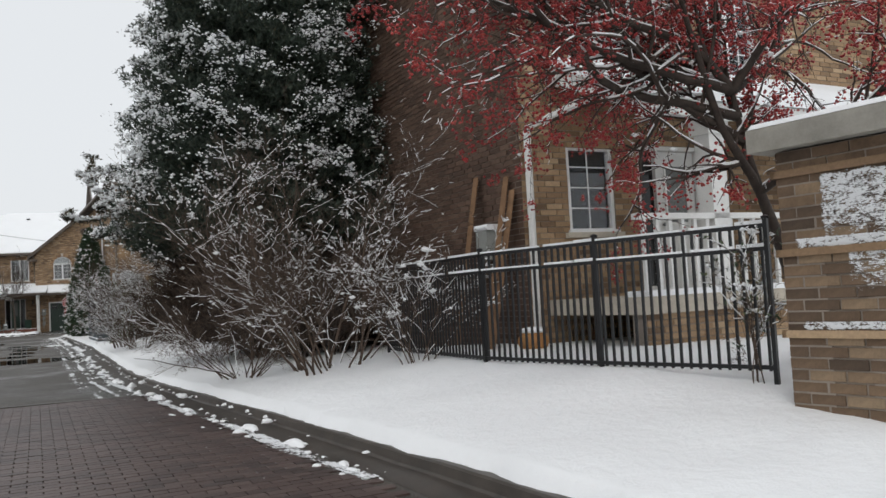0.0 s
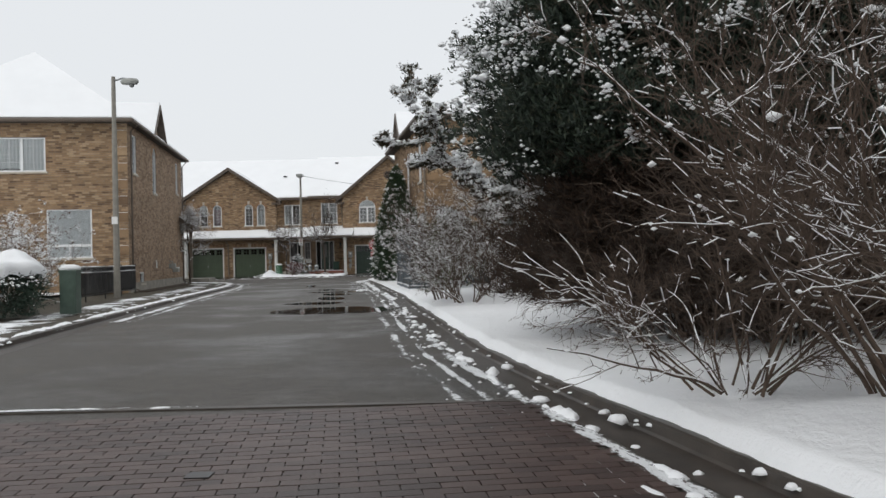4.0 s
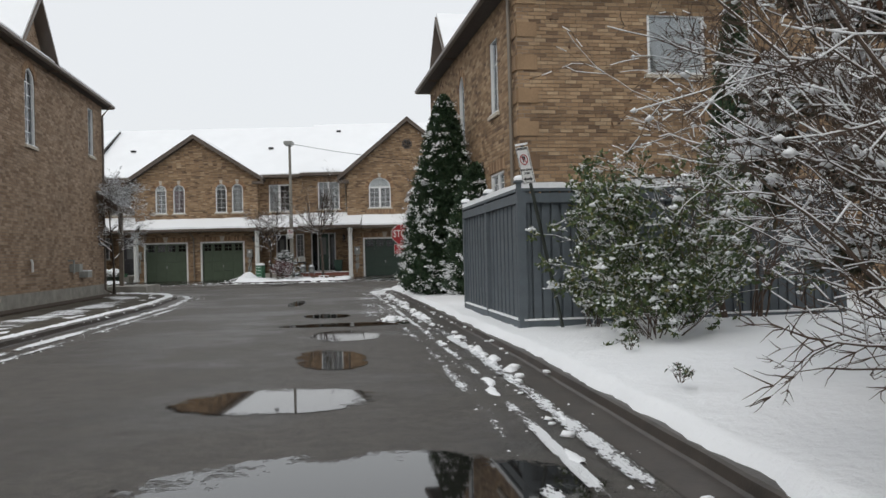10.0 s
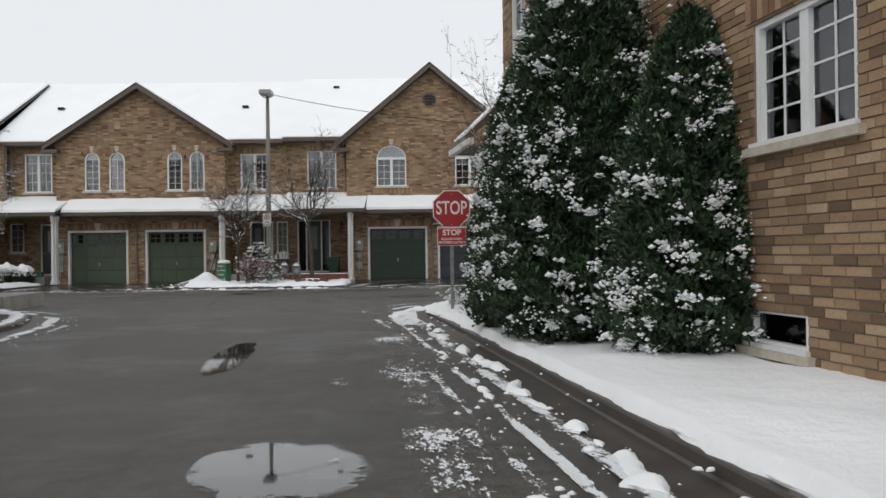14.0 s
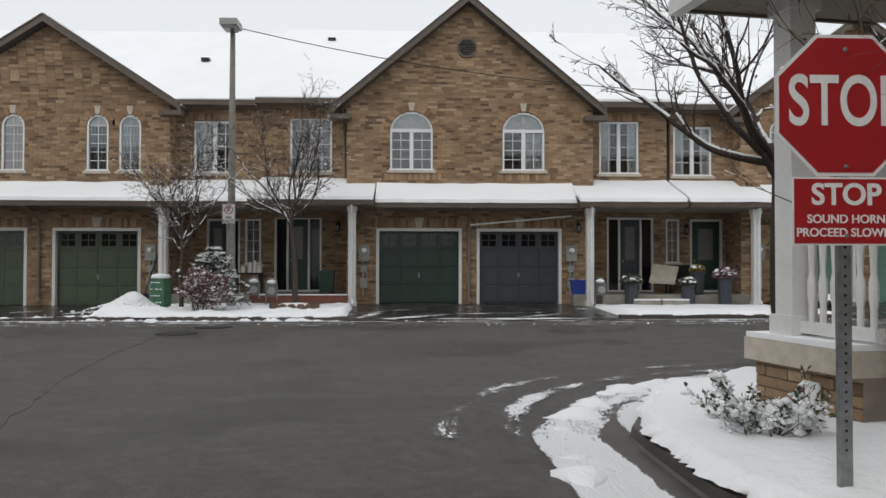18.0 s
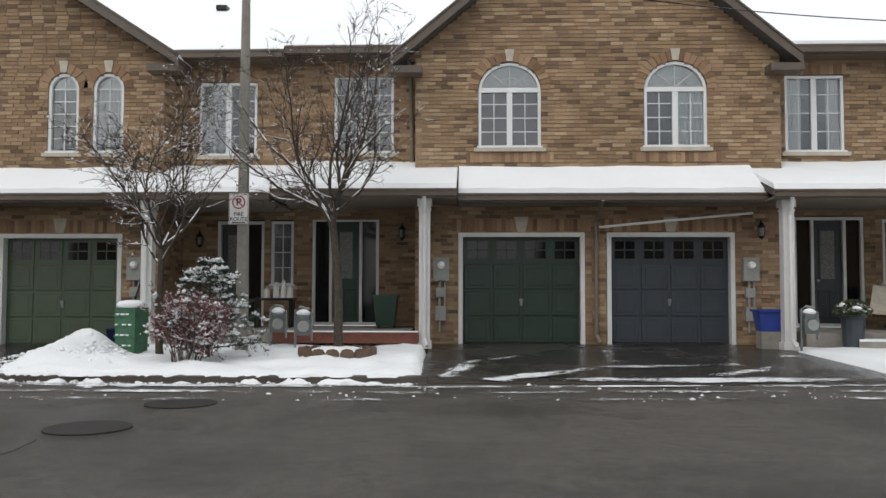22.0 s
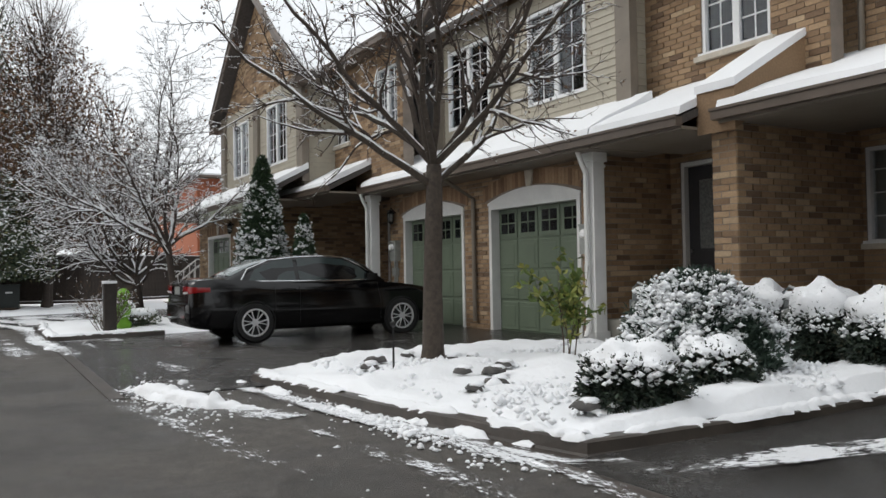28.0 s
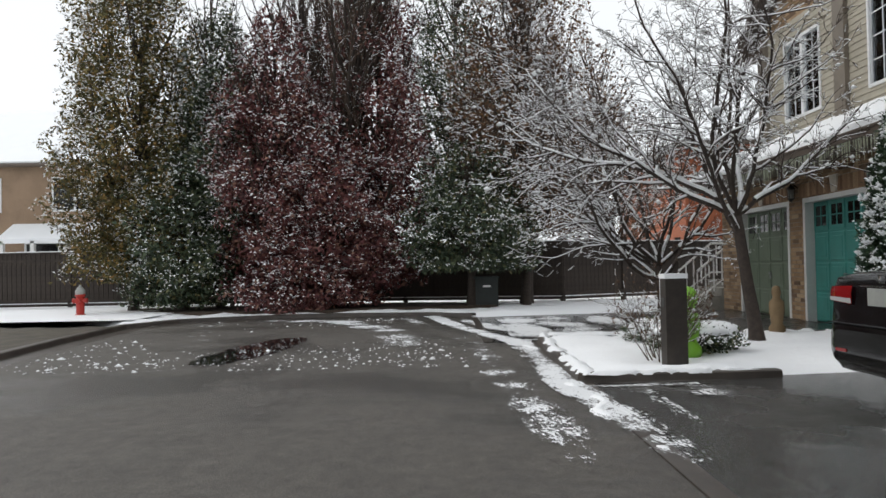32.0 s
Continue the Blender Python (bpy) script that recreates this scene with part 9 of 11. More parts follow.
# Speckled slush at the bend of the drive.
film([(-4.55, 38.2), (-4.8, 41.5), (-5.2, 45), (-5.6, 48.5)], -0.05, 1, 0.27, 0.4, "speckled slush beside the gutter", 44)
ridge(KERB_R[10:16], -0.09, 1, 0.85, 0.1, 0.06, "snow heaped over the kerb at the corner", 48, z=0.11, drift=0.03)
ridge(KERB_R[11:15], 0.5, 1, 0.62, 0.2, 0.07, "ploughed slush outside the kerb at the corner", 47, drift=0.15)
film(KERB_R[10:16], 0.42, 1, 0.6, 0.35, "slush in the gutter at the corner", 49)
film([(-5.1, 40.5), (-5.5, 44), (-5.9, 47.5)], 0.2, 1, 0.24, 0.3, "speckled slush between the wheel tracks", 45)
a = np.array([(-4.2 + rng.normal() * 0.12, 39.3 + rng.normal() * 0.35, 0.0) for _ in range(40)])
clots("snow_clumps", a, 0.038 * rng.gamma(3, 0.33, len(a)) + 0.01, "lumps of snow beside the drain", 0.5)
for k, rad in enumerate((2.6, 3.0, 3.5, 4.0)):
    arc = [(-2.2 + rad * math.cos(radians(q)), 52.4 + rad * math.sin(radians(q))) for q in range(95, 190, 5)]
    film(arc, 0.0, 1, 0.54 - 0.05 * k, 0.17, "curved tyre-streaked slush round the street corner", 50 + k)
# Tyre streaks on the driveways.
streaks = [([(-18.1, 64.4, 0.012), (-16.6, 66.6, 0.03), (-15.2, 68.2, 0.048)], 0.45, 0.05), ([(-15.8, 64.4, 0.012), (-14.8, 66.3, 0.03), (-14.2, 68.0, 0.045)], 0.45, 0.05), ([(-19.9, 64.5, 0.012), (-19.4, 66.6, 0.03)], 0.5, 0.06),
           ([(-7.2, 64.6, 0.012), (-5.5, 66.2, 0.045), (-3.2, 66.7, 0.055)], 0.4, 0.08), ([(-7.7, 64.9, 0.014), (-7.4, 67.0, 0.055), (-6.4, 68.0, 0.08)], 0.45, 0.06), ([(-5.1, 64.8, 0.014), (-5.0, 67.2, 0.062), (-5.0, 69.0, 0.1)], 0.4, 0.07),
           ([(-6.8, 64.8, 0.012), (-4.4, 64.9, 0.016), (-1.9, 65.1, 0.02)], 0.42, 0.1), ([(-4.2, 65.3, 0.022), (-2.9, 66.4, 0.045), (-2.0, 68.2, 0.085)], 0.4, 0.08),
           ([(-32.4, 63.2, 0.012), (-29.6, 63.1, 0.012), (-26, 63.6, 0.016)], 0.24, 0.05), ([(-32.4, 64.0, 0.02), (-29.4, 64.2, 0.022), (-26, 64.4, 0.024)], 0.24, 0.05), ([(-31.8, 62.9, 0.01), (-28.6, 62.7, 0.01)], 0.22, 0.05), ([(-32.3, 63.5, 0.015), (-29.0, 63.6, 0.016), (-25.6, 63.8, 0.018)], 0.22, 0.07), ([(-31.0, 64.8, 0.028), (-28.5, 64.7, 0.027), (-25.8, 65.0, 0.03)], 0.2, 0.08),
           ([(-42.8, 62.6, 0.012), (-40, 62.6, 0.012), (-37.4, 62.7, 0.012)], 0.6, 0.14), ([(-42.8, 63.4, 0.022), (-40, 63.5, 0.022), (-37.4, 63.5, 0.022)], 0.6, 0.16), ([(-42.8, 64.4, 0.03), (-40, 64.4, 0.03), (-37.4, 64.4, 0.03)], 0.55, 0.12)]
for k, (pts, cover, wide) in enumerate(streaks):
    film(pts, 0.0, 1, cover + 0.01, wide * 4.5, "streak of slush left on the driveway", 60 + k)
s = Shape()
r = random.Random(12)
s.pipe([(p.x + r.gauss(0, 0.02), p.y + r.gauss(0, 0.02), 0.0) for p in resample([(-9.4, 52.5), (-10.1, 55.3), (-10.45, 57.5), (-10.75, 60.6)], 60)], 0.004, 4)
tagged(part("road_crack", s, BLACK_METAL), "sealed crack wandering across the asphalt", "road crack", kind="structure")
s = Shape()
s.box(-6.9, -0.5, 14.70, 14.80, -0.01, 0.016)
ob = part("paver_edge", s, KERB)
tagged(ob, "narrow edging strip where the pavers meet the asphalt", "paving", kind="structure")
film([(-6.6, 14.78), (-3.5, 14.76), (-0.7, 14.74)], 0.0, 1, 0.42, 0.07, "broken line of slush along the paver edge", 90, z=0.02)
ridge([(-4.6, 14.78), (-2.6, 14.76)], 0.0, 1, 0.42, 0.03, 0.015, "broken line of slush along the paver edge", 91, z=0.016)

# ---- fences and pillar ----


def shared_mesh(name, shape, material):
    me = bpy.data.meshes.new(name)
    me.from_pydata(shape.v, [], shape.f)
    me.materials.append(material)
    return me


def place(me, name, parent, m):
    ob = new(name, me)
    ob.parent = parent
    ob.matrix_world = m
    return ob


def iron_fence(pts, ground, height, label, spacing=0.1, post_every=2.3, snow=True):
    t = thing("iron_fence", (*pts[0], ground), label, "fence")
    b = Shape()
    b.box(-0.010, 0.010, -0.010, 0.010, 0.06, height - 0.02)
    picket = shared_mesh("picket", b, BLACK_METAL)
    b = Shape()
    b.box(-0.017, 0.017, -0.017, 0.017, -0.15, height + 0.04)
    b.lathe([(0.032, height + 0.03), (0.032, height + 0.05), (0.0, height + 0.065)], (0, 0, 0), 8)
    post = shared_mesh("post", b, BLACK_METAL)
    for (x0, y0), (x1, y1) in zip(pts, pts[1:]):
        L = math.hypot(x1 - x0, y1 - y0)
        fm = wall_frame((x0, y0, ground), (x1 - x0, y1 - y0))
        n = max(1, round(L / post_every))
        for k in range(n + 1):
            place(post, "post", t, fm @ Matrix.Translation((L * k / n, 0, 0)))
        for h in (0.09, height - 0.2, height - 0.02):
            s = Shape(fm)
            s.box(0, L, -0.014, 0.014, h - 0.016, h + 0.016)
            part("rail", s, BLACK_METAL, t)
            if snow and h > 0.5:
                s = Shape(fm)
                k = 0
                x = 0.0
                rr = random.Random(int(L * 100))
                while x < L:
                    l = rr.uniform(0.2, 1.1)
                    s.box(x, min(L, x + l), -0.013, 0.013, h + 0.017, h + 0.017 + rr.uniform(0.012, 0.03))
                    x += l + rr.uniform(0.0, 0.12)
                part("rail_snow", s, SNOW, t, kind="stuff")
        k = spacing / 2
        while k < L:
            place(picket, "picket", t, fm @ Matrix.Translation((k, 0, 0)))
            k += spacing
    return t


iron_fence([(4.08, 7.25), (3.45, 8.75), (2.95, 10.3), (2.7, 13.2)], 0.42, 1.2, "black iron picket fence with snow on its rails by the entrance", 0.085)
iron_fence([(2.35, 22.0), (2.15, 25.2), (1.7, 28.7), (1.55, 30.2)], 0.32, 1.5, "black iron picket fence with snow along the back gardens")
iron_fence([(-12.0, 31.5), (-12.6, 36.0), (-13.2, 40.4)], 0.15, 1.0, "low black iron fence in front of the far house")

pk = thing("pumpkin", (3.95, 11.2, 0.42), "weathered orange pumpkin under a lid of snow behind the fence", "pumpkin")
V, F = [], []
for i in range(9):
    e = math.pi * i / 8
    for k in range(24):
        q = 2 * math.pi * k / 24
        r = 0.2 * math.sin(e) * (1 - 0.1 * abs(math.sin(q * 4)))
        V.append((3.95 + r * math.cos(q), 11.2 + r * math.sin(q), 0.58 + 0.15 * math.cos(e)))
F = [(i * 24 + (k + 1) % 24, i * 24 + k, (i + 1) * 24 + k, (i + 1) * 24 + (k + 1) % 24) for i in range(8) for k in range(24)]
part("rind", (V, F), plain("pumpkin_rind", (0.42, 0.2, 0.06), 0.6, vary=0.25, scale=8), pk, smooth=True)
s = Shape()
s.lathe([(0.15, 0.0), (0.155, 0.03), (0.1, 0.06), (0.0, 0.07)], (3.95, 11.2, 0.69), 14)
part("snow", s, SNOW, pk, smooth=True)

pil = thing("brick_pillar", (4.15, 6.35, 0.2), "buff-brick gate pillar with a concrete cap and wind-blown snow", "pillar")
PC, PW = (4.25, 6.4), 0.43
pu = (0.96, 0.28)
pfm = wall_frame(PC, pu)
for k in range(4):
    a = math.atan2(pu[1], pu[0]) + k * math.pi / 2
    u = (math.cos(a), math.sin(a))
    fm = wall_frame((PC[0] - u[0] * PW + u[1] * PW, PC[1] - u[1] * PW - u[0] * PW), u)
    brick_wall(pil, fm, 0, 2 * PW, 0.1, 2.06, (), None, PILLAR_BRICK, 0.3, "pillar_face", single=(0, 2 * PW, 0.1, 2.2), seed=90 + k, limit=80)
    for z in (0.83, 1.38, 1.92):
        s = Shape(fm)
        s.box(-0.03, 2 * PW + 0.03, -0.03, 0.0, z - 0.05, z)
        part("ledge", s, BRICK, pil)
    if k in (0, 3):
        for j, (x0, x1, z0, z1, c) in enumerate(((0.22, 0.84, 1.33, 1.95, 0.46), (0.4, 0.82, 1.0, 1.4, 0.38), (0.0, 0.86, 1.36, 1.46, 0.5), (0.0, 0.86, 0.82, 0.9, 0.48))):
            s = Shape(fm)
            rows, vs, fs, cv, uv = 7, [], [], [], []
            for a in range(rows):
                for b in range(rows):
                    u, v = a / (rows - 1), b / (rows - 1)
                    vs.append((x0 + (x1 - x0) * u, -0.013 - 0.002 * j, z0 + (z1 - z0) * v))
                    edge = min(u, 1 - u, v * 0.6, (1 - v) * 2)
                    cv.append(c + (0.12 if edge > 0.15 else -0.05) if edge > 0 else -0.5)
                    uv.append((vs[-1][0] * 2.5 + j * 5 + k, vs[-1][2] * 2.5))
            fs = [(a * rows + b, (a + 1) * rows + b, (a + 1) * rows + b + 1, a * rows + b + 1) for a in range(rows - 1) for b in range(rows - 1)]
            s.add(vs, fs)
            covered(part("blown_snow", s, FILM, pil, "wind-blown snow sticking to the brick", kind="stuff"), cv, uv)
s = Shape(pfm)
s.add([(-0.56, -0.56, 2.06), (0.56, -0.56, 2.06), (0.56, 0.56, 2.06), (-0.56, 0.56, 2.06), (-0.56, -0.56, 2.22), (0.56, -0.56, 2.22), (0.56, 0.56, 2.22), (-0.56, 0.56, 2.22), (0, 0, 2.3)],
      [(3, 2, 1, 0), (0, 1, 5, 4), (1, 2, 6, 5), (2, 3, 7, 6), (3, 0, 4, 7), (4, 5, 8), (5, 6, 8), (6, 7, 8), (7, 4, 8)])
part("cap", s, CONCRETE, pil, "grey concrete pyramid cap")
s = Shape(pfm)
s.add([(-0.55, -0.55, 2.225), (0.55, -0.55, 2.225), (0.55, 0.55, 2.225), (-0.55, 0.55, 2.225), (-0.53, -0.53, 2.26), (0.53, -0.53, 2.26), (0.53, 0.53, 2.26), (-0.53, 0.53, 2.26), (0, 0, 2.34)], [(0, 1, 5, 4), (1, 2, 6, 5), (2, 3, 7, 6), (3, 0, 4, 7), (4, 5, 8), (5, 6, 8), (6, 7, 8), (7, 4, 8)])
part("cap_snow", s, SNOW, pil)


def board_fence(pts, ground, height, label, material, board=0.15, gap=0.012, post_every=2.4, cap=True, name="board_fence", snow=True, batten=False):
    t = thing(name, (*pts[0], ground), label, "fence")
    for (x0, y0), (x1, y1) in zip(pts, pts[1:]):
        L = math.hypot(x1 - x0, y1 - y0)
        fm = wall_frame((x0, y0, ground), (x1 - x0, y1 - y0))
        n = max(1, round(L / post_every))
        b = Shape()
        b.box(-0.055, 0.055, -0.06, 0.06, -0.2, height + 0.09)
        b.box(-0.075, 0.075, -0.08, 0.08, height + 0.09, height + 0.12)
        post = shared_mesh("post", b, material)
        b = Shape()
        b.lathe([(0.085, height + 0.12), (0.09, height + 0.15), (0.06, height + 0.185), (0.0, height + 0.195)], (0, 0, 0), 10)
        psnow = shared_mesh("post_snow", b, SNOW)
        for k in range(n + 1):
            m = fm @ Matrix.Translation((L * k / n, 0, 0))
            place(post, "post", t, m)
            if snow and cap:
                place(psnow, "post_snow", t, m)
        b = Shape()
        b.box(-board / 2 + gap / 2, board / 2 - gap / 2, -0.012, 0.012, 0.08, height - 0.02)
        slat = shared_mesh("slat", b, material)
        m = max(1, round(L / board))
        for k in range(m):
            place(slat, "slat", t, fm @ Matrix.Translation((L * (k + 0.5) / m, 0.012 if (batten and k % 2) else 0.0, 0)))
        back = Shape(fm)
        back.box(0, L, 0.03, 0.05, 0.08, height - 0.05)
        part("backing", back, material, t)
        for h, w, dd in (((height - 0.12, 0.13, 0.045), (0.1, 0.12, 0.04)) if cap else ((height - 0.25, 0.09, 0.04), (0.25, 0.09, 0.04))):
            s = Shape(fm)
            s.box(0, L, -dd - 0.014, -0.014 if cap else 0.03, h - w / 2, h + w / 2)
            part("rail", s, material, t)
        s = Shape(fm)
        s.box(0, L, -0.07, 0.07, height - 0.03, height + 0.012)
        part("top_cap", s, material, t)
        if snow:
            s = Shape(fm)
            k = 24
            for i in range(k):
                x, e = L * i / k, L * (i + 1) / k
                s.box(x, e, -0.065, 0.065, height + 0.013, height + (0.085 if cap else 0.045) + 0.025 * wobble(x0 + x, y0, 2.3))
            part("cap_snow", s, SNOW, t, kind="stuff")
            s = Shape(fm)
            s.box(0, L, -0.06, -0.014, 0.165, 0.19)
            part("foot_snow", s, SNOW, t)
    return t


board_fence([(-2.77, 39.25), (-2.18, 34.82), (2.4, 35.45)], 0.12, 1.93, "slate-grey stained board fence capped with snow", FENCE_GREY, 0.135, 0.03, 2.7, batten=True)
board_fence([(1.75, 32.6), (6.5, 33.2), (12, 34.0)], 0.15, 1.95, "tan wooden back-garden fence with snow on top", FENCE_TAN, 0.14)
board_fence([(-49.9, 40.0), (-49.8, 52.0), (-49.3, 60.0), (-48.2, 64.6), (-50.5, 68.6), (-53, 72)], 0.1, 1.75, "dark weathered board fence at the end of the street", FENCE_BROWN, 0.15, 0.014, 2.4, False, snow=True)

# The gazebo behind the gardens.
gz = thing("gazebo", (6.2, 37.6, 0.2), "dark garden gazebo with a snow-covered canopy", "gazebo")
for sx in (-1.5, 1.5):
    for sy in (-1.5, 1.5):
        s = Shape()
        s.box(6.2 + sx - 0.05, 6.2 + sx + 0.05, 37.6 + sy - 0.05, 37.6 + sy + 0.05, 0.1, 2.7)
        part("post", s, BLACK_METAL, gz)
s = Shape()
s.add([(4.5, 35.9, 2.75), (7.9, 35.9, 2.75), (7.9, 39.3, 2.75), (4.5, 39.3, 2.75), (6.2, 37.6, 3.9), (4.5, 35.9, 2.55), (7.9, 35.9, 2.55), (7.9, 39.3, 2.55), (4.5, 39.3, 2.55)], [(0, 1, 4), (1, 2, 4), (2, 3, 4), (3, 0, 4), (5, 6, 1, 0), (6, 7, 2, 1), (7, 8, 3, 2), (8, 5, 0, 3)])
part("canopy", s, BLACK_METAL, gz)
s = Shape()
s.add([(4.5, 35.9, 2.77), (7.9, 35.9, 2.77), (7.9, 39.3, 2.77), (4.5, 39.3, 2.77), (6.2, 37.6, 4.0), (4.55, 35.95, 2.86), (7.85, 35.95, 2.86), (7.85, 39.25, 2.86), (4.55, 39.25, 2.86)], [(5, 6, 4), (6, 7, 4), (7, 8, 4), (8, 5, 4), (0, 1, 6, 5), (1, 2, 7, 6), (2, 3, 8, 7), (3, 0, 5, 8)])
part("canopy_snow", s, SNOW, gz)

# ---- signs, lamps, street things ----


def text_mesh(name, words, size, fm, x, z, material, parent, depth=0.002, bold=0.0, y=-0.006):
    cu = bpy.data.curves.new(name, "FONT")
    cu.body, cu.size, cu.align_x, cu.align_y, cu.extrude, cu.offset = words, size, "CENTER", "CENTER", depth, bold
    tmp = bpy.data.objects.new(name, cu)
    scene.collection.objects.link(tmp)
    me = bpy.data.meshes.new_from_object(tmp)
    bpy.data.objects.remove(tmp)
    me.materials.clear()
    me.materials.append(material)
    ob = new(name, me)
    ob.parent = parent
    ob.matrix_world = fm @ Matrix.Translation((x, y, z)) @ Matrix.Rotation(radians(90), 4, "X")
    return ob


def octagon(r, cx, cz):
    return [(cx + r * math.cos(radians(22.5 + 45 * k)), cz + r * math.sin(radians(22.5 + 45 * k))) for k in range(8)]


sg = thing("stop_sign", (-4.51, 50.16, 0.1), "red octagonal stop sign with a warning plate on a steel post", "sign")
sfm = wall_frame((-4.49, 50.2, 0.147), (1, 0.02)) @ Matrix.Scale(0.86, 4)
s = Shape(sfm)
s.box(-0.034, 0.034, 0.012, 0.05, -0.15, 2.2)
post = part("post", s, STEEL, sg, "perforated galvanised steel post")
s = Shape(sfm)
for k in range(26):
    s.lathe([(0.008, 0.0), (0.008, -0.002)], (0, 0.012, 0.25 + k * 0.05), 6, "y")
part("post_holes", s, BLACK_METAL, post)
s = Shape(sfm)
s.slab(octagon(0.40, 0, 2.04), 0.0, 0.004)
pl = part("octagon_border", s, SIGN_WHITE, sg)
s = Shape(sfm)
s.slab(octagon(0.38, 0, 2.04), -0.004, -0.001)
part("octagon_face", s, RED, sg)
lettering = text_mesh("stop_letters", "STOP", 0.285, sfm, 0, 2.05, SIGN_WHITE, sg, bold=0.004)
lettering.matrix_world = lettering.matrix_world @ Matrix.Diagonal((0.9, 1.3, 1, 1))
s = Shape(sfm)
s.box(-0.285, 0.285, 0.0, 0.004, 1.31, 1.665)
part("plate_border", s, SIGN_WHITE, sg)
s = Shape(sfm)
s.box(-0.275, 0.275, -0.004, -0.001, 1.32, 1.655)
part("plate_face", s, RED, sg)
text_mesh("plate_word", "STOP", 0.155, sfm, 0, 1.57, SIGN_WHITE, sg, bold=0.004)
text_mesh("plate_line", "SOUND HORN", 0.062, sfm, 0, 1.445, SIGN_WHITE, sg, bold=0.001)
text_mesh("plate_line", "PROCEED SLOWLY", 0.062, sfm, 0, 1.375, SIGN_WHITE, sg, bold=0.001)
for z in (2.33, 1.72, 1.36):
    s = Shape(sfm)
    s.lathe([(0.012, -0.004), (0.012, -0.011), (0.004, -0.013)], (0, 0, z), 8, "y")
    part("bolt", s, STEEL, sg)


def parking_plate(parent, fm, w, z0, z1, lines, centre=None):
    s = Shape(fm)
    s.box(-w / 2, w / 2, -0.003, 0.002, z0, z1)
    part("plate", s, SIGN_WHITE, parent)
    s = Shape(fm)
    s.ring([(-w / 2 + 0.008, z0 + 0.008), (w / 2 - 0.008, z0 + 0.008), (w / 2 - 0.008, z1 - 0.008), (-w / 2 + 0.008, z1 - 0.008)], [(-w / 2 + 0.014, z0 + 0.014), (w / 2 - 0.014, z0 + 0.014), (w / 2 - 0.014, z1 - 0.014), (-w / 2 + 0.014, z1 - 0.014)], -0.005, -0.003)
    part("plate_border", s, SIGN_BLACK, parent)
    cz, r = (z1 - w * 0.45, w * 0.34) if centre is None else (centre, w * 0.32)
    s = Shape(fm)
    o = [(r * math.cos(k * math.pi / 12), cz + r * math.sin(k * math.pi / 12)) for k in range(24)]
    i = [(r * 0.82 * math.cos(k * math.pi / 12), cz + r * 0.82 * math.sin(k * math.pi / 12)) for k in range(24)]
    s.ring(o, i, -0.008, -0.004)
    s.slab([(-r * 0.66, cz + r * 0.54), (-r * 0.54, cz + r * 0.66), (r * 0.66, cz - r * 0.54), (r * 0.54, cz - r * 0.66)], -0.009, -0.005)
    part("ban_ring", s, RED, parent)
    text_mesh("letter", "P", r * 1.5, fm, 0, cz, SIGN_BLACK, parent, bold=0.004, y=-0.005)
    for words, size, z in lines:
        if words == "<>":
            s = Shape(fm)
            s.slab([(-w * 0.36, z), (-w * 0.2, z - 0.03), (-w * 0.2, z - 0.012), (w * 0.2, z - 0.012), (w * 0.2, z - 0.03), (w * 0.36, z), (w * 0.2, z + 0.03), (w * 0.2, z + 0.012), (-w * 0.2, z + 0.012), (-w * 0.2, z + 0.03)], -0.006, -0.003)
            part("arrow", s, SIGN_BLACK, parent)
        elif words == "-":
            s = Shape(fm)
            s.box(-w * 0.34, w * 0.34, -0.005, -0.003, z - size / 2, z + size / 2)
            part("lettering_bar", s, SIGN_BLACK, parent)
        else:
            text_mesh("lettering", words, size, fm, 0, z, SIGN_BLACK, parent, bold=0.001, y=-0.005)


lp = thing("street_lamp", (-11.2, 67.9, 0.1), "concrete street lamp post with a boxy head and a parking sign", "street lamp", "street lamps")
s = Shape()
s.lathe([(0.115, 0.0), (0.112, 0.3), (0.085, 4.5), (0.065, 7.3)], (-11.2, 67.9, 0.05), 8)
part("pole", s, POLE_CONCRETE, lp)
s = Shape()
s.box(-11.42, -10.98, 67.35, 67.98, 7.3, 7.46)
s.box(-11.36, -11.04, 67.4, 67.9, 7.24, 7.3)
hd = part("lamp_head", s, GREY_BOX, lp)
s = Shape()
s.box(-11.34, -11.06, 67.42, 67.85, 7.22, 7.24)
part("lens", s, CURTAIN_GLASS, hd)
parking_plate(lp, wall_frame((-11.24, 67.76, 0), (1, 0)), 0.33, 2.27, 2.78, (("FIRE", 0.09, 2.43), ("ROUTE", 0.09, 2.345), ("-", 0.015, 2.295)))
s = Shape()
P = [Vector((-11.0, 67.9, 7.35)).lerp(Vector((16, 71.5, 8.0)), k / 24) - Vector((0, 0, 1.5 * (1 - ((k - 12) / 12) ** 2))) for k in range(25)]
s.pipe(P, 0.012, 4)
wr = tagged(part("overhead_wire", s, BLACK_METAL), "thin black service wire slung from the lamp post", "wire")

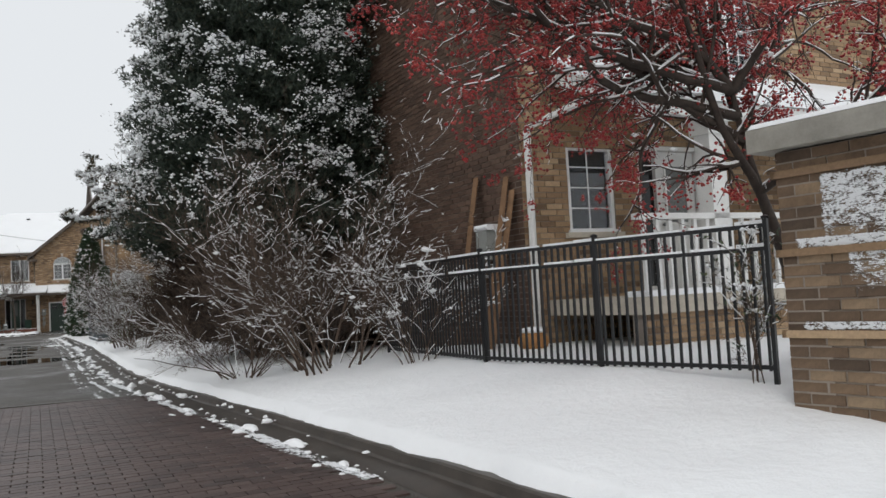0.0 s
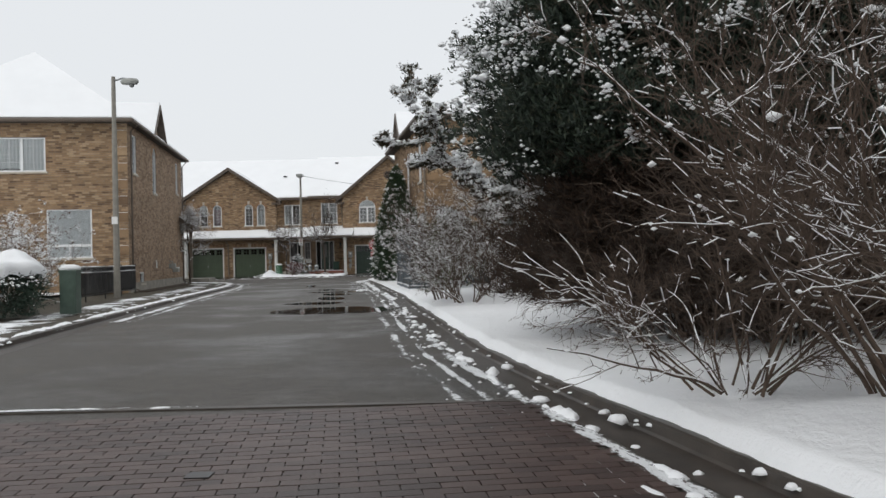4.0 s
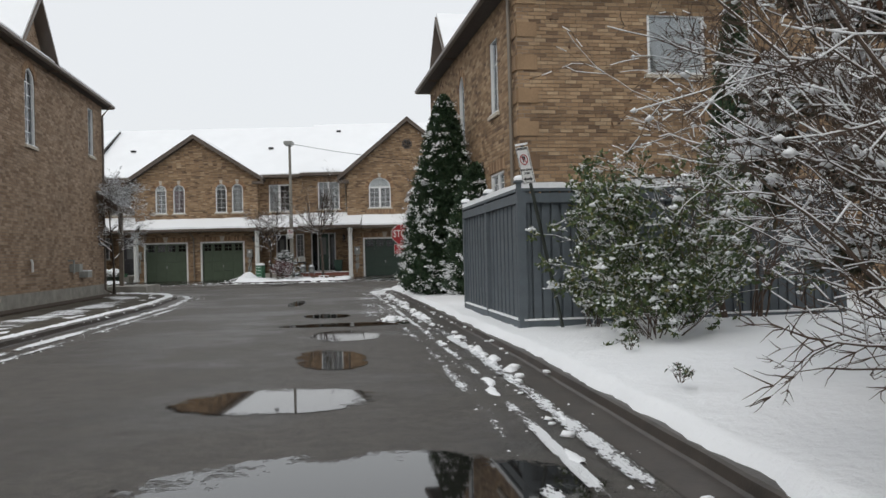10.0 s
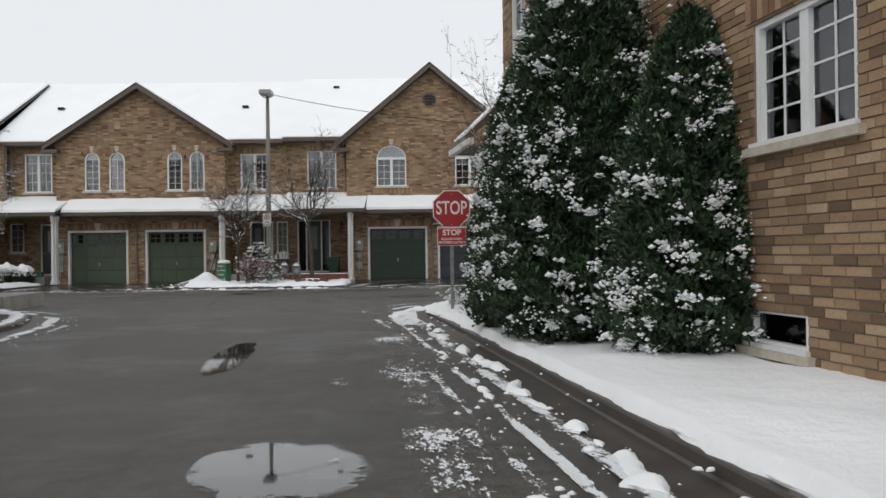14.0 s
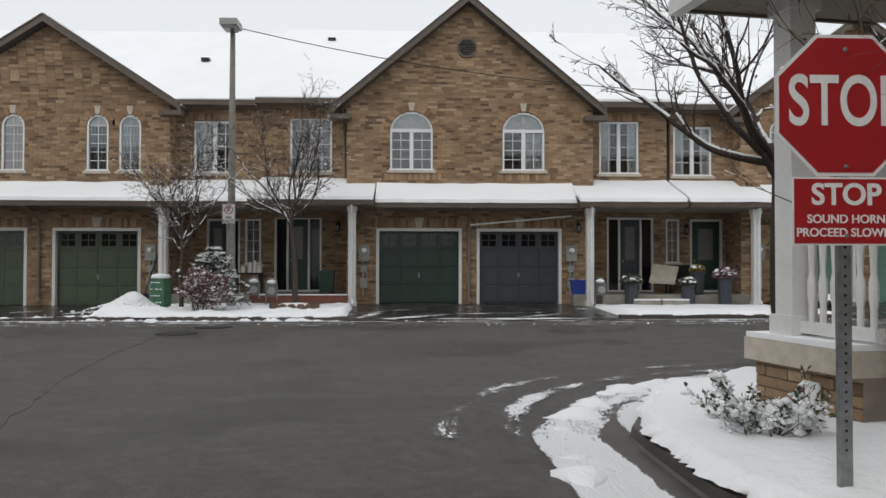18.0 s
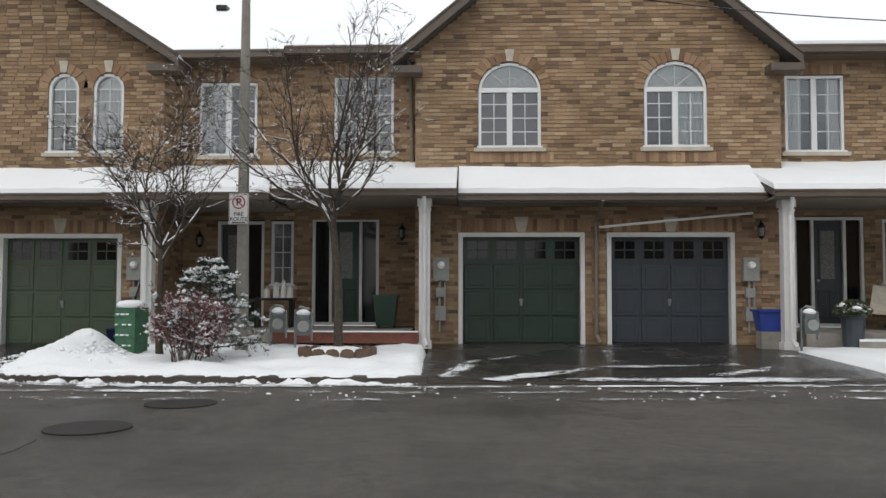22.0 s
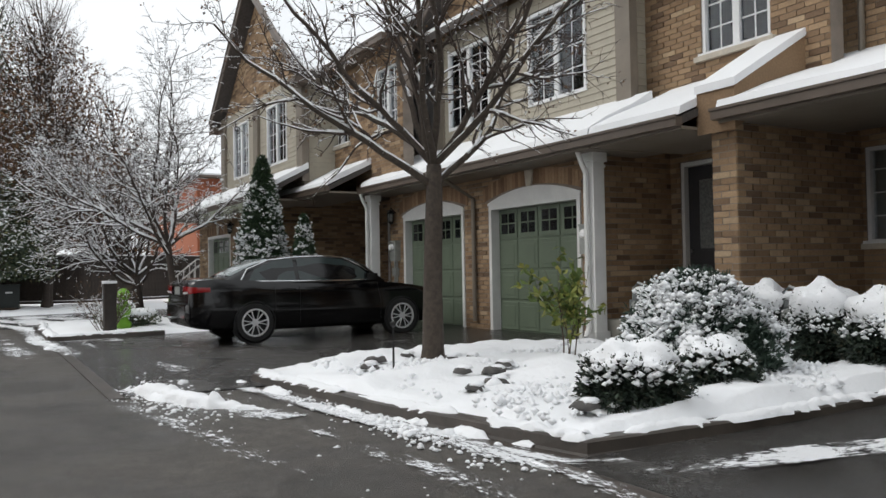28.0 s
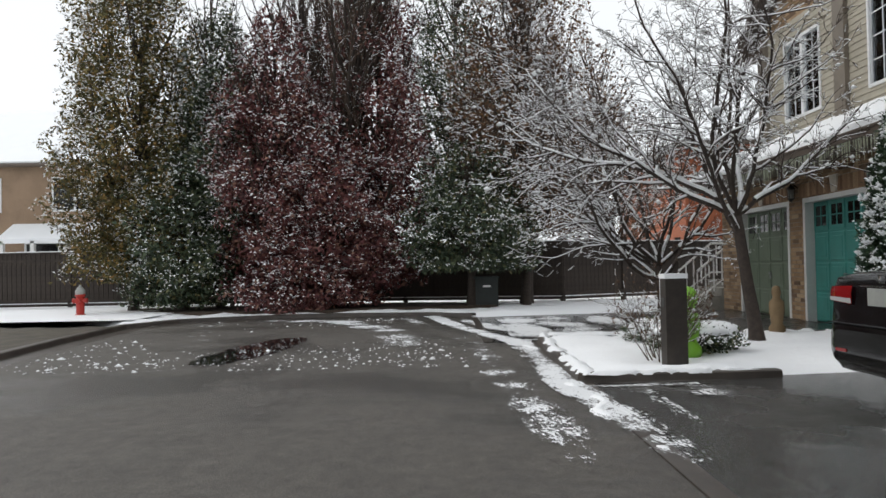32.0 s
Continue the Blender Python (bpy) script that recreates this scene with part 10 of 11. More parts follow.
lp = thing("street_lamp", (-12.35, 36.4, 0.15), "tall concrete street lamp post with a cobra head", "street lamp", "street lamps")
s = Shape()
s.lathe([(0.13, 0.0), (0.125, 0.3), (0.095, 4.5), (0.07, 7.65)], (-12.35, 36.4, 0.05), 8)
part("pole", s, POLE_CONCRETE, lp)
s = Shape()
s.pipe([(-12.35, 36.4, 7.55), (-12.0, 36.3, 7.62), (-11.85, 36.3, 7.6)], 0.03, 6)
part("arm", s, STEEL, lp)
s = Shape()
s.lathe([(0.02, -0.34), (0.1, -0.28), (0.13, 0.0), (0.1, 0.22), (0.03, 0.28)], (-11.72, 36.3, 7.5), 10, "x")
hd = part("lamp_head", s, GREY_BOX, lp, smooth=True)
s = Shape()
s.lathe([(0.09, -0.02), (0.075, -0.09), (0.02, -0.13)], (-11.68, 36.3, 7.42), 10)
part("lens", s, CURTAIN_GLASS, hd)
s = Shape()
s.box(-12.45, -12.25, 36.27, 36.3, 2.6, 2.85)
part("notice", s, SIGN_WHITE, lp)

npk = thing("parking_sign", (-1.75, 34.3, 0.15), "leaning no-parking sign on a thin steel post by the fence", "sign")
up_axis = Vector((-0.52, -0.42, 2.34)).normalized()
right_axis = Vector((0.64, -0.77, 0))
right_axis = (right_axis - up_axis * right_axis.dot(up_axis)).normalized()
in_axis = up_axis.cross(right_axis)
lean = Matrix.Translation((-1.68, 34.58, 0.1)) @ Matrix((right_axis, in_axis, up_axis)).transposed().to_4x4()
s = Shape(lean)
s.box(-0.018, 0.018, 0.004, 0.03, 0, 2.55)
part("post", s, plain("dark_green_post_steel", (0.05, 0.058, 0.05), 0.5, 0.4), npk, "dark perforated steel post")
parking_plate(npk, lean, 0.215, 2.06, 2.53, (("FIRE ROUTE", 0.034, 2.505), ("TOW AWAY", 0.034, 2.235), ("ZONE", 0.034, 2.19), ("<>", 0.0, 2.115)), 2.37)
s = Shape(lean)
s.box(-0.1, 0.1, -0.008, 0.02, 2.551, 2.575)
part("sign_snow", s, SNOW, npk)

ac = thing("air_conditioner", (-14.4, 39.4, 0.15), "round grey air conditioner capped with snow behind the iron fence", "air conditioner")
s = Shape()
s.lathe([(0.4, 0.0), (0.42, 0.03), (0.42, 0.1), (0.39, 0.12), (0.39, 0.74), (0.43, 0.76), (0.43, 0.84), (0.3, 0.9), (0.0, 0.92)], (-14.4, 39.4, 0.15), 20)
part("body", s, GREY_BOX, ac, smooth=True)
for k in range(20):
    a = 2 * math.pi * k / 20
    s = Shape(Matrix.Translation((-14.4, 39.4, 0.15)) @ Matrix.Rotation(a, 4, "Z"))
    s.box(0.385, 0.41, -0.02, 0.02, 0.14, 0.73)
    part("louvre", s, BLACK_METAL, ac)
s = Shape()
s.lathe([(0.41, 0.84), (0.43, 0.9), (0.36, 0.98), (0.15, 1.02), (0.0, 1.025)], (-14.4, 39.4, 0.15), 18)
part("snow_cap", s, SNOW, ac, smooth=True)
CABINET_GREEN = plain("grey_green_cabinet_paint", (0.075, 0.115, 0.09), 0.5, vary=0.2, scale=6, bump=0.05)
cb = thing("utility_cabinet", (-9.75, 27.0, 0.15), "small grey-green utility cabinet with snow on its lid", "enclosure")
s = Shape(wall_frame((-9.75, 27.0, 0.1), (1, 0.1)))
s.box(-0.18, 0.18, -0.18, 0.18, 0.0, 0.95)
cbb = part("body", s, CABINET_GREEN, cb)
s = Shape(wall_frame((-9.75, 27.0, 0.1), (1, 0.1)))
s.box(-0.15, 0.15, -0.195, -0.18, 0.08, 0.86)
part("door", s, CABINET_GREEN, cbb)
s = Shape(wall_frame((-9.75, 27.0, 0.1), (1, 0.1)))
s.box(-0.2, 0.2, -0.2, 0.2, 0.95, 1.0)
part("lid", s, CABINET_GREEN, cb)
s = Shape()
s.lathe([(0.22, 0.0), (0.24, 0.05), (0.18, 0.11), (0.08, 0.13), (0.0, 0.132)], (-9.75, 27.0, 1.1), 14)
part("snow_cap", s, SNOW, cb, smooth=True)

bx = thing("utility_enclosure", (-12.75, 67.0, 0.1), "green ribbed plastic utility enclosure with a snow cap", "enclosure")
BM = Matrix.Translation((-12.72, 67.05, 0.1)) @ Matrix.Rotation(radians(-14), 4, "Z") @ Matrix.Diagonal((0.82, 0.82, 0.98, 1))
s = Shape(BM)
s.add([(-0.21, -0.2, -0.05), (0.21, -0.2, -0.05), (0.21, 0.2, -0.05), (-0.21, 0.2, -0.05), (-0.225, -0.215, 0.8), (0.225, -0.215, 0.8), (0.225, 0.215, 0.8), (-0.225, 0.215, 0.8)], [(3, 2, 1, 0), (4, 5, 6, 7), (0, 1, 5, 4), (1, 2, 6, 5), (2, 3, 7, 6), (3, 0, 4, 7)])
part("body", s, GREEN_BIN, bx)
for k in range(4):
    z = 0.16 + k * 0.165
    s = Shape(BM)
    s.box(-0.236, 0.236, -0.226, 0.226, z, z + 0.045)
    part("rib", s, GREEN_BIN, bx)
    s = Shape(BM)
    for q in range(3):
        x = -0.19 + 0.13 * q + 0.03 * math.sin(k * 3 + q)
        s.box(x, x + 0.06 + 0.03 * (q % 2), -0.245, -0.226, z + 0.03, z + 0.055)
    part("stuck_snow", s, SNOW, bx, kind="stuff")
s = Shape(BM)
s.lathe([(0.28, 0.0), (0.29, 0.05), (0.24, 0.10), (0.1, 0.12), (0.0, 0.122)], (0, 0, 0.8), 10)
part("snow_cap", s, SNOW, bx, smooth=True)


METER_GREY = plain("dark_grey_meter_paint", (0.13, 0.14, 0.14), 0.45, vary=0.2, scale=8, bump=0.05)


def gas_meter(x, y, z, label="grey gas meter on a riser pipe with snow on top"):
    t = thing("gas_meter", (x, y, z), label, "gas meter", "gas meters")
    s = Shape()
    s.pipe([(x - 0.14, y, z), (x - 0.14, y, z + 0.72), (x - 0.05, y, z + 0.78), (x + 0.1, y, z + 0.74)], 0.022, 6)
    s.pipe([(x + 0.14, y, z + 0.2), (x + 0.14, y, z + 0.68)], 0.022, 6)
    part("riser_pipe", s, STEEL, t)
    s = Shape()
    s.box(x - 0.12, x + 0.14, y - 0.1, y + 0.08, z + 0.3, z + 0.56)
    s.lathe([(0.12, 0.0), (0.12, 0.06), (0.07, 0.1)], (x, y, z + 0.56), 10)
    part("meter_body", s, METER_GREY, t)
    s = Shape()
    s.lathe([(0.09, -0.01), (0.1, 0.0), (0.09, 0.02), (0.0, 0.02)], (x + 0.02, y - 0.12, z + 0.45), 12, "y")
    part("dial", s, GREY_BOX, t)
    s = Shape()
    s.lathe([(0.1, 0.0), (0.13, 0.04), (0.06, 0.09), (0.0, 0.1)], (x, y, z + 0.64), 9)
    part("snow", s, SNOW, t, smooth=True)


gas_meter(-10.75, 68.6, 0.12)
gas_meter(-10.2, 68.1, 0.1)
gas_meter(-1.45, 68.75, 0.12)
gas_meter(-22.45, 69.3, 0.12)
gas_meter(-24.75, 69.2, 0.15)

dk = thing("deck_step", (-9.5, 69.4, 0.1), "low red-stained wooden deck step with snow along its edge", "deck")
for k in range(3):
    s = Shape()
    s.box(-10.95, -8.3, 69.05 + k * 0.155, 69.19 + k * 0.155, 0.36, 0.4)
    part("plank", s, WOOD_RED, dk)
s = Shape()
s.box(-10.95, -8.3, 69.06, 69.1, 0.2, 0.36)
part("front_board", s, WOOD_RED, dk)
s = Shape()
s.box(-10.95, -8.3, 69.045, 69.12, 0.401, 0.425)
part("edge_snow", s, SNOW, dk)
for x in (-10.85, -8.4):
    s = Shape()
    s.box(x - 0.04, x + 0.04, 69.12, 69.4, 0.02, 0.36)
    part("leg", s, WOOD_RED, dk)

cart = thing("waste_cart", (-9.05, 70.6, 0.4), "small dark green wheeled compost cart", "bin")
s = Shape()
s.add([(-9.23, 70.42, 0.45), (-8.87, 70.42, 0.45), (-8.87, 70.78, 0.45), (-9.23, 70.78, 0.45), (-9.28, 70.37, 1.02), (-8.82, 70.37, 1.02), (-8.82, 70.83, 1.02), (-9.28, 70.83, 1.02)], [(3, 2, 1, 0), (4, 5, 6, 7), (0, 1, 5, 4), (1, 2, 6, 5), (2, 3, 7, 6), (3, 0, 4, 7)])
part("body", s, DOOR_GREEN, cart)
s = Shape()
s.box(-9.3, -8.8, 70.34, 70.85, 1.02, 1.07)
part("lid", s, DOOR_GREEN, cart)
for x in (-9.2, -8.9):
    s = Shape()
    s.lathe([(0.06, -0.02), (0.06, 0.02)], (x, 70.75, 0.46), 10, "x")
    part("wheel", s, BLACK_METAL, cart)

PLANTER = plain("brown_concrete_edging", (0.13, 0.085, 0.06), 0.85, vary=0.25, scale=8, bump=0.3)
pl = thing("tree_planter", (-9.45, 67.1, 0.1), "round scalloped concrete edging round a young tree", "planter")
for k in range(16):
    a = 2 * math.pi * k / 16
    m = Matrix.Translation((-9.45 + 0.58 * math.cos(a), 67.1 + 0.5 * math.sin(a), 0.1)) @ Matrix.Rotation(a + math.pi / 2, 4, "Z")
    s = Shape(m)
    s.slab([(-0.105, 0), (0.105, 0), (0.105, 0.11), (0.07, 0.16), (0.0, 0.175), (-0.07, 0.16), (-0.105, 0.11)], -0.03, 0.03)
    part("scallop", s, PLANTER, pl)
s = Shape()
s.lathe([(0.52, 0.0), (0.5, 0.11), (0.3, 0.17), (0.0, 0.19)], (-9.45, 67.1, 0.1), 18)
part("planter_snow", s, SNOW, pl, smooth=True)


def mum_pot(x, y, z, h, leaf, label, r=0.3):
    t = thing("potted_chrysanthemum", (x, y, z), label, "potted plant", "potted chrysanthemums")
    s = Shape()
    s.lathe([(0.14, 0.0), (0.17, 0.02), (0.2, h), (0.23, h + 0.01), (0.23, h + 0.05), (0.18, h + 0.05)], (x, y, z), 12)
    part("pot", s, SLATE, t)
    g = np.random.default_rng(int(abs(x) * 100))
    d = unit(g.normal(size=(2200, 3)))
    d = d[d[:, 2] > -0.2]
    P = np.array([x, y, z + h + 0.1]) + d * np.array([r, r, r * 0.72]) * g.uniform(0.7, 1.0, (len(d), 1))
    V, F = leaves(g, P, d + g.normal(size=d.shape) * 0.5, 0.05, 0.035)
    fast_part("blossom", V, F, leaf, t, kind="stuff")
    q = P[g.integers(0, len(P), 120)]
    q = q[q[:, 2] > z + h + 0.12]
    V, F = lumps(g, q, 0.03 * g.gamma(2, 0.5, len(q)) + 0.01, 0.5)
    fast_part("snow", V, F, SNOW, t, kind="stuff")


PURPLE = leaf_material("mauve_petal", [(0.0, (0.10, 0.035, 0.06)), (0.6, (0.2, 0.09, 0.14)), (1.0, (0.34, 0.22, 0.26))])
GOLD = leaf_material("yellow_petal", [(0.0, (0.2, 0.12, 0.01)), (0.6, (0.42, 0.28, 0.02)), (1.0, (0.5, 0.38, 0.05))])
mum_pot(-0.45, 69.3, 0.12, 0.55, GREEN_LEAF, "grey tub with a snow-dusted dark chrysanthemum")
mum_pot(1.15, 69.3, 0.12, 0.5, GREEN_LEAF, "grey tub with a snow-dusted dark chrysanthemum", 0.26)
mum_pot(2.15, 69.2, 0.12, 0.72, PURPLE, "dark urn with a mauve chrysanthemum dusted with snow", 0.34)
mum_pot(1.65, 70.0, 0.4, 0.6, GOLD, "pot of yellow chrysanthemums on the porch", 0.2)
for x in (-0.05, 0.75):
    s = Shape()
    s.box(x - 0.38, x + 0.38, 69.1, 69.4, 0.08, 0.26)
    st = tagged(part("step_stone", s, CONCRETE), "concrete step block with a lid of snow", "step")
    s = Shape()
    s.box(x - 0.37, x + 0.37, 69.11, 69.39, 0.261, 0.3)
    part("step_snow", s, SNOW, st)
bc = thing("recycling_box", (-1.85, 69.55, 0.1), "blue plastic recycling box by the porch", "bin")
s = Shape()
s.add([(-2.05, 69.4, 0.42), (-1.68, 69.4, 0.42), (-1.68, 69.7, 0.42), (-2.05, 69.7, 0.42), (-2.1, 69.35, 0.8), (-1.63, 69.35, 0.8), (-1.63, 69.75, 0.8), (-2.1, 69.75, 0.8)], [(3, 2, 1, 0), (0, 1, 5, 4), (1, 2, 6, 5), (2, 3, 7, 6), (3, 0, 4, 7)])
part("body", s, BLUE, bc)
s = Shape()
s.ring([(-2.13, 69.32), (-1.6, 69.32), (-1.6, 69.78), (-2.13, 69.78)], [(-2.08, 69.37), (-1.65, 69.37), (-1.65, 69.73), (-2.08, 69.73)], 0, 0.04)
s.v = [(x, z, 0.78 + y) for x, y, z in s.v]
part("rim", s, BLUE, bc)
s = Shape()
s.box(-2.05, -1.68, 69.4, 69.7, 0.1, 0.42)
part("stand", s, CONCRETE, bc)


POST_DARK = plain("dark_wet_post_wood", (0.032, 0.025, 0.02), 0.75, vary=0.3, scale=8, bump=0.4)


def wooden_post(x, y, z, h, label, wide=0.11):
    t = thing("wooden_post", (x, y, z), label, "post", "garden posts")
    s = Shape()
    s.box(x - wide, x + wide, y - wide, y + wide, -0.05, h)
    part("shaft", s, POST_DARK, t)
    s = Shape()
    s.box(x - wide - 0.01, x + wide + 0.01, y - wide - 0.01, y + wide + 0.01, h, h + 0.05)
    s.box(x - wide - 0.016, x - wide, y - wide, y + wide * 0.3, h - 0.3, h)
    part("snow", s, SNOW, t)
    s = Shape()
    s.box(x - 0.05, x + 0.05, y - wide - 0.004, y - wide, h - 0.3, h - 0.2)
    part("plate", s, SIGN_BLACK, t)


wooden_post(3.1, 68.0, 0.1, 1.15, "dark square wooden garden post with a cap of snow")
wooden_post(-33.05, 63.6, 0.1, 1.0, "dark square wooden garden post with a cap of snow")
round_bush((3.75, 68.2, 0.1), 0.5, 0.45, 91, "purple heather mound under snow", PURPLE, 2500, 0.8, snow_n=230)
round_bush((4.7, 68.3, 0.1), 0.4, 0.35, 92, "yellowish plant mound under snow", YELLOW_LEAF, 1600, 0.8, snow_n=160)

bench = thing("porch_bench", (1.0, 70.7, 0.4), "dark metal porch bench with a tan cushion propped on it", "bench")
s = Shape()
s.box(0.95, 1.9, 70.4, 70.9, 0.78, 0.82)
part("seat", s, BLACK_METAL, bench)
s = Shape()
s.box(0.95, 1.9, 70.88, 70.92, 0.82, 1.25)
part("backrest", s, BLACK_METAL, bench)
for x in (1.0, 1.85):
    for y in (70.45, 70.85):
        s = Shape()
        s.box(x - 0.02, x + 0.02, y - 0.02, y + 0.02, 0.4, 0.78)
        part("leg", s, BLACK_METAL, bench)
s = Shape()
s.sheet((0.35, 70.35, 0.8), (1.1, 70.35, 0.75), (1.3, 70.6, 1.2), (0.55, 70.6, 1.28), 0.08)
part("cushion", s, STONE, bench)

lt = thing("porch_ornaments", (-11.4, 70.7, 0.4), "white candle lanterns and figurines on a small dark table", "ornament")
s = Shape()
s.box(-11.75, -10.95, 70.6, 71.1, 0.95, 1.0)
for x in (-11.7, -11.0):
    s.box(x - 0.02, x + 0.02, 70.65, 71.05, 0.4, 0.95)
part("table", s, BLACK_METAL, lt)
for x, h in ((-11.5, 0.2), (-11.3, 0.32), (-11.15, 0.36), (-11.02, 0.26)):
    s = Shape()
    s.lathe([(0.07, 0.0), (0.06, h * 0.5), (0.065, h * 0.75), (0.02, h)], (x, 70.75, 1.0), 6)
    part("lantern", s, WHITE, lt)

# Snow shovel by the garage and a hose on the porch wall.
sh = thing("snow_shovel", (-14.05, 69.95, 0.1), "blue-bladed snow shovel leaning on the garage wall", "shovel")
s = Shape()
s.pipe([(-14.1, 69.85, 0.2), (-13.8, 70.15, 1.45)], 0.016, 6)
part("handle", s, BLACK_METAL, sh)
s = Shape()
s.sheet((-14.35, 69.75, 0.42), (-13.9, 69.75, 0.42), (-13.9, 69.9, 0.1), (-14.35, 69.9, 0.1), 0.02)
part("blade", s, plain("navy_shovel_plastic", (0.012, 0.02, 0.07), 0.4), sh)

# Things by the left porch.
for x, y, m, lab in ((-22.0, 70.2, BLUE, "blue plastic box on the porch"),):
    s = Shape()
    s.box(x - 0.3, x + 0.3, y - 0.2, y + 0.2, 0.4, 0.75)
    s.box(x - 0.32, x + 0.32, y - 0.22, y + 0.22, 0.73, 0.77)
    tagged(part("storage_box", s, m), lab, "box")
for x in (-21.35, -20.9):
    s = Shape()
    s.add([(x - 0.17, 69.5, 0.4), (x + 0.17, 69.5, 0.4), (x + 0.17, 69.7, 0.4), (x - 0.17, 69.7, 0.4), (x - 0.2, 69.47, 0.6), (x + 0.2, 69.47, 0.6), (x + 0.2, 69.73, 0.6), (x - 0.2, 69.73, 0.6)], [(3, 2, 1, 0), (4, 5, 6, 7), (0, 1, 5, 4), (1, 2, 6, 5), (2, 3, 7, 6), (3, 0, 4, 7)])
    tagged(part("planter_box", s, GREEN_BIN), "green plastic window-box planter on the porch edge", "planter")
r = random.Random(8)
for k in range(11):
    x, y = -24.9 + r.uniform(0, 4.0), 64.8 + r.uniform(0, 1.3)
    g = np.random.default_rng(k)
    V, F = lumps(g, np.array([[x, y, 0.2]]), 0.09 + 0.04 * r.random(), 0.45)
    ob = fast_part("garden_stone", V, F, STONE_DARK)
    tagged(ob, "dark garden stone half buried in snow", "stone", "edging stones")
    V, F = lumps(g, np.array([[x, y + 0.02, 0.235]]), 0.085, 0.4)
    fast_part("stone_snow", V, F, SNOW, ob)
s = Shape()
s.pipe([(-23.75, 65.0, 0.1), (-23.75, 65.0, 0.62)], 0.012, 6)
s.lathe([(0.012, 0.0), (0.03, 0.02), (0.03, 0.05), (0.0, 0.06)], (-23.75, 65.0, 0.6), 8)
tagged(part("garden_stake", s, BLACK_METAL), "thin black garden stake light in the snow", "garden light")

# Hydrant, marker, transformer box at the end of the street.
hy = thing("fire_hydrant", (-45.0, 52.06, 0.1), "red fire hydrant with a grey bonnet dusted with snow", "hydrant")
s = Shape()
s.lathe([(0.14, 0.0), (0.14, 0.05), (0.1, 0.07), (0.1, 0.5), (0.13, 0.52), (0.13, 0.56)], (-45.0, 52.06, 0.1), 14)
part("barrel", s, HYDRANT_RED, hy, smooth=False)
s = Shape()
s.lathe([(0.125, 0.56), (0.115, 0.66), (0.06, 0.74), (0.03, 0.75), (0.03, 0.8), (0.0, 0.8)], (-45.0, 52.06, 0.1), 14)
part("bonnet", s, GREY_BOX, hy)
for ax, sgn in (("x", 1), ("y", -1), ("y", 1)):
    s = Shape()
    s.lathe([(0.055, 0.08 * sgn), (0.055, 0.15 * sgn), (0.07, 0.15 * sgn), (0.07, 0.18 * sgn), (0.0, 0.185 * sgn)], (-45.0, 52.06, 0.5), 10, ax)
    part("nozzle", s, HYDRANT_RED, hy)
mk = thing("marker_post", (-48.3, 47.5, 0.1), "grey marker post with a small yellow plate", "post")
s = Shape()
s.box(-48.38, -48.22, 47.42, 47.58, 0.0, 2.0)
part("post", s, POLE_CONCRETE, mk)
s = Shape()
s.box(-48.21, -48.2, 47.38, 47.62, 1.2, 1.6)
part("plate", s, plain("ochre_plate_enamel", (0.4, 0.26, 0.08), 0.5), mk)
BOX_DARK = plain("faded_black_green_enamel", (0.012, 0.018, 0.016), 0.5, vary=0.2, bump=0.05)
tb = thing("transformer_box", (-46.5, 62.3, 0.1), "dark green transformer box half hidden under the trees", "utility box")
s = Shape()
s.box(-46.9, -46.1, 62.0, 62.6, 0.05, 0.85)
part("body", s, BOX_DARK, tb)
s = Shape()
s.box(-46.94, -46.06, 61.96, 62.64, 0.85, 0.9)
part("lid", s, BOX_DARK, tb)
s = Shape()
s.box(-46.095, -46.09, 62.2, 62.4, 0.62, 0.67)
part("number_bar", s, SIGN_WHITE, tb)

# The stoop at the end house.
st = thing("entrance_stoop", (-45.2, 68.4, 0.0), "concrete side stoop with white railings", "steps")
for k in range(4):
    s = Shape()
    s.box(-46.0, -44.1, 67.25 + k * 0.28, 67.53 + k * 0.28 if k < 3 else 70.2, 0.0, 0.18 * (k + 1))
    part("step", s, CONCRETE, st)
for x in (-45.9, -44.3):
    s = Shape()
    s.pipe([(x, 67.3, 0.95), (x, 68.15, 1.65), (x, 70.1, 1.65)], 0.03, 6)
    s.pipe([(x, 67.3, 0.3), (x, 68.15, 0.9), (x, 70.1, 0.9)], 0.02, 6)
    for k in range(13):
        y = 67.3 + k * 0.2
        z = 0.0 + min(0.72, (y - 67.3) * 0.84)
        s.box(x - 0.015, x + 0.015, y - 0.015, y + 0.015, z + 0.1, z + 0.93)
    part("railing", s, WHITE, st)

# One plain rounded shape: a foot, a swelling body, a neck and a ball, with one stub.
s = Shape()
s.lathe([(0.13, 0.0), (0.15, 0.03), (0.15, 0.10), (0.10, 0.16), (0.12, 0.26), (0.14, 0.36), (0.13, 0.46), (0.07, 0.53), (0.10, 0.57), (0.125, 0.64), (0.115, 0.72), (0.06, 0.78), (0.0, 0.795)], (-33.75, 63.95, 0.1), 18)
s.pipe([(-33.68, 63.92, 0.42), (-33.55, 63.86, 0.47), (-33.46, 63.82, 0.56)], 0.045, 8)
fig = tagged(part("garden_figure", s, LIME, smooth=True), "lime green plastic garden figure standing in the snow", "garden ornament")
fig = thing("garden_statue", (-36.6, 66.1, 0.1), "small pale stone garden statue capped with snow", "statue")
s = Shape()
s.lathe([(0.12, 0.0), (0.12, 0.08), (0.08, 0.14), (0.11, 0.32), (0.11, 0.45), (0.05, 0.52), (0.07, 0.6), (0.05, 0.68), (0.0, 0.7)], (-36.6, 66.1, 0.1), 12)
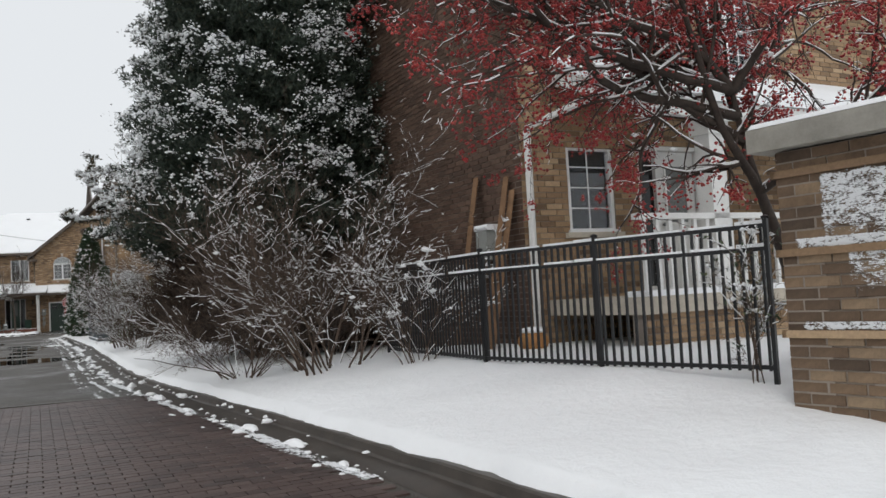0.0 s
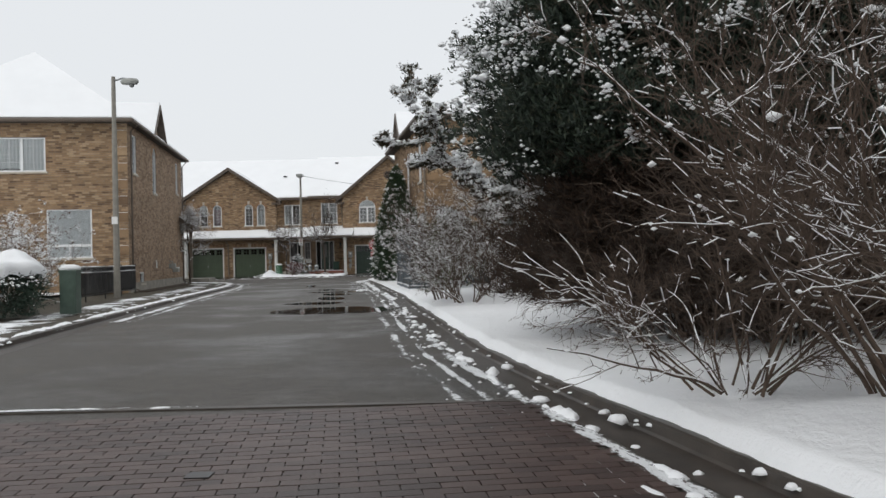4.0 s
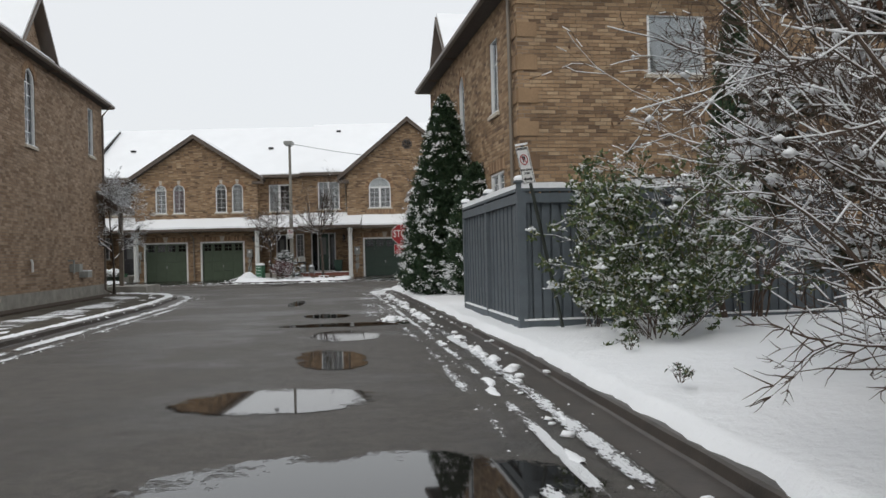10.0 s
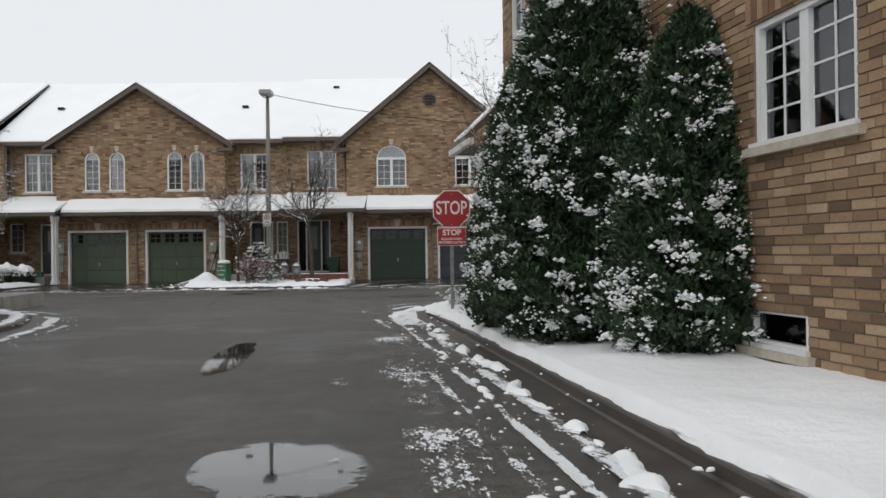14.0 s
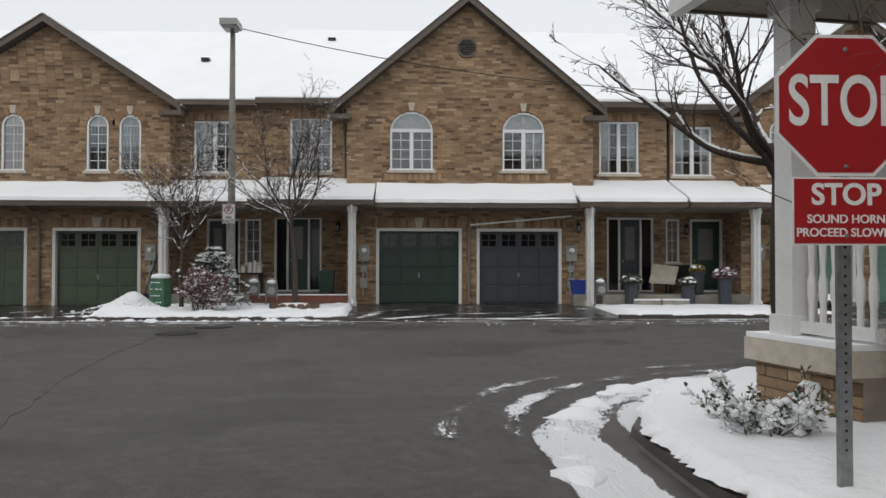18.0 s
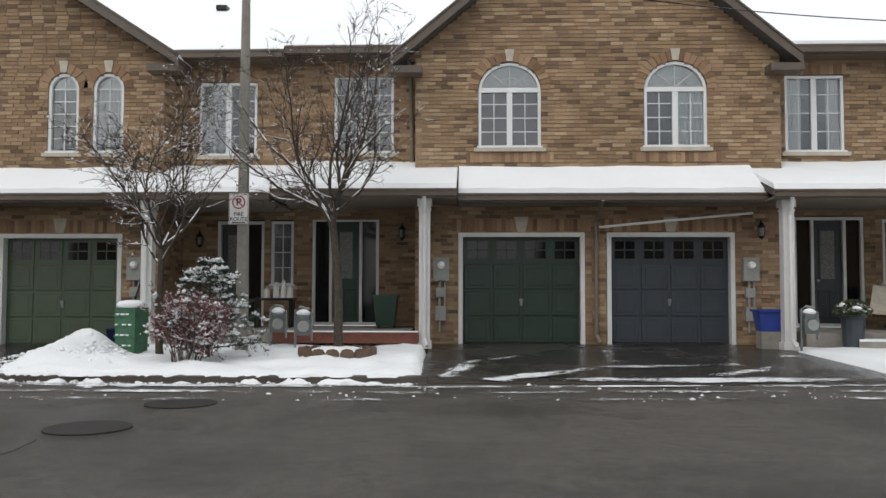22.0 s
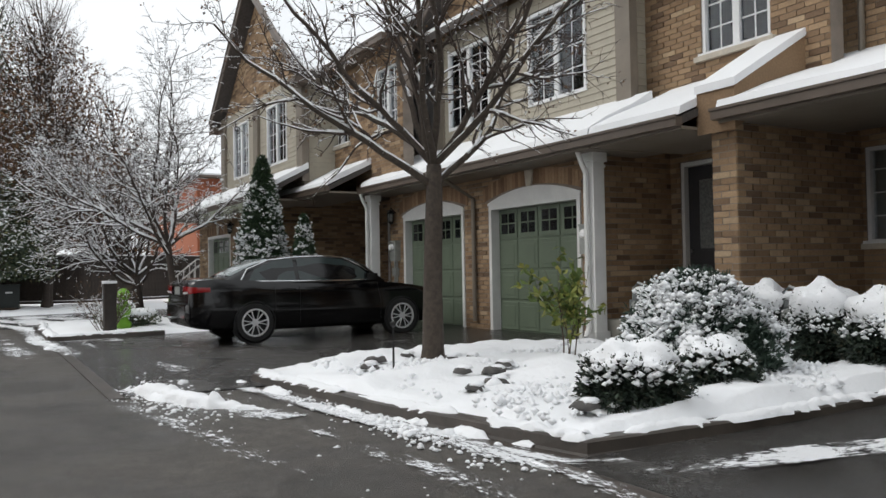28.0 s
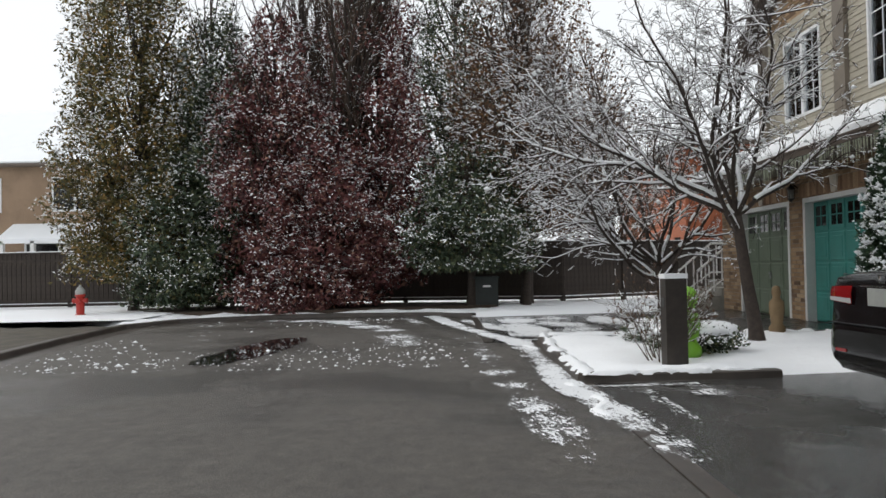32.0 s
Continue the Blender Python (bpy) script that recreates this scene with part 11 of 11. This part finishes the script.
part("figure", s, plain("tan_cast_stone", (0.2, 0.135, 0.07), 0.8), fig, smooth=True)

# Far buildings beyond the fence.
def far_house(name, x0, x1, y0, y1, h, rise, brick, label, wins, facing):
    t = thing(name, ((x0 + x1) / 2, (y0 + y1) / 2, 0), label, "house")
    s = Shape()
    s.box(x0, x1, y0, y1, 0, h)
    part("wall", s, brick, t)
    hip_roof(t, [(x0, y0), (x1, y0), (x1, y1), (x0, y1)], h, rise, 0.4, 0.5)
    for a, b, c, d in wins:
        fm = wall_frame((x1 + 0.01, 0, 0), (0, 1)) if facing == "e" else wall_frame((0, y0 - 0.01, 0), (1, 0))
        s = Shape(fm)
        s.ring([(a, c), (b, c), (b, d), (a, d)], [(a + 0.08, c + 0.08), (b - 0.08, c + 0.08), (b - 0.08, d - 0.08), (a + 0.08, d - 0.08)], -0.05, 0.02)
        s.box((a + b) / 2 - 0.05, (a + b) / 2 + 0.05, -0.04, 0.02, c + 0.08, d - 0.08)
        w = part("window", s, VINYL, t)
        g = Shape(fm)
        g.box(a + 0.08, b - 0.08, -0.01, 0.0, c + 0.08, d - 0.08)
        part("pane", g, DOOR_GLASS, w)
    return t


fh = far_house("far_house", -72, -60, 36, 49.8, 6.0, 3.4, BRICK_PINK, "distant brick house with a snowy roof beyond the fence", [(44.2, 46.2, 3.9, 5.4), (47.2, 48.6, 4.0, 5.4), (43.0, 46.0, 0.9, 2.6), (47.0, 48.8, 1.0, 2.4), (40.0, 42.0, 3.9, 5.4)], "e")
s = Shape()
s.sheet((-58.6, 42.5, 2.7), (-58.6, 47.2, 2.7), (-60, 47.2, 3.4), (-60, 42.5, 3.4), 0.2)
part("lean_to_roof", s, SNOW_ROOF, fh)
s = Shape()
for y in (42.7, 44.0, 45.4, 47.0):
    s.box(-58.8, -58.6, y - 0.08, y + 0.08, 0, 2.6)
part("lean_to_posts", s, WHITE, fh)
far_house("far_house", -68, -56, 70.5, 82, 5.8, 3.0, BRICK_RED, "distant orange-brick house with snowy roofs beyond the fence", [(72.0, 73.4, 3.4, 4.9), (75, 76.4, 3.4, 4.9), (72.0, 74.0, 0.9, 2.3)], "e")
far_house("far_house", -64, -54.5, 72.5, 80, 3.0, 1.6, BRICK_RED, "low orange-brick extension with a snowy roof", [(74.5, 76.0, 1.0, 2.3)], "e")

# ---- the parked car ----
BLACK_PAINT, _t, _b = nodes_of("black_car_paint")
_b.inputs["Base Color"].default_value = (0.003, 0.003, 0.0035, 1)
_b.inputs["Roughness"].default_value = 0.12
_b.inputs["Specular IOR Level"].default_value = 0.35
_b.inputs["Coat Weight"].default_value = 0.25
_b.inputs["Coat Roughness"].default_value = 0.05
CHROME = plain("chrome_trim", (0.75, 0.76, 0.77), 0.12, 1.0, vary=0.03, bump=0)
RIM = plain("silver_alloy", (0.8, 0.81, 0.82), 0.3, 0.5, vary=0.05, bump=0)
TYRE = plain("black_tyre_rubber", (0.018, 0.018, 0.018), 0.85, vary=0.2, scale=30, bump=0.2)
TAIL = plain("red_tail_lens", (0.26, 0.008, 0.010), 0.12, vary=0.1, bump=0)
LAMP_CLEAR = plain("clear_lamp_lens", (0.5, 0.5, 0.5), 0.1, vary=0.1, bump=0)
car = thing("parked_car", (-30.25, 66.67, 0.06), "black four-door sedan parked nose-in on the driveway", "car")
CM = Matrix.Translation((-30.28, 66.6, 0.05)) @ Matrix.Rotation(radians(91.5), 4, "Z") @ Matrix.Scale(0.97, 4)
X = [-2.445, -2.43, -2.40, -2.39, -2.35, -2.26, -2.05, -1.7, -1.37, -1.0, -0.5, 0.0, 0.5, 1.0, 1.37, 1.7, 2.0, 2.25, 2.38, 2.42]
TOP = [0.60, 0.65, 0.69, 0.965, 1.02, 1.045, 1.065, 1.06, 1.03, 1.0, 0.985, 0.975, 0.965, 0.96, 0.93, 0.885, 0.83, 0.765, 0.70, 0.62]
BOT = [0.42, 0.36, 0.33, 0.31, 0.28, 0.25, 0.22, 0.2, 0.19, 0.18, 0.18, 0.18, 0.18, 0.18, 0.18, 0.19, 0.2, 0.22, 0.27, 0.36]
WID = [0.62, 0.69, 0.74, 0.72, 0.785, 0.835, 0.875, 0.9, 0.91, 0.91, 0.91, 0.91, 0.91, 0.905, 0.9, 0.885, 0.85, 0.78, 0.68, 0.58]
vs, fs = [], []
prof = lambda w, b, tp: [(w * f, b + (tp - b) * g) for f, g in ((0.86, 0.0), (0.95, 0.06), (0.99, 0.22), (1.0, 0.45), (0.985, 0.74), (0.965, 0.89), (0.90, 0.975), (0.6, 1.0), (0.0, 1.01))]
for x, tp, b, w in zip(X, TOP, BOT, WID):
    h = prof(w, b, tp)
    vs += [(x, y, z) for y, z in h] + [(x, -y, z) for y, z in reversed(h[:-1])]
k = 17
for i in range(len(X) - 1):
    for j in range(k - 1):
        fs.append((i * k + j, i * k + j + 1, (i + 1) * k + j + 1, (i + 1) * k + j))
    fs.append((i * k + k - 1, i * k, (i + 1) * k, (i + 1) * k + k - 1))
fs += [tuple(range(k)), tuple(range((len(X) - 1) * k + k - 1, (len(X) - 1) * k - 1, -1))]
s = Shape(CM)
s.add(vs, fs)
body = part("body", s, BLACK_PAINT, car, smooth=True)
body.data.set_sharp_from_angle(angle=radians(40))
# Windscreens: the sky's pale reflection is put into the base colour.
CAR_GLASS = plain("car_windscreen_glass", (0.19, 0.225, 0.225), 0.1, vary=0.1, bump=0)
CAR_GLASS.node_tree.nodes["Principled BSDF"].inputs["Specular IOR Level"].default_value = 0.7
SIDE_GLASS = plain("dark_car_side_glass", (0.035, 0.05, 0.05), 0.07, vary=0.1, bump=0)
CX = [-1.78, -1.35, -1.0, -0.6, -0.1, 0.35, 0.6, 0.85, 1.12]
CZ = [1.06, 1.27, 1.385, 1.435, 1.45, 1.425, 1.36, 1.22, 0.98]
half_belt = [0.66, 0.76, 0.80, 0.82, 0.82, 0.815, 0.80, 0.78, 0.74]
half_roof = [0.62, 0.60, 0.585, 0.585, 0.59, 0.59, 0.60, 0.63, 0.70]
vs, fs = [], []
for x, z, hb, hr in zip(CX, CZ, half_belt, half_roof):
    bz = 0.95
    row = [(hb, bz), (hb * 0.55 + hr * 0.45, bz + (z - bz) * 0.55), (hr, z - 0.045), (hr * 0.8, z - 0.008), (0, z)]
    vs += [(x, y, zz) for y, zz in row] + [(x, -y, zz) for y, zz in reversed(row[:-1])]
k = 9
for i in range(len(CX) - 1):
    for j in range(k - 1):
        fs.append((i * k + j, i * k + j + 1, (i + 1) * k + j + 1, (i + 1) * k + j))
fs += [tuple(range(k)), tuple(range((len(CX) - 1) * k + k - 1, (len(CX) - 1) * k - 1, -1))]
s = Shape(CM)
s.add(vs, fs)
cabin = part("cabin", s, BLACK_PAINT, car, smooth=True)
cabin.data.set_sharp_from_angle(angle=radians(50))


def cab_y(x, z):
    hb, hr, top = np.interp(x, CX, half_belt), np.interp(x, CX, half_roof), np.interp(x, CX, CZ)
    f = (z - 0.95) / (top - 0.95)
    mid = hb * 0.55 + hr * 0.45
    return float(np.interp(f, [0, 0.55, 1.0], [hb, mid, hr]))


for sg in (1, -1):
    for nm, pts in (("rear_window_side", [(-1.42, 1.01), (-0.62, 1.0), (-0.62, 1.375), (-0.95, 1.345), (-1.3, 1.2)]), ("front_window_side", [(-0.55, 1.0), (0.72, 0.985), (0.86, 1.02), (0.62, 1.21), (0.3, 1.36), (-0.1, 1.395), (-0.55, 1.38)])):
        s = Shape(CM)
        vv = [(x, sg * (cab_y(x, z) + 0.014), z) for x, z in pts]
        s.add(vv, [tuple(range(len(vv)))])
        part(nm, s, SIDE_GLASS, cabin, smooth=True)
    s = Shape(CM)
    lineup = [(-1.55, 1.005), (-1.42, 1.2), (-1.05, 1.35), (-0.55, 1.4), (-0.05, 1.412), (0.32, 1.385), (0.62, 1.25), (0.95, 1.0), (0.4, 0.975), (-0.6, 0.985), (-1.55, 1.0)]
    s.pipe([(x, sg * (cab_y(x, z) + 0.018), z) for x, z in lineup], 0.014, 6)
    part("chrome_strip", s, CHROME, cabin)
    s = Shape(CM)
    s.box(0.62, 0.82, sg * 0.9, sg * 1.04, 0.98, 1.1) if sg > 0 else s.box(0.62, 0.82, -1.04, -0.9, 0.98, 1.1)
    part("door_mirror", s, BLACK_PAINT, car)
    for x in (-0.78, 0.18):
        s = Shape(CM)
        a, b = sorted((sg * 0.89, sg * 0.925))
        s.box(x - 0.11, x + 0.11, a, b, 0.84, 0.87)
        part("door_handle", s, BLACK_PAINT, car)
    for x in (-0.58, 0.88, -1.02):
        s = Shape(CM)
        s.pipe([(x, sg * 0.9, 0.93), (x + (0.06 if x > 0 else 0), sg * 0.912, 0.6), (x + (0.06 if x > 0 else 0), sg * 0.9, 0.3)], 0.004, 4)
        part("door_seam", s, BLACK_METAL, car)
    s = Shape(CM)
    a, b = sorted((sg * 0.905, sg * 0.925))
    s.box(-0.95, 0.95, a, b, 0.52, 0.555)
    part("side_moulding", s, BLACK_PAINT, car)
    # Lamps at the corners.
    s = Shape(CM)
    plan = [(-2.392, 0.38), (-2.392, 0.54), (-2.39, 0.70), (-2.35, 0.77), (-2.26, 0.82), (-2.08, 0.866)]
    vs, vc = [], []
    for n, (x, y) in enumerate(plan):
        f = n / 5
        lo, hi = 0.80 + 0.045 * f, 0.945 - 0.03 * f
        out = 0.014 + 0.006 * f
        vs += [(x - 0.016, sg * (y + out), lo), (x - 0.02, sg * (y + out), (lo + hi) / 2), (x - 0.012, sg * (y + out - 0.006), hi)]
        vc += [(x - 0.021, sg * (y + out + 0.004), lo + 0.006), (x - 0.024, sg * (y + out + 0.004), lo + 0.045 - 0.02 * f)]
    s.add(vs, [(3 * n + q, 3 * n + 3 + q, 3 * n + 4 + q, 3 * n + 1 + q) for n in range(5) for q in range(2)])
    lamp = part("tail_light", s, TAIL, car, "red wrap-round tail light", smooth=True)
    s = Shape(CM)
    s.add(vc, [(2 * n, 2 * n + 2, 2 * n + 3, 2 * n + 1) for n in range(2)])
    part("reversing_lens", s, LAMP_CLEAR, lamp, "clear strip of the tail light")
    s = Shape(CM)
    s.add([(2.40, sg * 0.35, 0.62), (2.33, sg * 0.66, 0.62), (2.05, sg * 0.83, 0.66), (1.95, sg * 0.84, 0.78), (2.2, sg * 0.72, 0.79), (2.35, sg * 0.4, 0.73)], [(0, 1, 4, 5), (1, 2, 3, 4)])
    part("headlight", s, LAMP_CLEAR, car, "clear headlight lens")
for nm, xs, wide in (("rear_windscreen", (-1.70, -1.55, -1.35, -1.18, -1.03), 0.9), ("windscreen", (1.06, 0.95, 0.85, 0.7, 0.6, 0.5), 0.94)):
    vs = []
    for x in xs:
        hr, zt = float(np.interp(x, CX, half_roof)), float(np.interp(x, CX, CZ))
        for f in (-wide, -0.8, -0.4, 0, 0.4, 0.8, wide):
            drop = 0.01 * abs(f) if abs(f) <= 0.8 else 0.008 + (abs(f) - 0.8) * 0.185
            vs.append((x, hr * f, zt - drop + 0.009))
    s = Shape(CM)
    s.add(vs, [(7 * n + q, 7 * n + q + 1, 7 * n + q + 8, 7 * n + q + 7) for n in range(len(xs) - 1) for q in range(6)])
    part(nm, s, CAR_GLASS, cabin, "grey-green glass with a pale sky reflection in its colour", smooth=True)
s = Shape(CM)
s.box(-2.412, -2.40, -0.16, 0.16, 0.80, 0.93)
part("number_plate", s, GREY_BOX, car, "blank pale number plate")
s = Shape(CM)
s.box(-2.412, -2.40, -0.26, 0.26, 0.937, 0.952)
part("trunk_garnish", s, CHROME, car)
s = Shape(CM)
s.ring([(-0.04, 0.0), (0.04, 0.0), (0.05, 0.065), (-0.05, 0.065)], [(-0.027, 0.01), (0.027, 0.01), (0.035, 0.055), (-0.035, 0.055)], -0.006, 0.006)
s.v = [CM @ (Matrix.Translation((-2.385, 0, 0.968)) @ Matrix.Rotation(radians(90), 4, "Z") @ (CM.inverted() @ Vector(v))) for v in s.v]
part("emblem", s, CHROME, car)
for sg in (1, -1):
    s = Shape(CM)
    a, b = sorted((sg * 0.42, sg * 0.58))
    s.box(-2.452, -2.43, a, b, 0.43, 0.455)
    part("bumper_reflector", s, TAIL, car)
s = Shape(CM)
s.box(-2.449, -2.40, -0.7, 0.7, 0.648, 0.655)
part("bumper_seam", s, BLACK_METAL, car)
for wx in (-1.37, 1.37):
    for sg in (1, -1):
        s = Shape(CM)
        s.lathe([(0.352, 0.70 * sg), (0.352, 0.914 * sg), (0.34, 0.916 * sg), (0.33, 0.86 * sg), (0.0, 0.80 * sg)], (wx, 0, 0.32), 48, "y")
        part("wheel_well", s, TYRE, car)
        s = Shape(CM)
        s.lathe([(0.23, 0.74 * sg), (0.31, 0.74 * sg), (0.325, 0.78 * sg), (0.325, 0.89 * sg), (0.305, 0.925 * sg), (0.235, 0.925 * sg), (0.225, 0.90 * sg)], (wx, 0, 0.32), 32, "y")
        tyre = part("wheel", s, TYRE, car, smooth=False)
        s = Shape(CM)
        o = [(wx + 0.232 * math.cos(j * math.pi / 16), 0.32 + 0.232 * math.sin(j * math.pi / 16)) for j in range(32)]
        i = [(wx + 0.205 * math.cos(j * math.pi / 16), 0.32 + 0.205 * math.sin(j * math.pi / 16)) for j in range(32)]
        s.ring(o, i, *sorted((0.90 * sg, 0.932 * sg)))
        s.lathe([(0.06, 0.88 * sg), (0.055, 0.933 * sg), (0.0, 0.937 * sg)], (wx, 0, 0.32), 12, "y")
        for j in range(12):
            an = 2 * math.pi * (j // 2) / 6 + (0.10 if j % 2 else -0.10)
            an2 = 2 * math.pi * (j // 2) / 6 + (0.20 if j % 2 else -0.20)
            s.pipe([(wx + 0.05 * math.cos(an), 0.93 * sg, 0.32 + 0.05 * math.sin(an)), (wx + 0.21 * math.cos(an2), 0.925 * sg, 0.32 + 0.21 * math.sin(an2))], 0.010, 5)
        part("rim", s, RIM, tyre)
